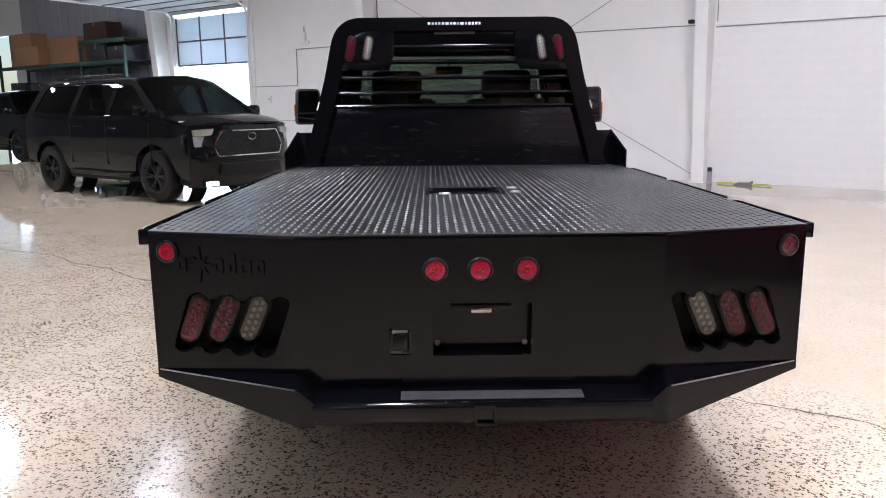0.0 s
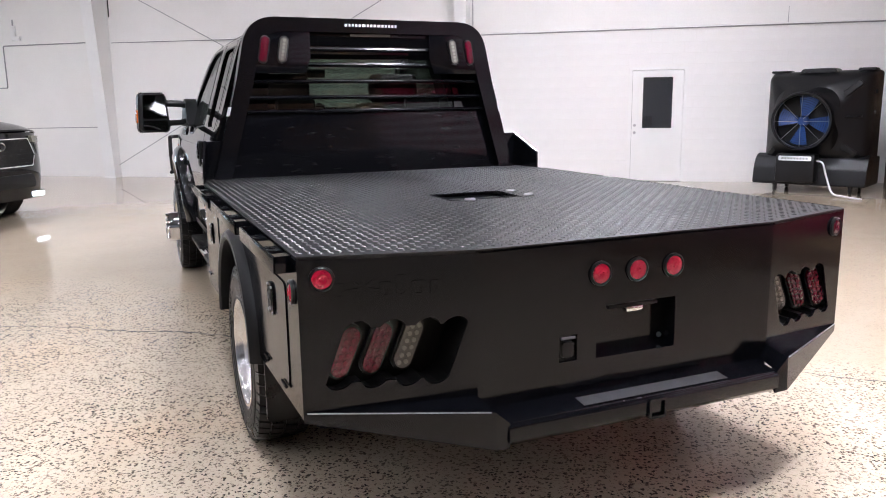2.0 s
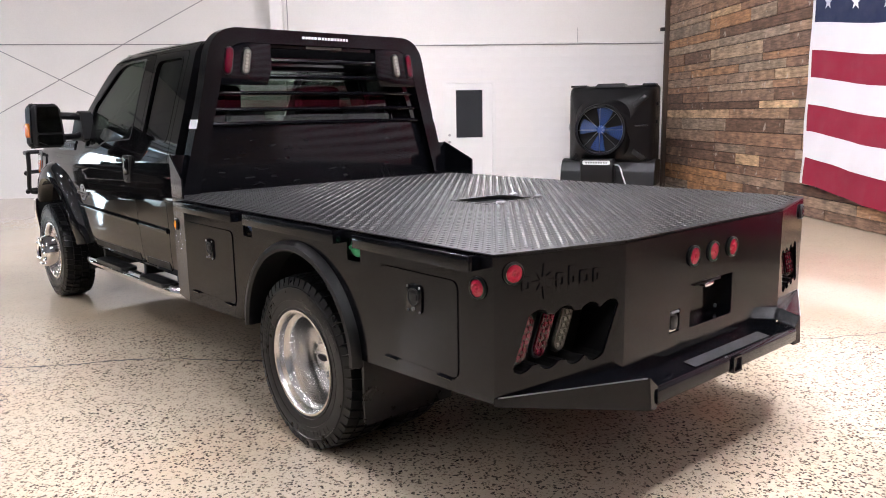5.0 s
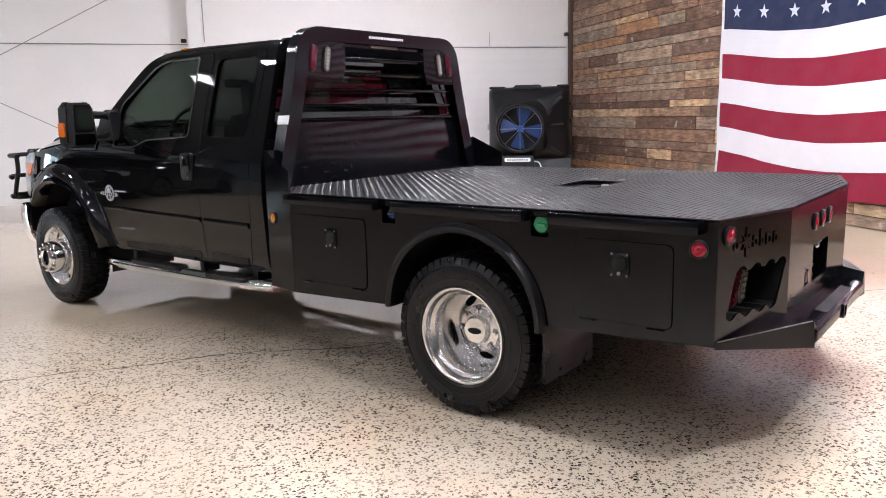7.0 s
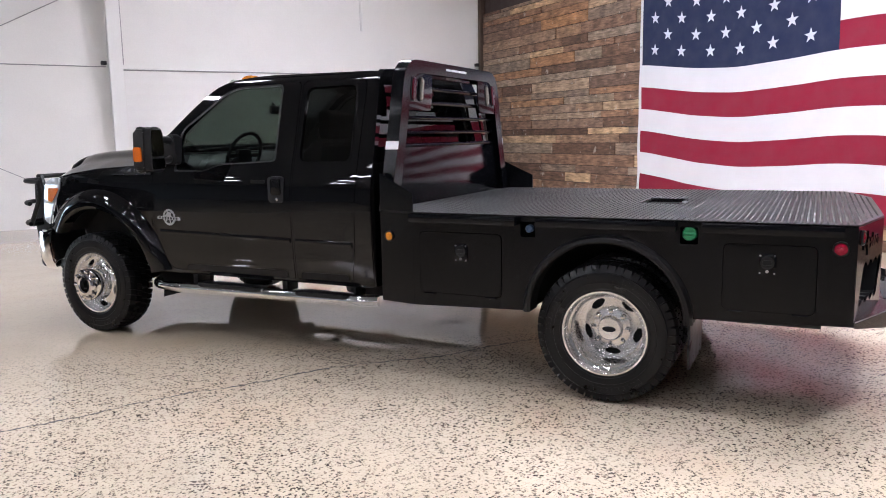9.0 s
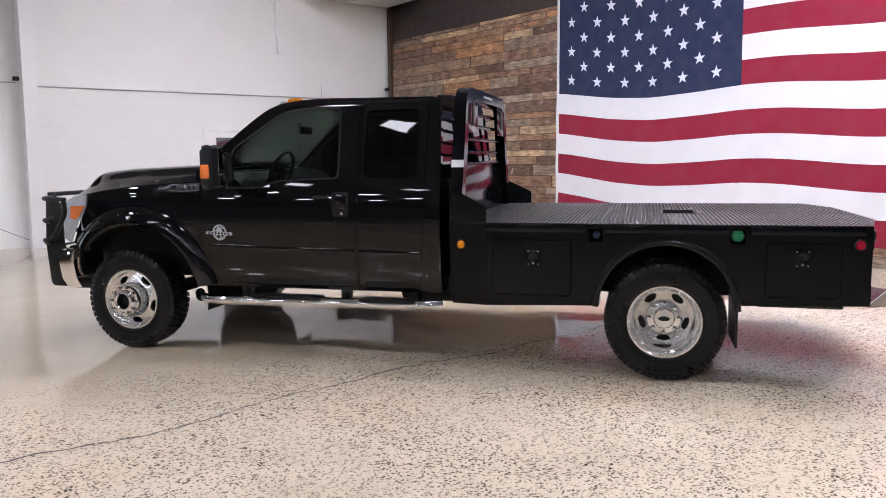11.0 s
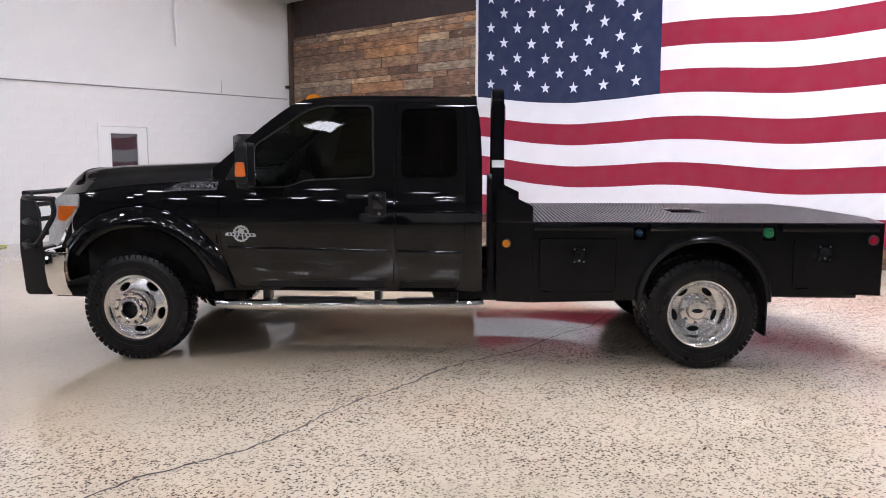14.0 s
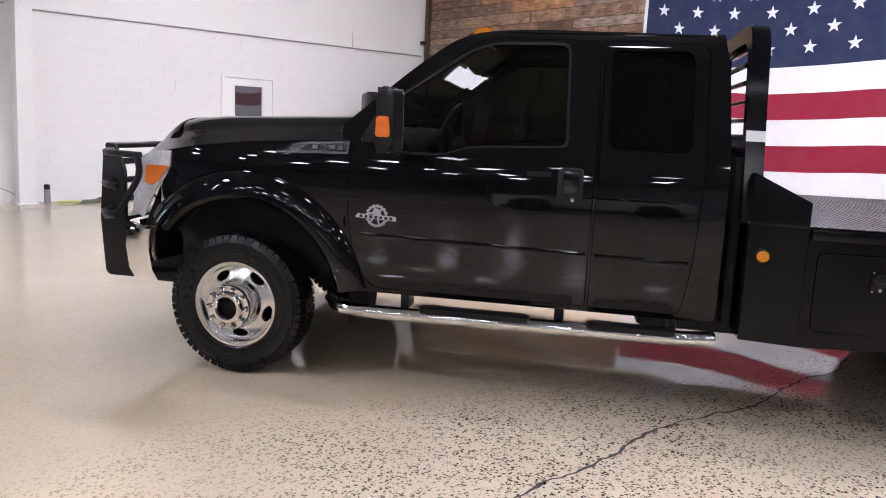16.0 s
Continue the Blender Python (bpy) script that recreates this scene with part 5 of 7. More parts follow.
# headache rack behind the cab
RY = 5.30
HOOP = [(-1.03, 1.05), (1.03, 1.05)] + rounded([(1.03, 1.05), (0.862, 1.66), (0.780, 2.038), (-0.780, 2.038), (-0.862, 1.66), (-1.03, 1.05)], [0, 0.05, 0.22, 0.22, 0.05, 0], 8)[1:-1]
IN = [(-0.925, 1.056), (0.925, 1.056)] + rounded([(0.925, 1.056), (0.757, 1.66), (0.690, 1.952), (-0.690, 1.952), (-0.757, 1.66), (-0.925, 1.056)], [0, 0.05, 0.15, 0.15, 0.05, 0], 8)[1:-1]
rk = part("headache_rack", sheet(HOOP[0:], [IN], lambda a, z: Vector((a, RY - 0.045, z)), 0.09, 0, (0, 1, 0)), BEDBLACK, truck, "black steel headache rack with cross bars and lamps")
part("rack_panel", prism([(-0.93, 1.056), (0.93, 1.056), (0.815, 1.465), (-0.815, 1.465)], "y", RY + 0.002, RY + 0.014, 0.002), SCUFFED, rk, "solid lower rack panel with scuffs")
for z in (1.467, 1.553, 1.653):
    hw = 0.925 - (z - 1.056) * 0.285
    part("cross_bar", tube([(-hw, RY, z), (hw, RY, z)], 0.013, 8), BEDBLACK, rk)
for z in (1.756, 1.852):
    part("cross_bar", tube([(-0.44, RY, z), (0.44, RY, z)], 0.015, 8), BEDBLACK, rk)
part("cross_bar", box(-0.44, 0.44, RY - 0.02, RY + 0.02, 1.925, 1.955, 0.004), BEDBLACK, rk)
part("third_lamp", box(-0.135, 0.135, RY - 0.026, RY - 0.0205, 1.932, 1.948, 0.002), SMOKED, rk, "slim clear brake lamp strip")
for s in (-1, 1):
    lp = [(s * 0.765, 1.70), (s * 0.74, 1.80), (s * 0.70, 1.952), (s * 0.40, 1.952), (s * 0.40, 1.80), (s * 0.435, 1.70)]
    pl = part("lamp_plate", prism(lp, "y", RY - 0.042, RY - 0.030, 0.002), BEDBLACK, rk)
    for x, lm in ((0.688, DARKRED), (0.572, SMOKED)):
        lean = 10 * s
        part("lamp_grommet", prism(oval(s * x, 1.842, 0.062, 0.168, -lean), "y", RY - 0.050, RY - 0.040, 0.003), RUBBER, pl)
        ol = part("rack_lamp", prism(oval(s * x, 1.842, 0.046, 0.150, -lean), "y", RY - 0.056, RY - 0.046, 0.004), lm, pl, "oval LED rack lamp")
        if lm is SMOKED:
            for j in range(6):
                part("led_dome", prism(ring(s * x - math.sin(radians(lean)) * (-0.055 + j * 0.022), 1.787 + j * 0.022, 0.010, 8), "y", RY - 0.060, RY - 0.054), CLEARLENS, ol)
for s in (-1, 1):
    part("reflective_band", prism([(s * 0.917, 1.445), (s * 0.901, 1.498), (s * 0.909, 1.498), (s * 0.925, 1.445)], "y", RY - 0.0455, RY + 0.0455), WHITETAPE, rk, "white reflective band")
# sticker of white word bars on the top tube
x = -0.175
for w in (0.022, 0.016, 0.018, 0.018, 0.02, 0.026, 0.018, 0.018, 0.018, 0.026, 0.018, 0.018, 0.018, 0.018, 0.016):
    part("sticker_bar", box(x, x + w - 0.004, RY - 0.0475, RY - 0.0455, 1.990, 2.006), WHITETAPE, rk)
    x += w + 0.0045

# ---- wall of reclaimed boards ----
def board_material():
    m = bpy.data.materials.new("reclaimed_boards")
    m.use_nodes = True
    nt, n = m.node_tree, m.node_tree.nodes
    p, tc, oi = n["Principled BSDF"], n.new("ShaderNodeTexCoord"), n.new("ShaderNodeObjectInfo")
    ramp = n.new("ShaderNodeValToRGB")
    cr = ramp.color_ramp
    cols = [(0.0, (0.085, 0.046, 0.030)), (0.18, (0.20, 0.115, 0.072)), (0.34, (0.22, 0.165, 0.123)), (0.48, (0.38, 0.19, 0.08)), (0.60, (0.15, 0.096, 0.070)), (0.74, (0.28, 0.150, 0.082)), (0.86, (0.25, 0.195, 0.150)), (0.96, (0.47, 0.32, 0.185))]
    cr.elements[0].color, cr.elements[0].position = (*cols[0][1], 1), 0
    cr.elements[1].color, cr.elements[1].position = (*cols[-1][1], 1), cols[-1][0]
    for pos, c in cols[1:-1]:
        e = cr.elements.new(pos)
        e.color = (*c, 1)
    nt.links.new(oi.outputs["Random"], ramp.inputs[0])
    shift = n.new("ShaderNodeVectorMath")
    shift.operation = "MULTIPLY_ADD"
    comb = n.new("ShaderNodeCombineXYZ")
    for i in range(3):
        nt.links.new(oi.outputs["Random"], comb.inputs[i])
    shift.inputs[1].default_value = (37, 53, 29)
    nt.links.new(comb.outputs[0], shift.inputs[0])
    nt.links.new(tc.outputs["Object"], shift.inputs[2])
    mp = n.new("ShaderNodeMapping")
    mp.inputs["Scale"].default_value = (1, 2.4, 15)
    nt.links.new(shift.outputs[0], mp.inputs[0])
    g = n.new("ShaderNodeTexNoise")
    g.inputs["Scale"].default_value, g.inputs["Detail"].default_value = 2.5, 6
    nt.links.new(mp.outputs[0], g.inputs["Vector"])
    st = n.new("ShaderNodeTexNoise")
    st.inputs["Scale"].default_value, st.inputs["Detail"].default_value = 4.5, 7
    nt.links.new(shift.outputs[0], st.inputs["Vector"])
    r1, r2 = n.new("ShaderNodeMapRange"), n.new("ShaderNodeMapRange")
    for r, lo, hi, a, b in ((r1, 0.32, 0.68, 0.58, 1.42), (r2, 0.34, 0.64, 0.60, 1.12)):
        for k, v in (("From Min", lo), ("From Max", hi), ("To Min", a), ("To Max", b)):
            r.inputs[k].default_value = v
    nt.links.new(g.outputs["Fac"], r1.inputs["Value"])
    nt.links.new(st.outputs["Fac"], r2.inputs["Value"])
    mu = n.new("ShaderNodeMath")
    mu.operation = "MULTIPLY"
    nt.links.new(r1.outputs[0], mu.inputs[0])
    nt.links.new(r2.outputs[0], mu.inputs[1])
    sc = n.new("ShaderNodeVectorMath")
    sc.operation = "SCALE"
    nt.links.new(ramp.outputs[0], sc.inputs[0])
    nt.links.new(mu.outputs[0], sc.inputs["Scale"])
    # flakes of old whitewash
    fl = n.new("ShaderNodeTexNoise")
    fl.inputs["Scale"].default_value, fl.inputs["Detail"].default_value = 7.0, 9
    nt.links.new(shift.outputs[0], fl.inputs["Vector"])
    fr = n.new("ShaderNodeMapRange")
    fr.inputs["From Min"].default_value, fr.inputs["From Max"].default_value = 0.645, 0.72
    fr.inputs["To Max"].default_value = 0.55
    nt.links.new(fl.outputs["Fac"], fr.inputs["Value"])
    mx = n.new("ShaderNodeMix")
    mx.data_type = "RGBA"
    nt.links.new(fr.outputs[0], mx.inputs[0])
    nt.links.new(sc.outputs[0], mx.inputs[6])
    mx.inputs[7].default_value = (0.45, 0.41, 0.36, 1)
    nt.links.new(mx.outputs[2], p.inputs["Base Color"])
    p.inputs["Roughness"].default_value = 0.75
    bp = n.new("ShaderNodeBump")
    bp.inputs["Strength"].default_value, bp.inputs["Distance"].default_value = 0.5, 0.004
    nt.links.new(g.outputs["Fac"], bp.inputs["Height"])
    nt.links.new(bp.outputs[0], p.inputs["Normal"])
    return m


BOARD = board_material()
cladding = thing("board_wall", "wall cladding of reclaimed weathered wooden boards", "wood cladding", ROOM, kind="structure")
_rb = random.Random(7)
BOARD_TOP = 4.22
EDGE_B = 14.58
z = 0.005
_board_meshes = {}
while z < BOARD_TOP - 0.05:
    h = _rb.choice((0.12, 0.14, 0.145, 0.16, 0.18, 0.21))
    h = min(h, BOARD_TOP - z)
    b = EDGE_B
    while b > -6.0:
        hidden = b < 9.0 and z > 0.75
        ln = _rb.choice((0.8, 1.15, 1.5, 1.9, 2.3, 2.8)) if not hidden else 4.5
        b1 = max(b - ln, -6.0)
        if b > 9.3 > b1 and z > 0.75 and b1 < 7.9:
            b1 = 8.4
        key = (round(b - b1, 3), round(h, 3))
        if key not in _board_meshes:
            _board_meshes[key] = finish(box(-0.011, 0.011, -(key[0] - 0.005) / 2, (key[0] - 0.005) / 2, -(key[1] - 0.010) / 2, (key[1] - 0.010) / 2, 0.003, 1))
        part("board", _board_meshes[key], BOARD, cladding, at=pose(WOODF + 0.014 - _rb.random() * 0.018, (b + b1) / 2, z + h / 2, _rb.uniform(-0.12, 0.12)))
        b = b1
    z += h
BROWNTRIM = mat("dark_stained_trim", (0.06, 0.036, 0.024), 0.6, vary=0.3)
tagged(part("trim_corner", box(3.19, 3.33, EDGE_B, EDGE_B + 0.10, 0, 4.97, 0.005), BROWNTRIM, at=ROOM), "dark stained corner trim board", "trim", kind="structure")

# ---- the large flag hung on the board wall ----
NAVY = mat("navy_cloth", (0.009, 0.016, 0.052), 0.9, vary=0.15, scale=5, fine=200, bump=0.3, bscale=500)
REDCLOTH = mat("red_cloth", (0.215, 0.006, 0.028), 0.9, vary=0.12, scale=4, fine=200, bump=0.3, bscale=500)
WHITECLOTH = mat("white_cloth", (0.62, 0.62, 0.645), 0.9, vary=0.05, scale=3, fine=200, bump=0.3, bscale=500)
FB, FTOP, FSW, FLEN = 9.23, 5.13, 0.357, 8.9
_fu = np.linspace(-0.5, 9.0, 191)
_fw = np.interp(_fu, [0, 1.15, 1.98, 2.87, 3.5, 4.12, 4.54, 5.32, 5.74, 6.57, 7.5, 8.8], [0, -0.156, -0.21, -0.172, -0.122, -0.122, -0.148, -0.212, -0.22, -0.17, -0.125, 0])
_fw = np.convolve(np.pad(_fw, 5, mode="edge"), np.ones(11) / 11, mode="valid")


def cloth(u, v, out=0.0):
    """A place on the flag: u metres from the hoist, v metres below its top."""
    k = v / (13 * FSW)
    b = FB - u - 0.05 * k * math.sin(u * 0.9)
    a = 3.205 - 0.022 * math.sin(u * 1.15 + 0.5) * (0.4 + 0.6 * k) - 0.014 * math.sin(u * 2.7 + v * 0.5) - 0.012 * k * math.sin(u * 4.3 - v) - 0.012 * math.sin((u + v * 0.8) * 9) * k * k - 0.0055 * math.sin((u * 0.75 + v) * 24 + 2 * math.sin(u * 3)) * min(1, max(0, (u - 4.6) / 2.5)) * k
    zz = FTOP - v + float(np.interp(u, _fu, _fw)) * (0.4 + 0.6 * min(1, max(v, 0) / 1.5))
    return Vector((a - out, b, zz))


flag = thing("flag", "large stars and stripes cloth flag hung on the board wall", "flag", ROOM)
CANW = 3.55
for i in range(13):
    u0 = CANW if i < 7 else 0.0
    part("stripe", grid(int((FLEN - u0) * 22), 8, lambda u, v: cloth(u0 + u * (FLEN - u0), (i + v) * FSW), (0.004, 0, 0)), REDCLOTH if i % 2 == 0 else WHITECLOTH, flag)
part("canton", grid(34, 26, lambda u, v: cloth(u * CANW, v * 7 * FSW), (0.004, 0, 0)), NAVY, flag, "dark blue field")
for r in range(9):
    for c in range(6 if r % 2 == 0 else 5):
        u, v = CANW / 12 + CANW * 0.160 * (c + 0.5 * (r % 2)), 7 * FSW * (r + 1) / 10
        bm = bmesh.new()
        pts = []
        for k in range(10):
            rr = 0.098 if k % 2 == 0 else 0.039
            t = math.pi * k / 5
            pts.append(bm.verts.new(cloth(u + rr * math.sin(t), v - rr * math.cos(t), 0.005)))
        c0 = bm.verts.new(cloth(u, v, 0.006))
        for k in range(10):
            bm.faces.new((pts[k], pts[(k + 1) % 10], c0))
        got = bmesh.ops.extrude_face_region(bm, geom=bm.faces[:])
        for q in got["geom"]:
            if isinstance(q, bmesh.types.BMVert):
                q.co.x += 0.003
        part("star", bm, WHITECLOTH, flag)
part("hoist_hem", grid(1, 40, lambda u, v: cloth(-0.06 + u * 0.06, v * 13 * FSW), (0.006, 0, 0)), WHITECLOTH, flag, "white canvas hem")
for v in (0.05, 2.2, 4.48):
    c = cloth(-0.03, v, 0.004)
    part("grommet", lathe([(0.022, 0), (0.022, 0.004), (0.012, 0.004), (0.012, 0)], 16), STEEL, flag, at=Matrix.Translation(c) @ pose(0, 0, 0, 0, 0, 180))

# ---- white wall: blocks, door, columns, conduits ----
BLOCK = mat("white_painted_block", (0.80, 0.79, 0.78), 0.5, vary=0.05, scale=4, fine=50, bump=0.35, bscale=45)
blockwork = thing("blockwork", "white painted concrete blocks along the wall", "block wall", ROOM, kind="structure")
_bm = {}
for r in range(15):
    z0 = r * 0.2
    h = min(0.2, 2.835 - z0)
    if h < 0.05:
        break
    a = -4.34 - (0.2 if r % 2 else 0.0)
    while a < 3.18:
        a0, a1 = max(a, -4.34), min(a + 0.4, 3.18)
        spans = [(a0, a1)]
        if z0 < DOORTOP + 0.05:
            spans = [(max(a0, x0), min(a1, x1)) for x0, x1 in ((-9, DOOR0 - 0.06), (DOOR1 + 0.06, 9))]
        for x0, x1 in spans:
            if x1 - x0 > 0.03:
                key = (round(x1 - x0, 3), round(h, 3))
                if key not in _bm:
                    _bm[key] = finish(box(-(key[0] - 0.004) / 2, (key[0] - 0.004) / 2, -0.003, 0.0, -(key[1] - 0.004) / 2, (key[1] - 0.004) / 2, 0.0014, 1))
                part("block", _bm[key], BLOCK, blockwork, at=pose((x0 + x1) / 2, B_NORTH - 0.002 + random.uniform(0, 0.0008), z0 + h / 2))
        a += 0.4
tagged(part("trim_ledge", box(-4.36, 3.18, B_NORTH - 0.045, B_NORTH, 2.852, 2.877, 0.004), WHITEMETAL, at=ROOM), "white steel ledge angle along the wall", "trim", kind="structure")
GREYTRIM = mat("grey_shadow_joint", (0.30, 0.30, 0.31), 0.6, vary=0.1)
tagged(part("trim_joint", box(-4.36, 3.18, B_NORTH - 0.03, B_NORTH, 2.834, 2.8515), GREYTRIM, at=ROOM), "grey joint strip under the ledge", "trim", kind="structure")

door = thing("door_1", "white steel half-glazed door, closed", "door", ROOM, kind="structure")
part("door_frame", sheet([(DOOR0 - 0.06, 0), (DOOR0 - 0.06, DOORTOP + 0.05), (DOOR1 + 0.06, DOORTOP + 0.05), (DOOR1 + 0.06, 0), (DOOR1, 0), (DOOR1, DOORTOP), (DOOR0, DOORTOP), (DOOR0, 0)], [], lambda a, z: Vector((a, B_NORTH - 0.014, z)), 0.2, 0, (0, 1, 0)), WHITEMETAL, door)
DL = [(DOOR0 + 0.004, 0.01), (DOOR1 - 0.004, 0.01), (DOOR1 - 0.004, DOORTOP - 0.006), (DOOR0 + 0.004, DOORTOP - 0.006)]
DWIN = [(-1.06, 1.015), (-0.52, 1.015), (-0.52, 1.965), (-1.06, 1.965)]
leaf = part("door_leaf", sheet(DL, [DWIN], lambda a, z: Vector((a, B_NORTH + 0.012, z)), 0.045, 0, (0, 1, 0)), WHITEMETAL, door)
part("window_bead", sheet([(-1.085, 0.99), (-0.495, 0.99), (-0.495, 1.99), (-1.085, 1.99)], [DWIN], lambda a, z: Vector((a, B_NORTH + 0.002, z)), 0.012, 0, (0, 1, 0)), WHITEMETAL, leaf)
part("window_pane", box(-1.06, -0.52, B_NORTH + 0.03, B_NORTH + 0.034, 1.015, 1.965), mat("dark_door_glass", (0.035, 0.036, 0.04), 0.03, vary=0.1, coat=1.0, spec=1.0), leaf, "dark glass pane")
for a0, a1 in ((-1.09, -0.84), (-0.75, -0.50)):
    part("embossed_panel", sheet([(a0, 0.25), (a1, 0.25), (a1, 0.84), (a0, 0.84)], [[(a0 + 0.03, 0.28), (a1 - 0.03, 0.28), (a1 - 0.03, 0.81), (a0 + 0.03, 0.81)]], lambda a, z: Vector((a, B_NORTH + 0.006, z)), 0.008, 0, (0, 1, 0)), WHITEMETAL, leaf)
for z in (0.93, 1.07):
    part("door_knob", lathe([(0.028, 0), (0.028, 0.008), (0.012, 0.012), (0.012, 0.035), (0.027, 0.045), (0.024, 0.065), (0.0001, 0.07)], 20), STEEL, leaf, at=pose(DOOR0 + 0.06, B_NORTH + 0.012, z, 0, 0, -90))
DARKROOM = mat("dark_room_beyond", (0.02, 0.02, 0.022), 0.8, vary=0.2)
tagged(part("wall_office", box(-1.74, 0.16, B_NORTH + 1.4, B_NORTH + 1.5, 0, 2.6), DARKROOM, at=ROOM), "dark wall of the room behind the door", "wall", kind="structure")
for x0, x1, y0, y1, z0, z1 in ((-1.84, -1.74, 0.3, 1.5, 0, 2.6), (0.16, 0.26, 0.3, 1.5, 0, 2.6), (-1.84, 0.26, 0.3, 1.5, 2.6, 2.7)):
    tagged(part("wall_office", box(x0, x1, B_NORTH + y0, B_NORTH + y1, z0, z1), DARKROOM, at=ROOM), "dark wall of the room behind the door", "wall", kind="structure")


def column(a0, a1, label="white tapered steel frame column"):
    c = thing("column", label, "column", ROOM, group="frame columns", kind="structure")
    poly = [(B_NORTH, 0), (B_NORTH - 0.22, 0), (B_NORTH - 0.60, 5.2), (B_NORTH - 1.5, TOP), (B_NORTH, TOP)]
    part("column_web", prism(poly, "x", (a0 + a1) / 2 - 0.006, (a0 + a1) / 2 + 0.006), WHITEMETAL, c)
    part("column_flange", prism([(B_NORTH - 0.22, 0), (B_NORTH - 0.232, 0), (B_NORTH - 0.612, 5.2), (B_NORTH - 1.512, TOP), (B_NORTH - 1.5, TOP), (B_NORTH - 0.60, 5.2)], "x", a0, a1), WHITEMETAL, c)
    part("column_casing", prism(poly, "x", a0 + 0.01, a1 - 0.01), WHITEMETAL, c)
    part("base_plate", box(a0 - 0.03, a1 + 0.03, B_NORTH - 0.27, B_NORTH, 0, 0.015), WHITEMETAL, c)
    return c


column(-12.80, -12.52)
column(-4.61, -4.385)
column(-21.2, -20.92)
CABLE = mat("grey_brace_rod", (0.28, 0.28, 0.29), 0.45, 0.4, vary=0.15)
for p, q in (((-12.48, 0.28), (-4.64, 4.39)), ((-12.48, 4.25), (-4.64, 0.14))):
    tagged(part("brace_rod", tube([(p[0], B_NORTH - 0.10, p[1]), (q[0], B_NORTH - 0.10, max(q[1], 0.05))], 0.007, 6), CABLE, at=ROOM), "thin grey diagonal brace rod on the wall", "brace rod", group="wall braces")
tagged(part("conduit", tube([(-12.48, B_NORTH - 0.015, 2.955), (-4.64, B_NORTH - 0.015, 2.895)], 0.009, 6), CABLE, at=ROOM), "thin grey conduit running along the wall", "conduit")
tagged(part("conduit", tube(bend([(-17.15, B_NORTH - 0.016, 2.03), (-15.32, B_NORTH - 0.016, 2.03), (-15.32, B_NORTH - 0.016, 2.97), (-12.84, B_NORTH - 0.016, 2.98)], 0.04), 0.013, 6), GREYTRIM, at=ROOM), "stepped grey conduit on the white wall", "conduit")
tagged(part("conduit", tube([(-16.9, B_NORTH - 0.012, 1.09), (-12.84, B_NORTH - 0.012, 1.12)], 0.009, 6), GREYTRIM, at=ROOM), "low grey conduit on the white wall", "conduit")
for a in (-17.16, -17.0):
    tagged(part("conduit", tube([(a, B_NORTH - 0.025, 1.3), (a, B_NORTH - 0.025, 6.1)], 0.022, 8), WHITEMETAL, at=ROOM), "white upright conduit on the wall", "conduit", group="upright conduits")
jb = thing("junction_box", "small white electrical box with a stub conduit", "junction box", ROOM)
part("box_body", box(-15.05, -14.93, B_NORTH - 0.06, B_NORTH, 3.08, 3.40, 0.008), WHITEMETAL, jb)
part("stub", tube([(-14.99, B_NORTH - 0.03, 3.38), (-14.99, B_NORTH - 0.03, 3.54)], 0.016, 8), STEEL, jb)
part("side_box", box(-14.93, -14.82, B_NORTH - 0.07, B_NORTH, 3.08, 3.17, 0.006), WHITEMETAL, jb)
sb = thing("switch_box", "small white wall switch box", "switch box", ROOM)
part("box_body", box(-16.50, -16.38, B_NORTH - 0.05, B_NORTH, 1.58, 1.78, 0.008), WHITEMETAL, sb)
part("toggle", box(-16.46, -16.42, B_NORTH - 0.062, B_NORTH - 0.048, 1.66, 1.71, 0.003), GREYTRIM, sb)
tagged(part("wire", tube([(-12.48, B_NORTH - 0.02, 6.1), (-12.48, B_NORTH - 0.02, 3.5)], 0.012, 6), DARK, at=ROOM), "dark wire hanging beside the column", "wire")
tagged(part("wire", tube([(-4.33, B_NORTH - 0.02, 6.1), (-4.34, B_NORTH - 0.02, 2.94)], 0.009, 6), GREYTRIM, at=ROOM), "grey wire running down beside the column", "wire")
tagged(part("wire", tube([(1.42, B_NORTH - 0.02, 2.86), (1.42, B_NORTH - 0.02, 3.16)], 0.0045, 6), GREYTRIM, at=ROOM), "thin grey aerial wire on the ledge", "wire")
for a, b, z in ((-4.70, B_NORTH - 0.36, 2.93), (3.16, 14.70, 3.11)):
    cm = thing("wall_camera", "small black wall-mounted security camera", "security camera", ROOM @ pose(a, b, z))
    part("camera_body", box(-0.05, 0.05, -0.07, 0.03, -0.035, 0.035, 0.014), TRIMBLACK, cm)
    part("camera_lens", lathe([(0.02, 0), (0.02, 0.01), (0.0001, 0.012)], 14), DARK, cm, at=pose(0, -0.07, 0, 0, 0, -90))

# bulkhead under the ceiling by the board wall, with a white pipe
tagged(part("soffit", box(0.90, 3.24, 13.1, B_NORTH, 5.00, 5.32, 0.01), WHITEMETAL, at=ROOM), "white box bulkhead under the ceiling", "soffit", kind="structure")
tagged(part("white_pipe", tube(bend([(0.37, B_NORTH - 0.09, 3.74), (0.35, B_NORTH - 0.09, 4.84), (0.55, B_NORTH - 0.09, 5.02), (1.2, B_NORTH - 0.2, 5.06), (1.4, 13.4, 5.06)], 0.15), 0.036, 8), WHITEMETAL, at=ROOM), "white pipe bent down the wall", "pipe")

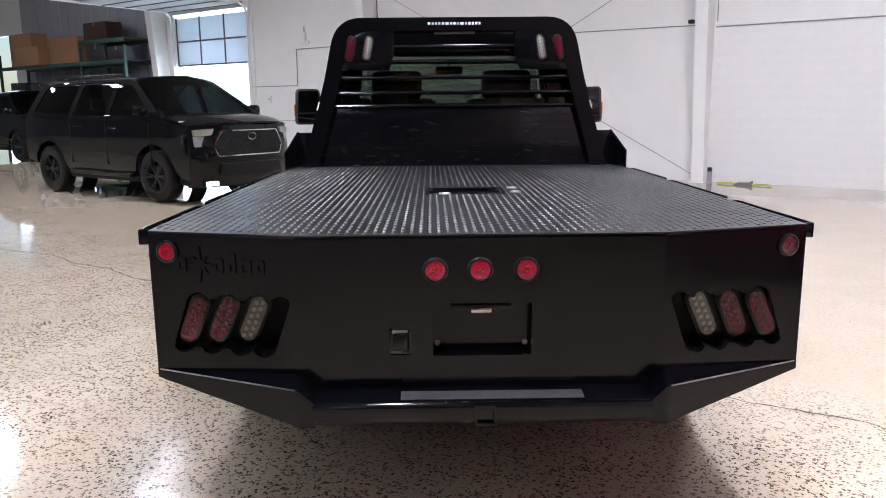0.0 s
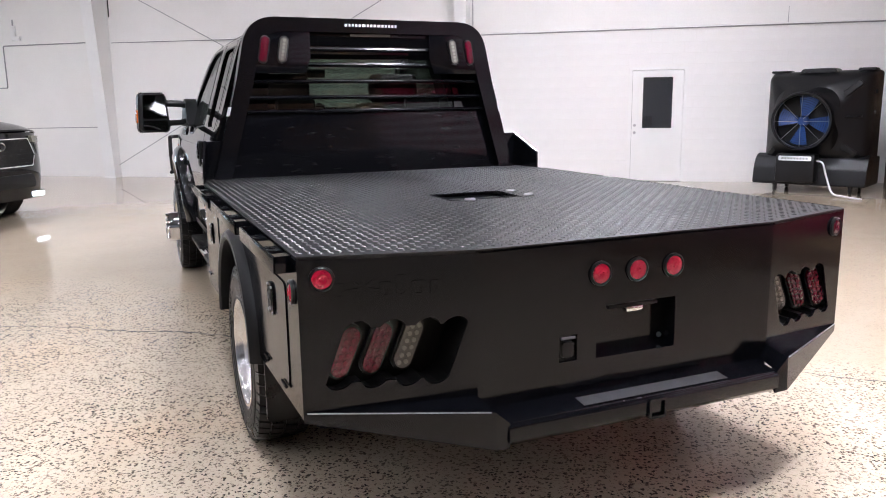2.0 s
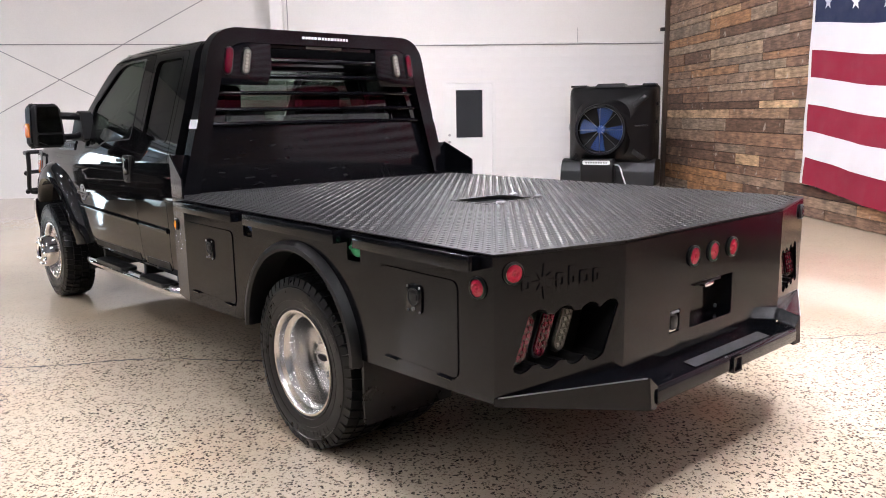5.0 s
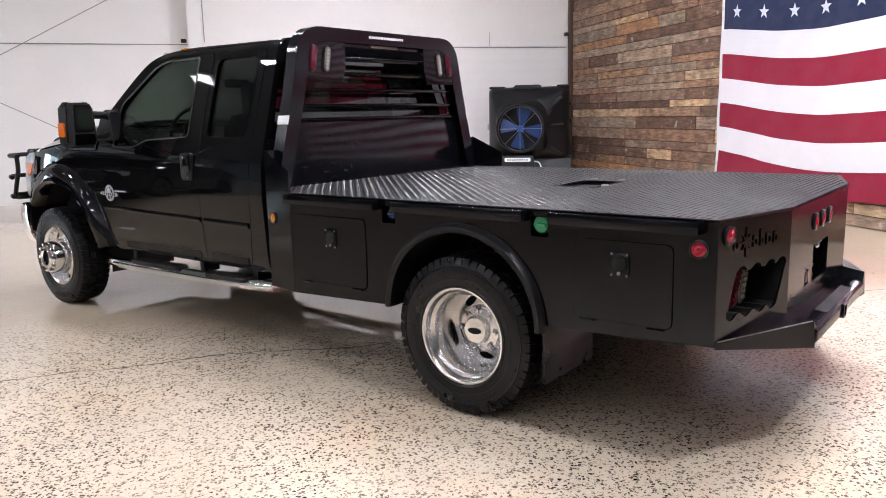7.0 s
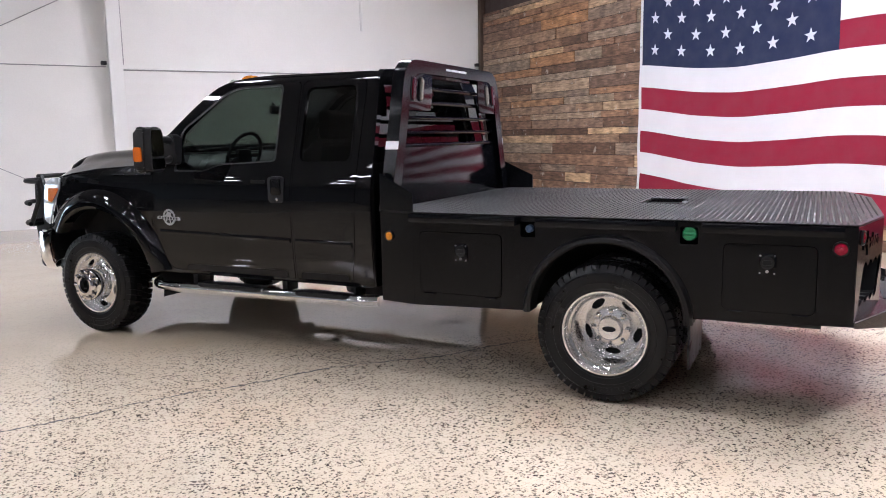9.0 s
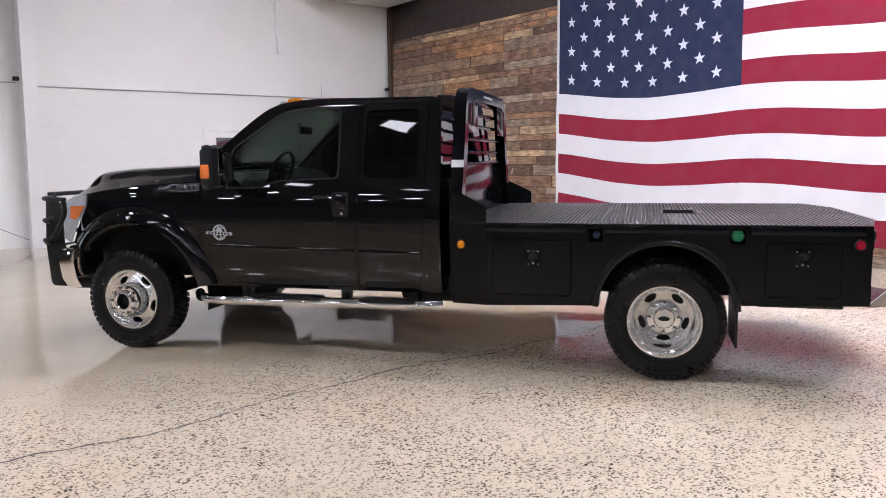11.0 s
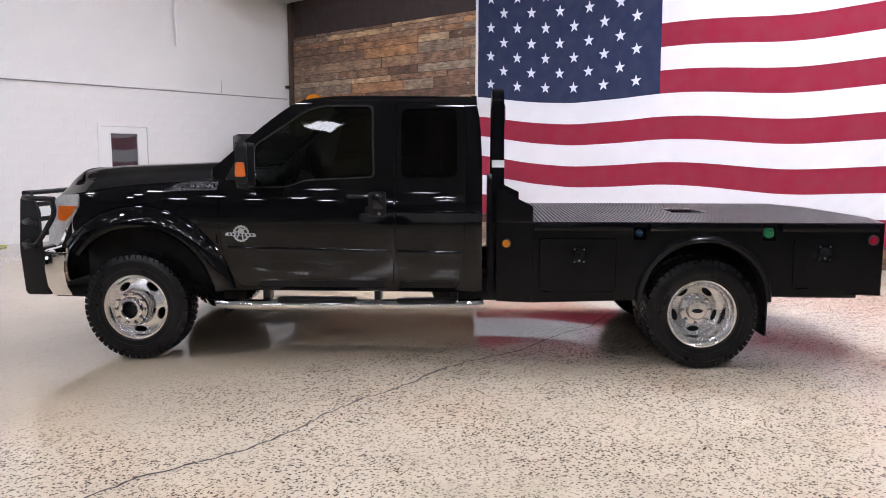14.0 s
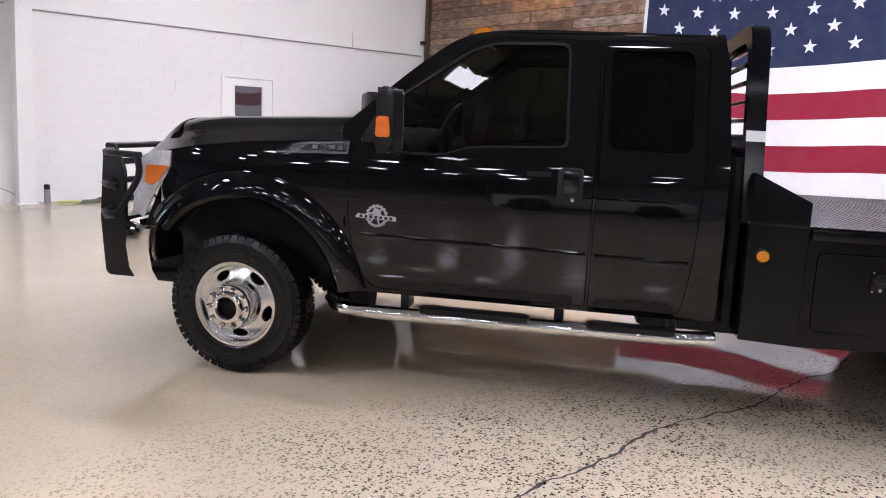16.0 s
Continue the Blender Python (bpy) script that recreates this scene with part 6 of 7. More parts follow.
# floor crack
bm = bmesh.new()
_rc = random.Random(11)
rows, off = [], 0.0
N = 330
for i in range(N + 1):
    a = -10.5 + 13.6 * i / N
    off = off * 0.90 + _rc.uniform(-0.015, 0.015)
    sway = 0.055 * math.sin(i * 0.083 + 2.1) + 0.03 * math.sin(i * 0.21)
    w = (0.0045 + 0.008 * _rc.random() ** 2) * (1.0 if a < -2.5 else 0.75)
    b = 3.87 + off + sway
    rows.append((bm.verts.new((a, b + w, 0.004)), bm.verts.new((a, b - w, 0.004))))
for a, b in zip(rows, rows[1:]):
    bm.faces.new((a[0], a[1], b[1], b[0]))
tagged(part("floor_crack", bm, mat("crack_filler", (0.035, 0.03, 0.028), 0.7, vary=0.5, fine=150), at=ROOM), "long dark irregular crack across the concrete floor", "crack", kind="structure")

# things at the foot of the column
bt = thing("spray_can", "grey canister with a black cap by the column", "canister", ROOM @ pose(-4.25, B_NORTH - 0.30, 0))
part("can_body", lathe([(0.045, 0), (0.045, 0.22), (0.035, 0.235)], 18, close=True), mat("grey_can", (0.25, 0.25, 0.26), 0.4, vary=0.1), bt, at=pose(0, 0, 0, 0, -90, 0))
part("can_cap", lathe([(0.042, 0.225), (0.042, 0.29), (0.03, 0.30)], 18, close=True), TRIMBLACK, bt, at=pose(0, 0, 0, 0, -90, 0))
YEL = mat("yellow_green_strap", (0.45, 0.46, 0.08), 0.7, vary=0.2)
st = thing("tow_strap", "yellow-green strap lying on the floor by the wall", "strap", ROOM @ pose(-0.95, -0.12, 0))
part("strap_end", tube([(-3.15, B_NORTH - 0.16, 0.02), (-2.95, B_NORTH - 0.19, 0.03), (-2.80, B_NORTH - 0.15, 0.02)], 0.022, 6, flat=0.8), YEL, st)
part("strap_end", tube([(-2.55, B_NORTH - 0.20, 0.02), (-2.35, B_NORTH - 0.17, 0.025), (-2.20, B_NORTH - 0.2, 0.02)], 0.022, 6, flat=0.8), YEL, st)
part("strap_pad", prism([(-2.86, 0.0), (-2.52, 0.0), (-2.53, 0.09), (-2.60, 0.045), (-2.78, 0.05)], "y", B_NORTH - 0.22, B_NORTH - 0.14, 0.008), mat("grey_brown_pad", (0.16, 0.15, 0.13), 0.8, vary=0.2), st)

# ---- portable evaporative cooler ----
COOL = mat("black_moulded_plastic", (0.0065, 0.0065, 0.0075), 0.38, vary=0.2, scale=4, bump=0.4, bscale=300, spec=0.3)
BLUEFAN = mat("blue_fan_plastic", (0.012, 0.055, 0.21), 0.5, vary=0.1)
cooler = thing("evaporative_cooler", "large black portable evaporative cooler with a blue fan", "air cooler", ROOM @ pose(1.70, 13.22, 0, 0, 0, -27))
FX, FR, FZ = -0.15, 0.425, 1.165       # the fan sits off the middle


def shell(bm, loops):
    k = len(loops[0])
    vs = [[bm.verts.new(p) for p in lp] for lp in loops]
    for a, b in zip(vs, vs[1:]):
        for i in range(k):
            bm.faces.new((a[i], a[(i + 1) % k], b[(i + 1) % k], b[i]))
    return vs


def rsq(x0, x1, z0, z1, r, y, n=40):
    """n points round a rounded rectangle, starting from its lower left."""
    base = rounded([(x0, z0), (x1, z0), (x1, z1), (x0, z1)], r, n // 4 - 1)
    return [(x, y, z) for x, z in base]


bm = bmesh.new()
circ = lambda r, y: [(FX + r * math.cos(t), y, FZ + r * math.sin(t)) for t in (radians(225 + 360 * (i + 0.5) / 40) for i in range(40))]
vs = shell(bm, [circ(FR + 0.005, -0.30), circ(FR + 0.012, -0.44), circ(FR + 0.035, -0.44), circ(FR + 0.05, -0.36), rsq(-0.64, 0.36, 0.62, 1.70, 0.36, -0.20), rsq(-0.75, 0.67, 0.55, 1.86, 0.10, -0.06), rsq(-0.80, 0.74, 0.50, 1.93, 0.14, 0.02), rsq(-0.83, 0.77, 0.50, 1.965, 0.12, 0.20), rsq(-0.83, 0.78, 0.50, 1.97, 0.08, 0.62), rsq(-0.68, 0.72, 0.50, 1.94, 0.06, 0.68)])
bm.faces.new(vs[-1])
part("housing", bm, COOL, cooler, "black moulded housing")
part("tank", prism(rounded([(-0.24, 0.13), (0.68, 0.13), (0.68, 0.58), (0.06, 0.62), (-0.10, 0.58), (-0.20, 0.40)], 0.03), "x", -0.92, 0.81, 0.02, 2), COOL, cooler, "black water tank base")
part("tank_step", box(-0.50, 0.10, -0.44, -0.16, 0.18, 0.645, 0.03), COOL, cooler)
part("top_handle", prism(rounded([(-0.34, 1.93), (0.24, 1.93), (0.20, 2.00), (-0.28, 2.00)], 0.02), "y", -0.02, 0.32, 0.012), COOL, cooler)
part("corner_block", box(-0.80, -0.50, 0.05, 0.30, 1.945, 1.982, 0.012), COOL, cooler)
part("corner_block", box(0.52, 0.77, 0.03, 0.34, 1.945, 1.99, 0.02), COOL, cooler)
part("shroud_back", lathe([(FR + 0.01, 0), (0.0001, 0)], 40), DARK, cooler, at=pose(FX, -0.16, FZ, 0, 0, -90))
# moulded ribs from the fan's collar to the corners, and a ledge
for poly in ([(0.18, 1.46), (0.60, 1.80), (0.66, 1.74), (0.24, 1.38)], [(0.26, 1.235), (0.66, 1.255), (0.66, 1.225), (0.26, 1.205)], [(-0.56, 0.86), (-0.70, 0.66), (-0.66, 0.60), (-0.48, 0.80)], [(0.20, 0.84), (0.58, 0.60), (0.66, 0.66), (0.26, 0.94)]):
    part("rib", prism(poly, "y", -0.17, 0.02, 0.012), COOL, cooler)
for z in (1.30, 1.62):
    part("side_latch", box(0.765, 0.80, 0.15, 0.30, z - 0.03, z + 0.03, 0.008), COOL, cooler)
part("side_latch", box(-0.87, -0.825, 0.22, 0.34, 1.14, 1.26, 0.01), STEEL, cooler)
hub = part("fan_hub", lathe([(0.085, -0.03), (0.085, 0.02), (0.065, 0.04), (0.0001, 0.045)], 24), BLUEFAN, cooler, at=pose(FX, -0.28, FZ, 0, 0, -90))
for k in range(4):
    t0 = radians(80 + 90 * k)
    part("fan_blade", grid(8, 5, lambda u, v: Vector((-0.02 + 0.07 * (v - 0.5), (0.07 + 0.32 * u) * math.cos(t0 + (v - 0.5) * (0.9 - 0.15 * u)), (0.07 + 0.32 * u) * math.sin(t0 + (v - 0.5) * (0.9 - 0.15 * u)))), (0.006, 0, 0)), BLUEFAN, hub)
for r in np.linspace(0.10, 0.415, 10):
    part("guard_ring", tube([(FX + r * math.cos(t), -0.445 + 0.02 * (r / 0.415) ** 2, FZ + r * math.sin(t)) for t in (2 * math.pi * i / 36 for i in range(37))], 0.005 if r > 0.41 else 0.003, 4), STEEL if r > 0.41 else TRIMBLACK, cooler)
for k in range(8):
    t = math.pi * k / 4
    part("guard_spoke", tube([(FX + 0.05 * math.cos(t), -0.448, FZ + 0.05 * math.sin(t)), (FX + 0.42 * math.cos(t), -0.43, FZ + 0.42 * math.sin(t))], 0.004, 4), STEEL, cooler)
part("name_plate", prism(rounded([(-0.45, 0.535), (0.05, 0.535), (0.05, 0.610), (-0.45, 0.610)], 0.02), "y", -0.458, -0.438, 0.004), WHITETAPE, cooler, "white name plate with grey bars")
for i in range(9):
    part("name_bar", box(-0.40 + i * 0.046, -0.40 + i * 0.046 + 0.034, -0.462, -0.459, 0.558, 0.588), GREYTRIM, cooler)
for x in (-0.58, 0.58):
    for y in (-0.12, 0.55):
        cs = part("caster", lathe([(0.001, -0.02), (0.055, -0.02), (0.060, -0.012), (0.060, 0.012), (0.055, 0.02), (0.001, 0.02)], 20), TRIMBLACK, cooler, at=pose(x, y, 0.060))
        part("fork", box(-0.035, 0.035, -0.02, 0.02, 0.03, 0.075, 0.006), TRIMBLACK, cs)
part("hose", tube(bend([(0.09, -0.30, 0.53), (0.22, -0.42, 0.53), (0.30, -0.48, 0.30), (0.42, -0.56, 0.03), (0.9, -0.85, 0.018)], 0.1), 0.014, 8), WHITETAPE, cooler, "white water hose")

# ---- parked black SUV and pickup ----
SUVPAINT = mat("black_suv_paint", (0.005, 0.005, 0.006), 0.5, vary=0.1, coat=1.0, spec=0.0)
SUVPAINT.node_tree.nodes["Principled BSDF"].inputs["Coat IOR"].default_value = 1.40
DARKRIM = mat("dark_grey_alloy", (0.03, 0.03, 0.032), 0.35, 0.6, vary=0.15)
SUVGLASS = glass("dark_suv_glass", (0.03, 0.033, 0.035))
SUVSCREEN = glass("suv_windscreen", (0.10, 0.13, 0.13))
LAMPON = glow("lit_daytime_lamp", (0.85, 0.93, 1.0), 4.0)
_sz, _sh = [0.3, 0.42, 0.6, 0.95, 1.10, 1.18, 1.25, 1.68, 1.74, 1.80], [0.80, 0.86, 0.885, 0.89, 0.88, 0.865, 0.84, 0.67, 0.60, 0.5]


def shalf(y, z):
    h = float(np.interp(z, _sz, _sh))
    if y > 0.35:
        h -= 0.16 * ((y - 0.35) / 0.7) ** 2
    if y < -2.7:
        h -= 0.05 * ((-2.7 - y) / 0.7) ** 2
    return h


def vehicle(name, label, at, pickup=False, paint=SUVPAINT):
    v = thing(name, label, "pickup" if pickup else "SUV", at)
    arcs = lambda yc: [(yc + 0.455 * math.cos(radians(t)), 0.37 + 0.445 * math.sin(radians(t))) for t in range(170, 9, -10)]
    low = [(-3.38, 0.50), (-3.10, 0.45)] + arcs(-2.66) + [(-2.15, 0.36), (-0.52, 0.36)] + arcs(0.0) + [(0.52, 0.36), (0.68, 0.33), (0.715, 0.70), (0.70, 1.045)]
    topl = [(0.22, 1.155), (-0.60, 1.69), (-0.80, 1.715), (-1.9, 1.72), (-3.05, 1.69), (-3.36, 1.22), (-3.42, 0.95)]
    if pickup:
        topl = [(0.22, 1.155), (-0.60, 1.69), (-0.80, 1.715), (-1.45, 1.70), (-1.72, 1.20), (-3.40, 1.18), (-3.42, 0.95)]
    wins = [rounded([(-0.02, 1.20), (-0.60, 1.62), (-0.95, 1.65), (-1.00, 1.20)], 0.05), rounded([(-1.10, 1.20), (-1.06, 1.65), (-1.85, 1.66), (-1.95, 1.20)], 0.05), rounded([(-2.06, 1.20), (-1.97, 1.655), (-2.88, 1.63), (-3.12, 1.25)], 0.05)]
    if pickup:
        wins = [wins[0], rounded([(-1.10, 1.20), (-1.06, 1.64), (-1.42, 1.64), (-1.60, 1.22)], 0.04)]
    for s in (-1, 1):
        fn = lambda y, z: Vector((s * shalf(y, z), y, z))
        side = part("body_side", sheet(low + topl, wins, fn, 0.03, 0.06, (-s, 0, 0)), paint, v)
        for w in wins:
            p = part("side_window", sheet(w, [], lambda y, z: Vector((s * (shalf(y, z) - 0.008), y, z)), 0, 0.15), SUVGLASS, side)
            p.visible_shadow = False
        for y0 in (-0.05, -1.08, -2.0)[: 3 if not pickup else 2]:
            part("door_gap", box(min(s * 0.84, s * 0.8905), max(s * 0.84, s * 0.8905), y0 - 0.004, y0 + 0.004, 0.50, 1.10), DARK, side)
        for y0 in (-0.92, -1.80):
            part("door_handle", box(min(s * 0.87, s * 0.905), max(s * 0.87, s * 0.905), y0 - 0.09, y0 + 0.09, 1.02, 1.05, 0.01), paint, side)
        part("side_step", box(min(s * 0.70, s * 0.90), max(s * 0.70, s * 0.90), -2.10, -0.55, 0.33, 0.39, 0.02), TRIMBLACK, v)
        mr = part("door_mirror", box(min(s * 0.90, s * 1.06), max(s * 0.90, s * 1.06), -0.16, -0.02, 1.20, 1.34, 0.04, 3), paint, v)
        part("mirror_arm", box(min(s * 0.82, s * 0.92), max(s * 0.82, s * 0.92), -0.12, -0.05, 1.20, 1.25, 0.01), TRIMBLACK, mr)
        for yc in (0.0, -2.66):
            liner = lathe([(0.46, -0.25), (0.46, 0.0)], 24)
            part("wheel_liner", liner, DARK, v, at=pose(s * 0.62, yc, 0.37))
            w = part("wheel", TYRE, RUBBER, v, at=pose(s * 0.765, yc, 0.372, 0, 0, 0 if s > 0 else 180) @ Matrix.Scale(0.90, 4))
            rm = part("rim", finish(lathe([(0.246, 0.098), (0.250, 0.108), (0.236, 0.112), (0.220, 0.06), (0.21, -0.08), (0.0001, -0.08)], 40)), DARKRIM, w)
            for k in range(6):
                for da in (-0.13, 0.13):
                    t = math.pi * k / 3 + da
                    part("spoke", tube([(0.085, 0.05 * math.cos(t - da), 0.05 * math.sin(t - da)), (0.10, 0.24 * math.cos(t), 0.24 * math.sin(t))], 0.013, 5), DARKRIM, rm)
            part("centre_cap", lathe([(0.06, 0.06), (0.06, 0.095), (0.0001, 0.10)], 18), DARKRIM, rm)
    fx = lambda x: 0.88 - 0.20 * abs(x / 0.86) ** 3.5
    bn = lambda u, w: Vector(((2 * u - 1) * (0.868 - 0.028 * w * w), 0.22 + (fx((2 * u - 1) * 0.84) - 0.20) * w, 1.165 - 0.100 * w ** 2.2 + 0.070 * (1 - (2 * u - 1) ** 4) * (1 - 0.35 * w)))
    part("bonnet", grid(20, 12, bn, (0, 0, -0.02)), paint, v)
    rl = -1.50 if pickup else -3.06
    part("roof", grid(22, 10, lambda u, w: Vector(((2 * u - 1) * 0.665, -0.60 + (rl + 0.60) * w, 1.690 + 0.095 * (1 - abs(2 * u - 1) ** 3) - 0.02 * (2 * w - 1) ** 2)), (0, 0, -0.03)), paint, v)
    wsn = part("windscreen", grid(10, 8, lambda u, w: Vector(((2 * u - 1) * (0.63 + 0.19 * w), -0.62 + 0.86 * w + 0.06 * (1 - (2 * u - 1) ** 2), 1.725 - 0.53 * w + 0.05 * (1 - (2 * u - 1) ** 2) * (1 - w))), None), SUVSCREEN, v)
    wsn.visible_shadow = False
    part("front_fascia", grid(24, 10, lambda u, w: Vector(((2 * u - 1) * 0.845, fx((2 * u - 1) * 0.845) + 0.05 * math.sin(math.pi * w), 0.245 + 0.825 * w)), (0, -0.05, 0)), paint, v)
    part("rear_wall", grid(12, 10, lambda u, w: Vector(((2 * u - 1) * (shalf(-3.3, 0.45 + 1.25 * w) - 0.01), -3.40 + (0.34 * max(0, w - 0.6) / 0.4 if not pickup else 0), 0.45 + (1.25 if not pickup else 0.72) * w)), (0, 0.03, 0)), paint, v)
    if pickup:
        part("cab_back", grid(8, 6, lambda u, w: Vector(((2 * u - 1) * (shalf(-1.6, 1.18 + 0.52 * w) - 0.01), -1.72 + 0.27 * w, 1.18 + 0.52 * w)), (0, 0.03, 0)), paint, v)
        part("load_bed", box(-0.82, 0.82, -3.38, -1.75, 0.70, 0.75), DARK, v)
    hexa = rounded([(-0.595, 0.80), (-0.475, 1.005), (0.475, 1.005), (0.595, 0.80), (0.535, 0.655), (-0.535, 0.655)], 0.02)
    gm = part("grille", sheet(hexa, [], lambda x, z: Vector((x, fx(x) + 0.055, z)), 0.03, 0.08, (0, -1, 0)), DARK, v)
    inner = [(x * 0.972, 0.83 + (z - 0.83) * 0.925) for x, z in hexa]
    part("grille_surround", sheet(hexa, [inner], lambda x, z: Vector((x, fx(x) + 0.068, z)), 0.03, 0.08, (0, -1, 0)), CHROME, gm)
    for r in range(6):
        for c in range(10):
            x, z = -0.54 + c * 0.12 + (0.06 if r % 2 else 0), 0.685 + r * 0.055
            if abs(x) < 0.545 - 0.55 * abs(z - 0.80):
                part("grille_cell", prism(rounded([(x - 0.045, z - 0.012), (x + 0.045, z - 0.012), (x + 0.03, z + 0.016), (x - 0.03, z + 0.016)], 0.006), "y", fx(x) + 0.05, fx(x) + 0.064, 0.003), TRIMBLACK, gm)
    part("front_emblem", tube([(0.068 * math.cos(t), fx(0) + 0.078, 0.915 + 0.045 * math.sin(t)) for t in (2 * math.pi * i / 24 for i in range(25))], 0.008, 6), CHROME, gm, "plain oval chrome emblem")
    part("lower_intake", prism(rounded([(-0.52, 0.40), (0.52, 0.40), (0.50, 0.56), (-0.50, 0.56)], 0.03), "y", 0.84, 0.938, 0.01), TRIMBLACK, v)
    for s in (-1, 1):
        h = part("headlamp", sheet(rounded([(s * 0.565, 1.03), (s * 0.80, 1.015), (s * 0.80, 0.935), (s * 0.72, 0.93), (s * 0.60, 0.945)], 0.015), [], lambda x, z: Vector((x, fx(x) + 0.055, z)), 0.04, 0.06, (0, -1, 0)), CLEARLENS if not pickup else DARK, v)
        part("lamp_trim", sheet(rounded([(s * 0.69, 0.92), (s * 0.80, 0.93), (s * 0.80, 0.79), (s * 0.73, 0.79)], 0.01), [], lambda x, z: Vector((x, fx(x) + 0.050, z)), 0.03, 0.06, (0, -1, 0)), STEEL, h)
        if not pickup:
            fl = part("fog_lamp", box(s * 0.62 - 0.11, s * 0.62 + 0.11, fx(0.62) + 0.00, fx(0.62) + 0.045, 0.255, 0.335, 0.01), TRIMBLACK, v)
            for i in range(4):
                x = s * 0.62 - 0.078 + i * 0.052
                part("lit_cell", box(x - 0.021, x + 0.021, fx(0.62) + 0.044, fx(0.62) + 0.050, 0.265, 0.325), LAMPON, fl)
    part("underbody", box(-0.75, 0.75, -3.2, 0.70, 0.26, 0.42), DARK, v)
    part("cabin_floor", box(-0.78, 0.78, -3.1 if not pickup else -1.6, 0.2, 0.42, 0.5), DARK, v)
    part("dashboard", box(-0.74, 0.74, -0.35, 0.15, 0.9, 1.17, 0.05), TRIMBLACK, v)
    for x in (-0.36, 0.36):
        for y in (-1.15, -2.0)[: 2 if not pickup else 1]:
            st = part("seat", box(x - 0.22, x + 0.22, y - 0.12, y, 0.6, 1.28, 0.05), SEAT, v)
            part("headrest", box(x - 0.11, x + 0.11, y - 0.11, y - 0.03, 1.29, 1.45, 0.03), SEAT, st)
    if not pickup:
        for s in (-1, 1):
            part("roof_rail", tube([(s * 0.58, -0.95, 1.76), (s * 0.58, -1.1, 1.80), (s * 0.58, -2.5, 1.79), (s * 0.58, -2.65, 1.75)], 0.016, 6), TRIMBLACK, v)
    return v


vehicle("parked_suv", "glossy black SUV with a chrome-rimmed grille, parked", ROOM @ pose(-10.60, 8.12, 0, 0, 0, -90) @ Matrix.Diagonal((1.15, 1.18, 1.125, 1)))
vehicle("parked_suv", "glossy white SUV parked across the hall", pose(-14.0, 7.5, 0), False, mat("white_suv_paint", (0.72, 0.72, 0.72), 0.4, vary=0.05, coat=1.0))
vehicle("parked_pickup", "black pickup parked beyond the SUV", ROOM @ pose(-22.6, 11.75, 0, 0, 0, -90) @ Matrix.Scale(1.13, 4), True)

# ---- roller door, daylight, racking ----
GREYDOOR = mat("translucent_grey_panel", (0.62, 0.64, 0.67), 0.5, vary=0.06, scale=2)
_gn = GREYDOOR.node_tree
_gt, _gm = _gn.nodes.new("ShaderNodeBsdfTranslucent"), _gn.nodes.new("ShaderNodeMixShader")
_gt.inputs[0].default_value = (0.55, 0.58, 0.62, 1)
_gm.inputs[0].default_value = 0.35
_gn.links.new(_gn.nodes["Principled BSDF"].outputs[0], _gm.inputs[1])
_gn.links.new(_gt.outputs[0], _gm.inputs[2])
_gn.links.new(_gm.outputs[0], _gn.nodes["Material Output"].inputs[0])
DOORRAIL = mat("dark_door_rail", (0.10, 0.10, 0.11), 0.5, vary=0.15)
gd = thing("overhead_door", "grey sectional overhead door, half open to daylight", "overhead door", ROOM, kind="structure")
for r in range(2):
    z0 = 2.73 + r * 0.70
    for c in range(3):
        a0 = GAR0 + 0.03 + c * 1.107
        part("door_panel", box(a0 + 0.02, a0 + 1.087, B_NORTH + 0.10, B_NORTH + 0.13, z0 + 0.02, z0 + 0.68, 0.004), GREYDOOR, gd)
    part("panel_rail", box(GAR0 + 0.02, GAR1 - 0.02, B_NORTH + 0.085, B_NORTH + 0.14, z0 - 0.022, z0 + 0.022, 0.004), DOORRAIL, gd)
for c in range(4):
    a0 = GAR0 + 0.03 + c * 1.107
    part("panel_stile", box(a0 - 0.022, a0 + 0.022, B_NORTH + 0.083, B_NORTH + 0.14, 2.73, 4.13, 0.004), DOORRAIL, gd)
for k in range(4):
    b1 = B_NORTH - 0.15 - k * 0.70
    for c in range(3):
        a0 = GAR0 + 0.03 + c * 1.107
        part("door_panel", box(a0 + 0.02, a0 + 1.087, b1 - 0.68, b1 - 0.02, 4.30, 4.33, 0.004), GREYDOOR, gd)
    part("panel_rail", box(GAR0 + 0.02, GAR1 - 0.02, b1 - 0.022, b1 + 0.022, 4.28, 4.34, 0.004), DOORRAIL, gd)
for a in (GAR0 - 0.02, GAR1 + 0.03):
    part("door_track", tube(bend([(a, B_NORTH - 0.05, 0.02), (a, B_NORTH - 0.05, 4.30), (a, B_NORTH - 4.2, 4.32)], 0.35), 0.032, 8), WHITEMETAL, gd)
    part("track_hanger", tube([(a, B_NORTH - 4.1, 4.34), (a, B_NORTH - 4.1, TOP)], 0.018, 6), STEEL, gd)
part("spring_shaft", tube([(GAR0, B_NORTH - 0.12, 4.75), (GAR1, B_NORTH - 0.12, 4.75)], 0.03, 8), STEEL, gd)


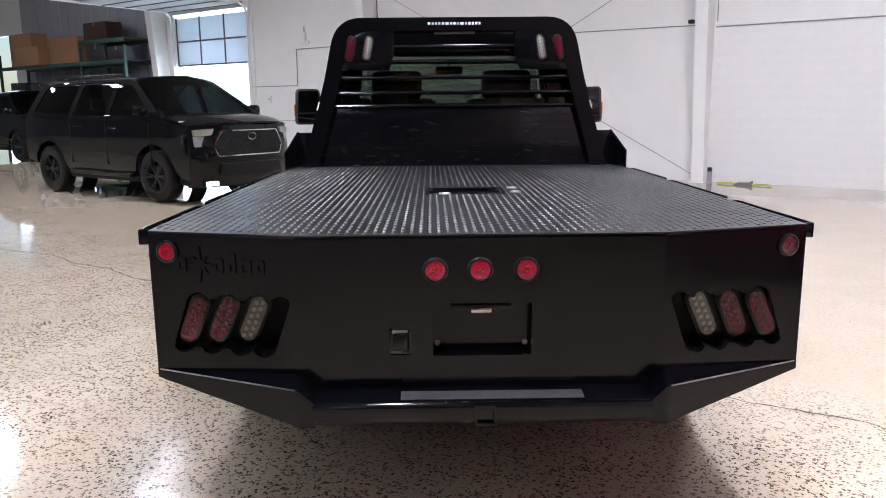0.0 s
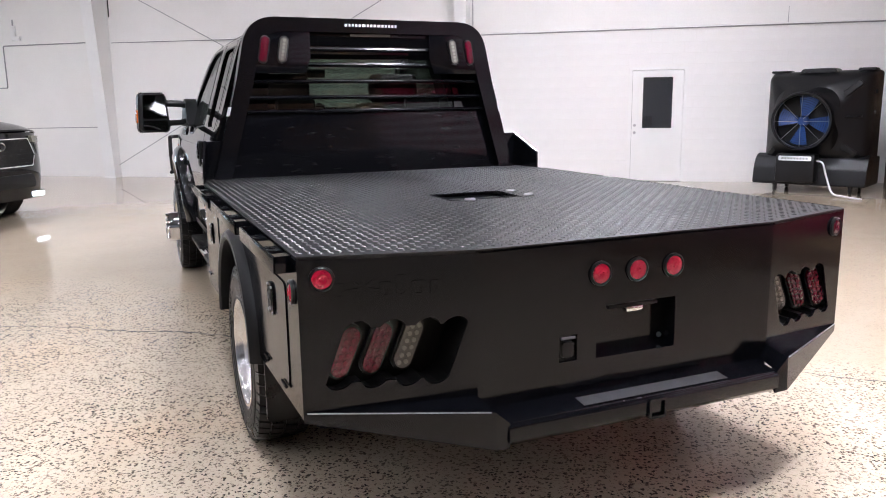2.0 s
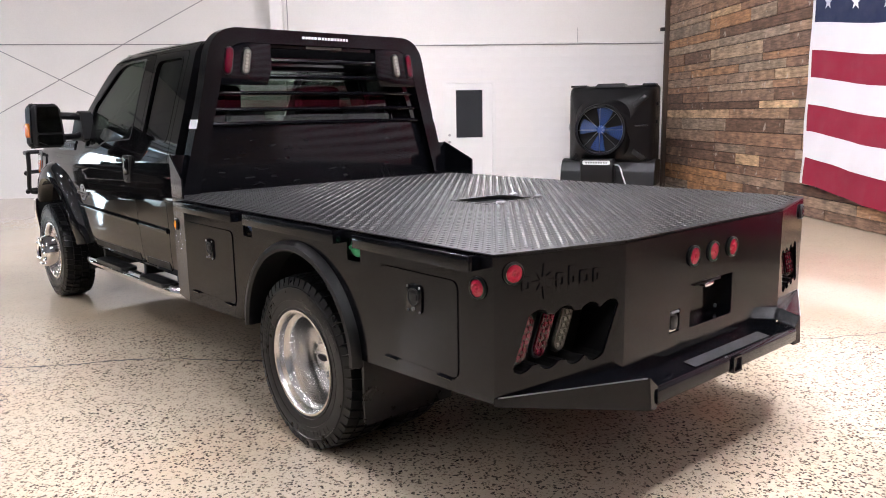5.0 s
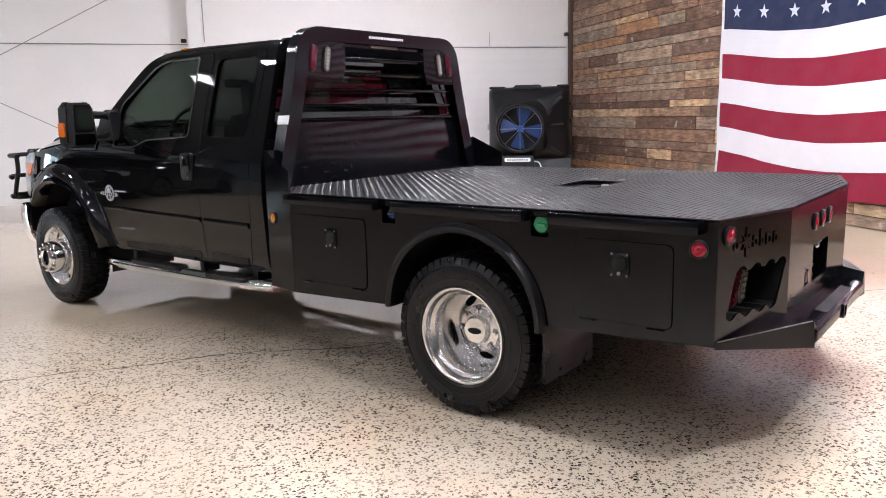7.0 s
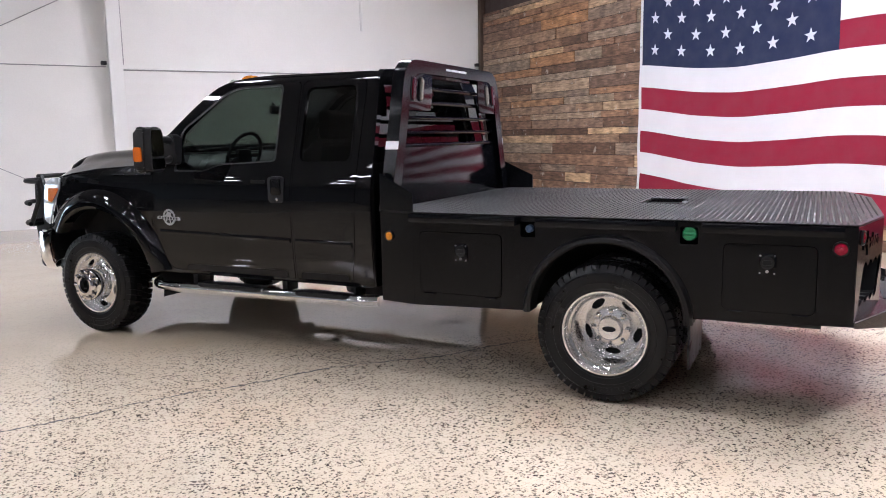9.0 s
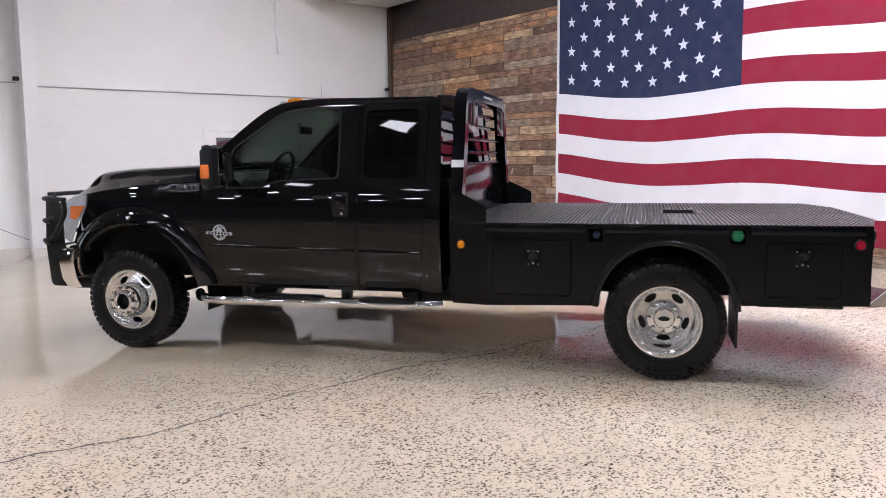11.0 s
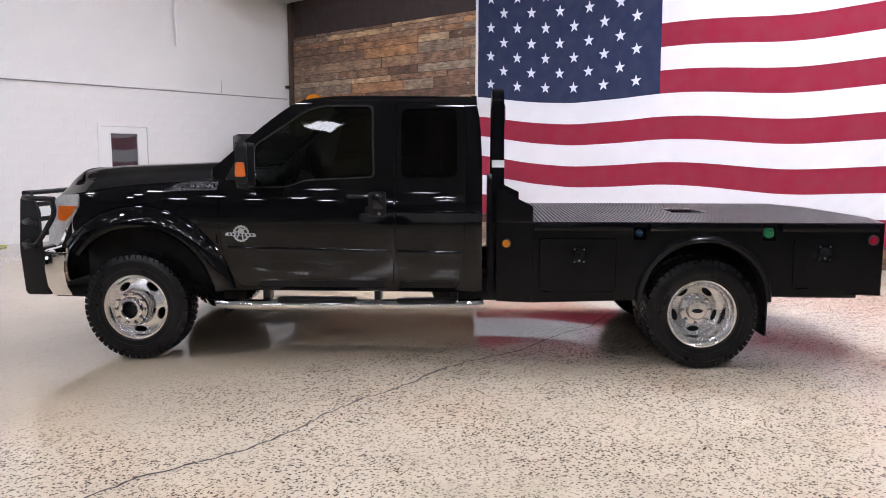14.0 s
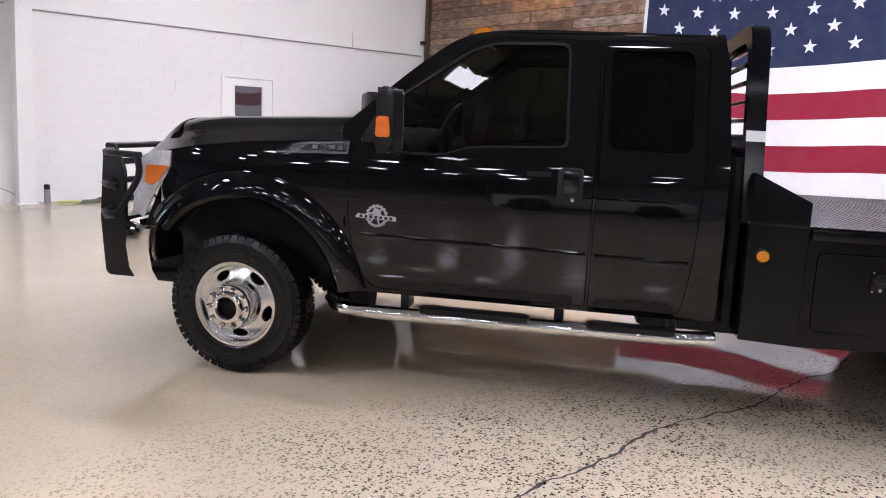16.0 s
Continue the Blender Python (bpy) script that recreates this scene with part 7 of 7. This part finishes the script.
def outdoor():
    m = bpy.data.materials.new("hazy_daylight")
    m.use_nodes = True
    nt, n = m.node_tree, m.node_tree.nodes
    n.remove(n["Principled BSDF"])
    e, tc, ns, rp = n.new("ShaderNodeEmission"), n.new("ShaderNodeTexCoord"), n.new("ShaderNodeTexNoise"), n.new("ShaderNodeValToRGB")
    ns.inputs["Scale"].default_value = 0.35
    nt.links.new(tc.outputs["Object"], ns.inputs["Vector"])
    rp.color_ramp.elements[0].color, rp.color_ramp.elements[0].position = (0.32, 0.58, 0.72, 1), 0.4
    rp.color_ramp.elements[1].color, rp.color_ramp.elements[1].position = (0.85, 0.97, 1.0, 1), 0.62
    nt.links.new(ns.outputs["Fac"], rp.inputs[0])
    nt.links.new(rp.outputs[0], e.inputs[0])
    e.inputs[1].default_value = 4.5
    nt.links.new(e.outputs[0], n["Material Output"].inputs[0])
    return m


tagged(part("backdrop", box(-60, -6, B_NORTH + 17.9, B_NORTH + 18, -0.2, 9), outdoor(), at=ROOM), "hazy bright daylight outside the open doors", "backdrop", kind="structure")

GREENSTEEL = mat("green_rack_steel", (0.03, 0.075, 0.06), 0.5, vary=0.2)
CARD = mat("brown_cardboard", (0.30, 0.165, 0.085), 0.85, vary=0.15, scale=3, bump=0.15, bscale=40)
TAPE = mat("packing_tape", (0.36, 0.22, 0.12), 0.4, vary=0.1)
rack = thing("pallet_rack", "green steel racking with boxes on its top shelf", "shelving", ROOM)
for a in (-29.1, -23.78, -21.35):
    for b in (13.55, 14.5):
        part("upright", box(a - 0.04, a + 0.04, b - 0.04, b + 0.04, 0, 3.35, 0.004), GREENSTEEL, rack)
for a0, a1, heights in ((-29.1, -23.78, (1.0, 1.9, 2.86)), (-23.78, -21.35, (1.0, 1.9, 2.86, 3.5))):
    for z in heights:
        for b in (13.53, 14.5):
            part("beam", box(a0, a1, b - 0.025, b + 0.025, z - 0.06, z + 0.06, 0.004), GREENSTEEL, rack)
        part("shelf_deck", box(a0 + 0.05, a1 - 0.05, 13.56, 14.47, z + 0.04, z + 0.062), mat("dark_deck_board", (0.07, 0.055, 0.045), 0.8, vary=0.3), rack)


def carton(a0, a1, z0, z1, label, tone=CARD, b=13.95):
    c = thing("cardboard_box", label, "box", ROOM @ pose((a0 + a1) / 2, b, z0), group="boxes on the rack")
    w, h = (a1 - a0) / 2, z1 - z0
    part("carton", box(-w, w, -0.28, 0.28, 0, h, 0.008), tone, c)
    part("tape_strip", box(-0.03, 0.03, -0.283, 0.283, h - 0.10, h + 0.002), TAPE, c)
    part("lid_seam", box(-w + 0.01, w - 0.01, -0.003, 0.003, h - 0.002, h + 0.0015), DARK, c)


carton(-28.52, -27.0, 2.922, 4.02, "tall closed brown cardboard box on the racking")
carton(-27.55, -25.98, 2.922, 3.52, "half-height brown cardboard box on the racking", CARD, 13.62)
carton(-25.93, -24.10, 2.922, 3.76, "wide brown cardboard box on the racking")
DARKBOX = mat("dark_crate", (0.05, 0.022, 0.016), 0.7, vary=0.25)
carton(-23.70, -22.45, 3.562, 4.10, "dark stained upright crate on the racking", DARKBOX)
TUB = mat("dark_tub", (0.03, 0.03, 0.034), 0.5, vary=0.2)
for a0, a1, z0, h in ((-28.75, -27.73, 1.962, 0.42), (-27.38, -26.13, 1.962, 0.36), (-25.6, -24.3, 1.962, 0.5), (-23.39, -22.14, 1.962, 0.55), (-28.41, -26.81, 1.062, 0.5), (-25.88, -24.25, 1.062, 0.48), (-23.6, -22.6, 2.922, 0.48), (-22.45, -21.5, 2.922, 0.40)):
    carton(a0, a1, z0, z0 + h, "dark storage tub on a lower shelf", TUB)
SHADEPANEL = mat("grey_back_liner", (0.34, 0.355, 0.39), 0.6, vary=0.12, scale=1.2)
tagged(part("wall_liner", box(-29.7, -21.25, B_NORTH - 0.03, B_NORTH - 0.002, 0, TOP), SHADEPANEL, at=ROOM), "grey ribbed liner panel behind the racking", "wall panel", kind="structure")
for a in np.arange(-29.5, -21.3, 0.5):
    tagged(part("trim_rib", box(a, a + 0.04, B_NORTH - 0.05, B_NORTH - 0.0305, 0, TOP), SHADEPANEL, at=ROOM), "grey upright rib of the liner panel", "trim", kind="structure")
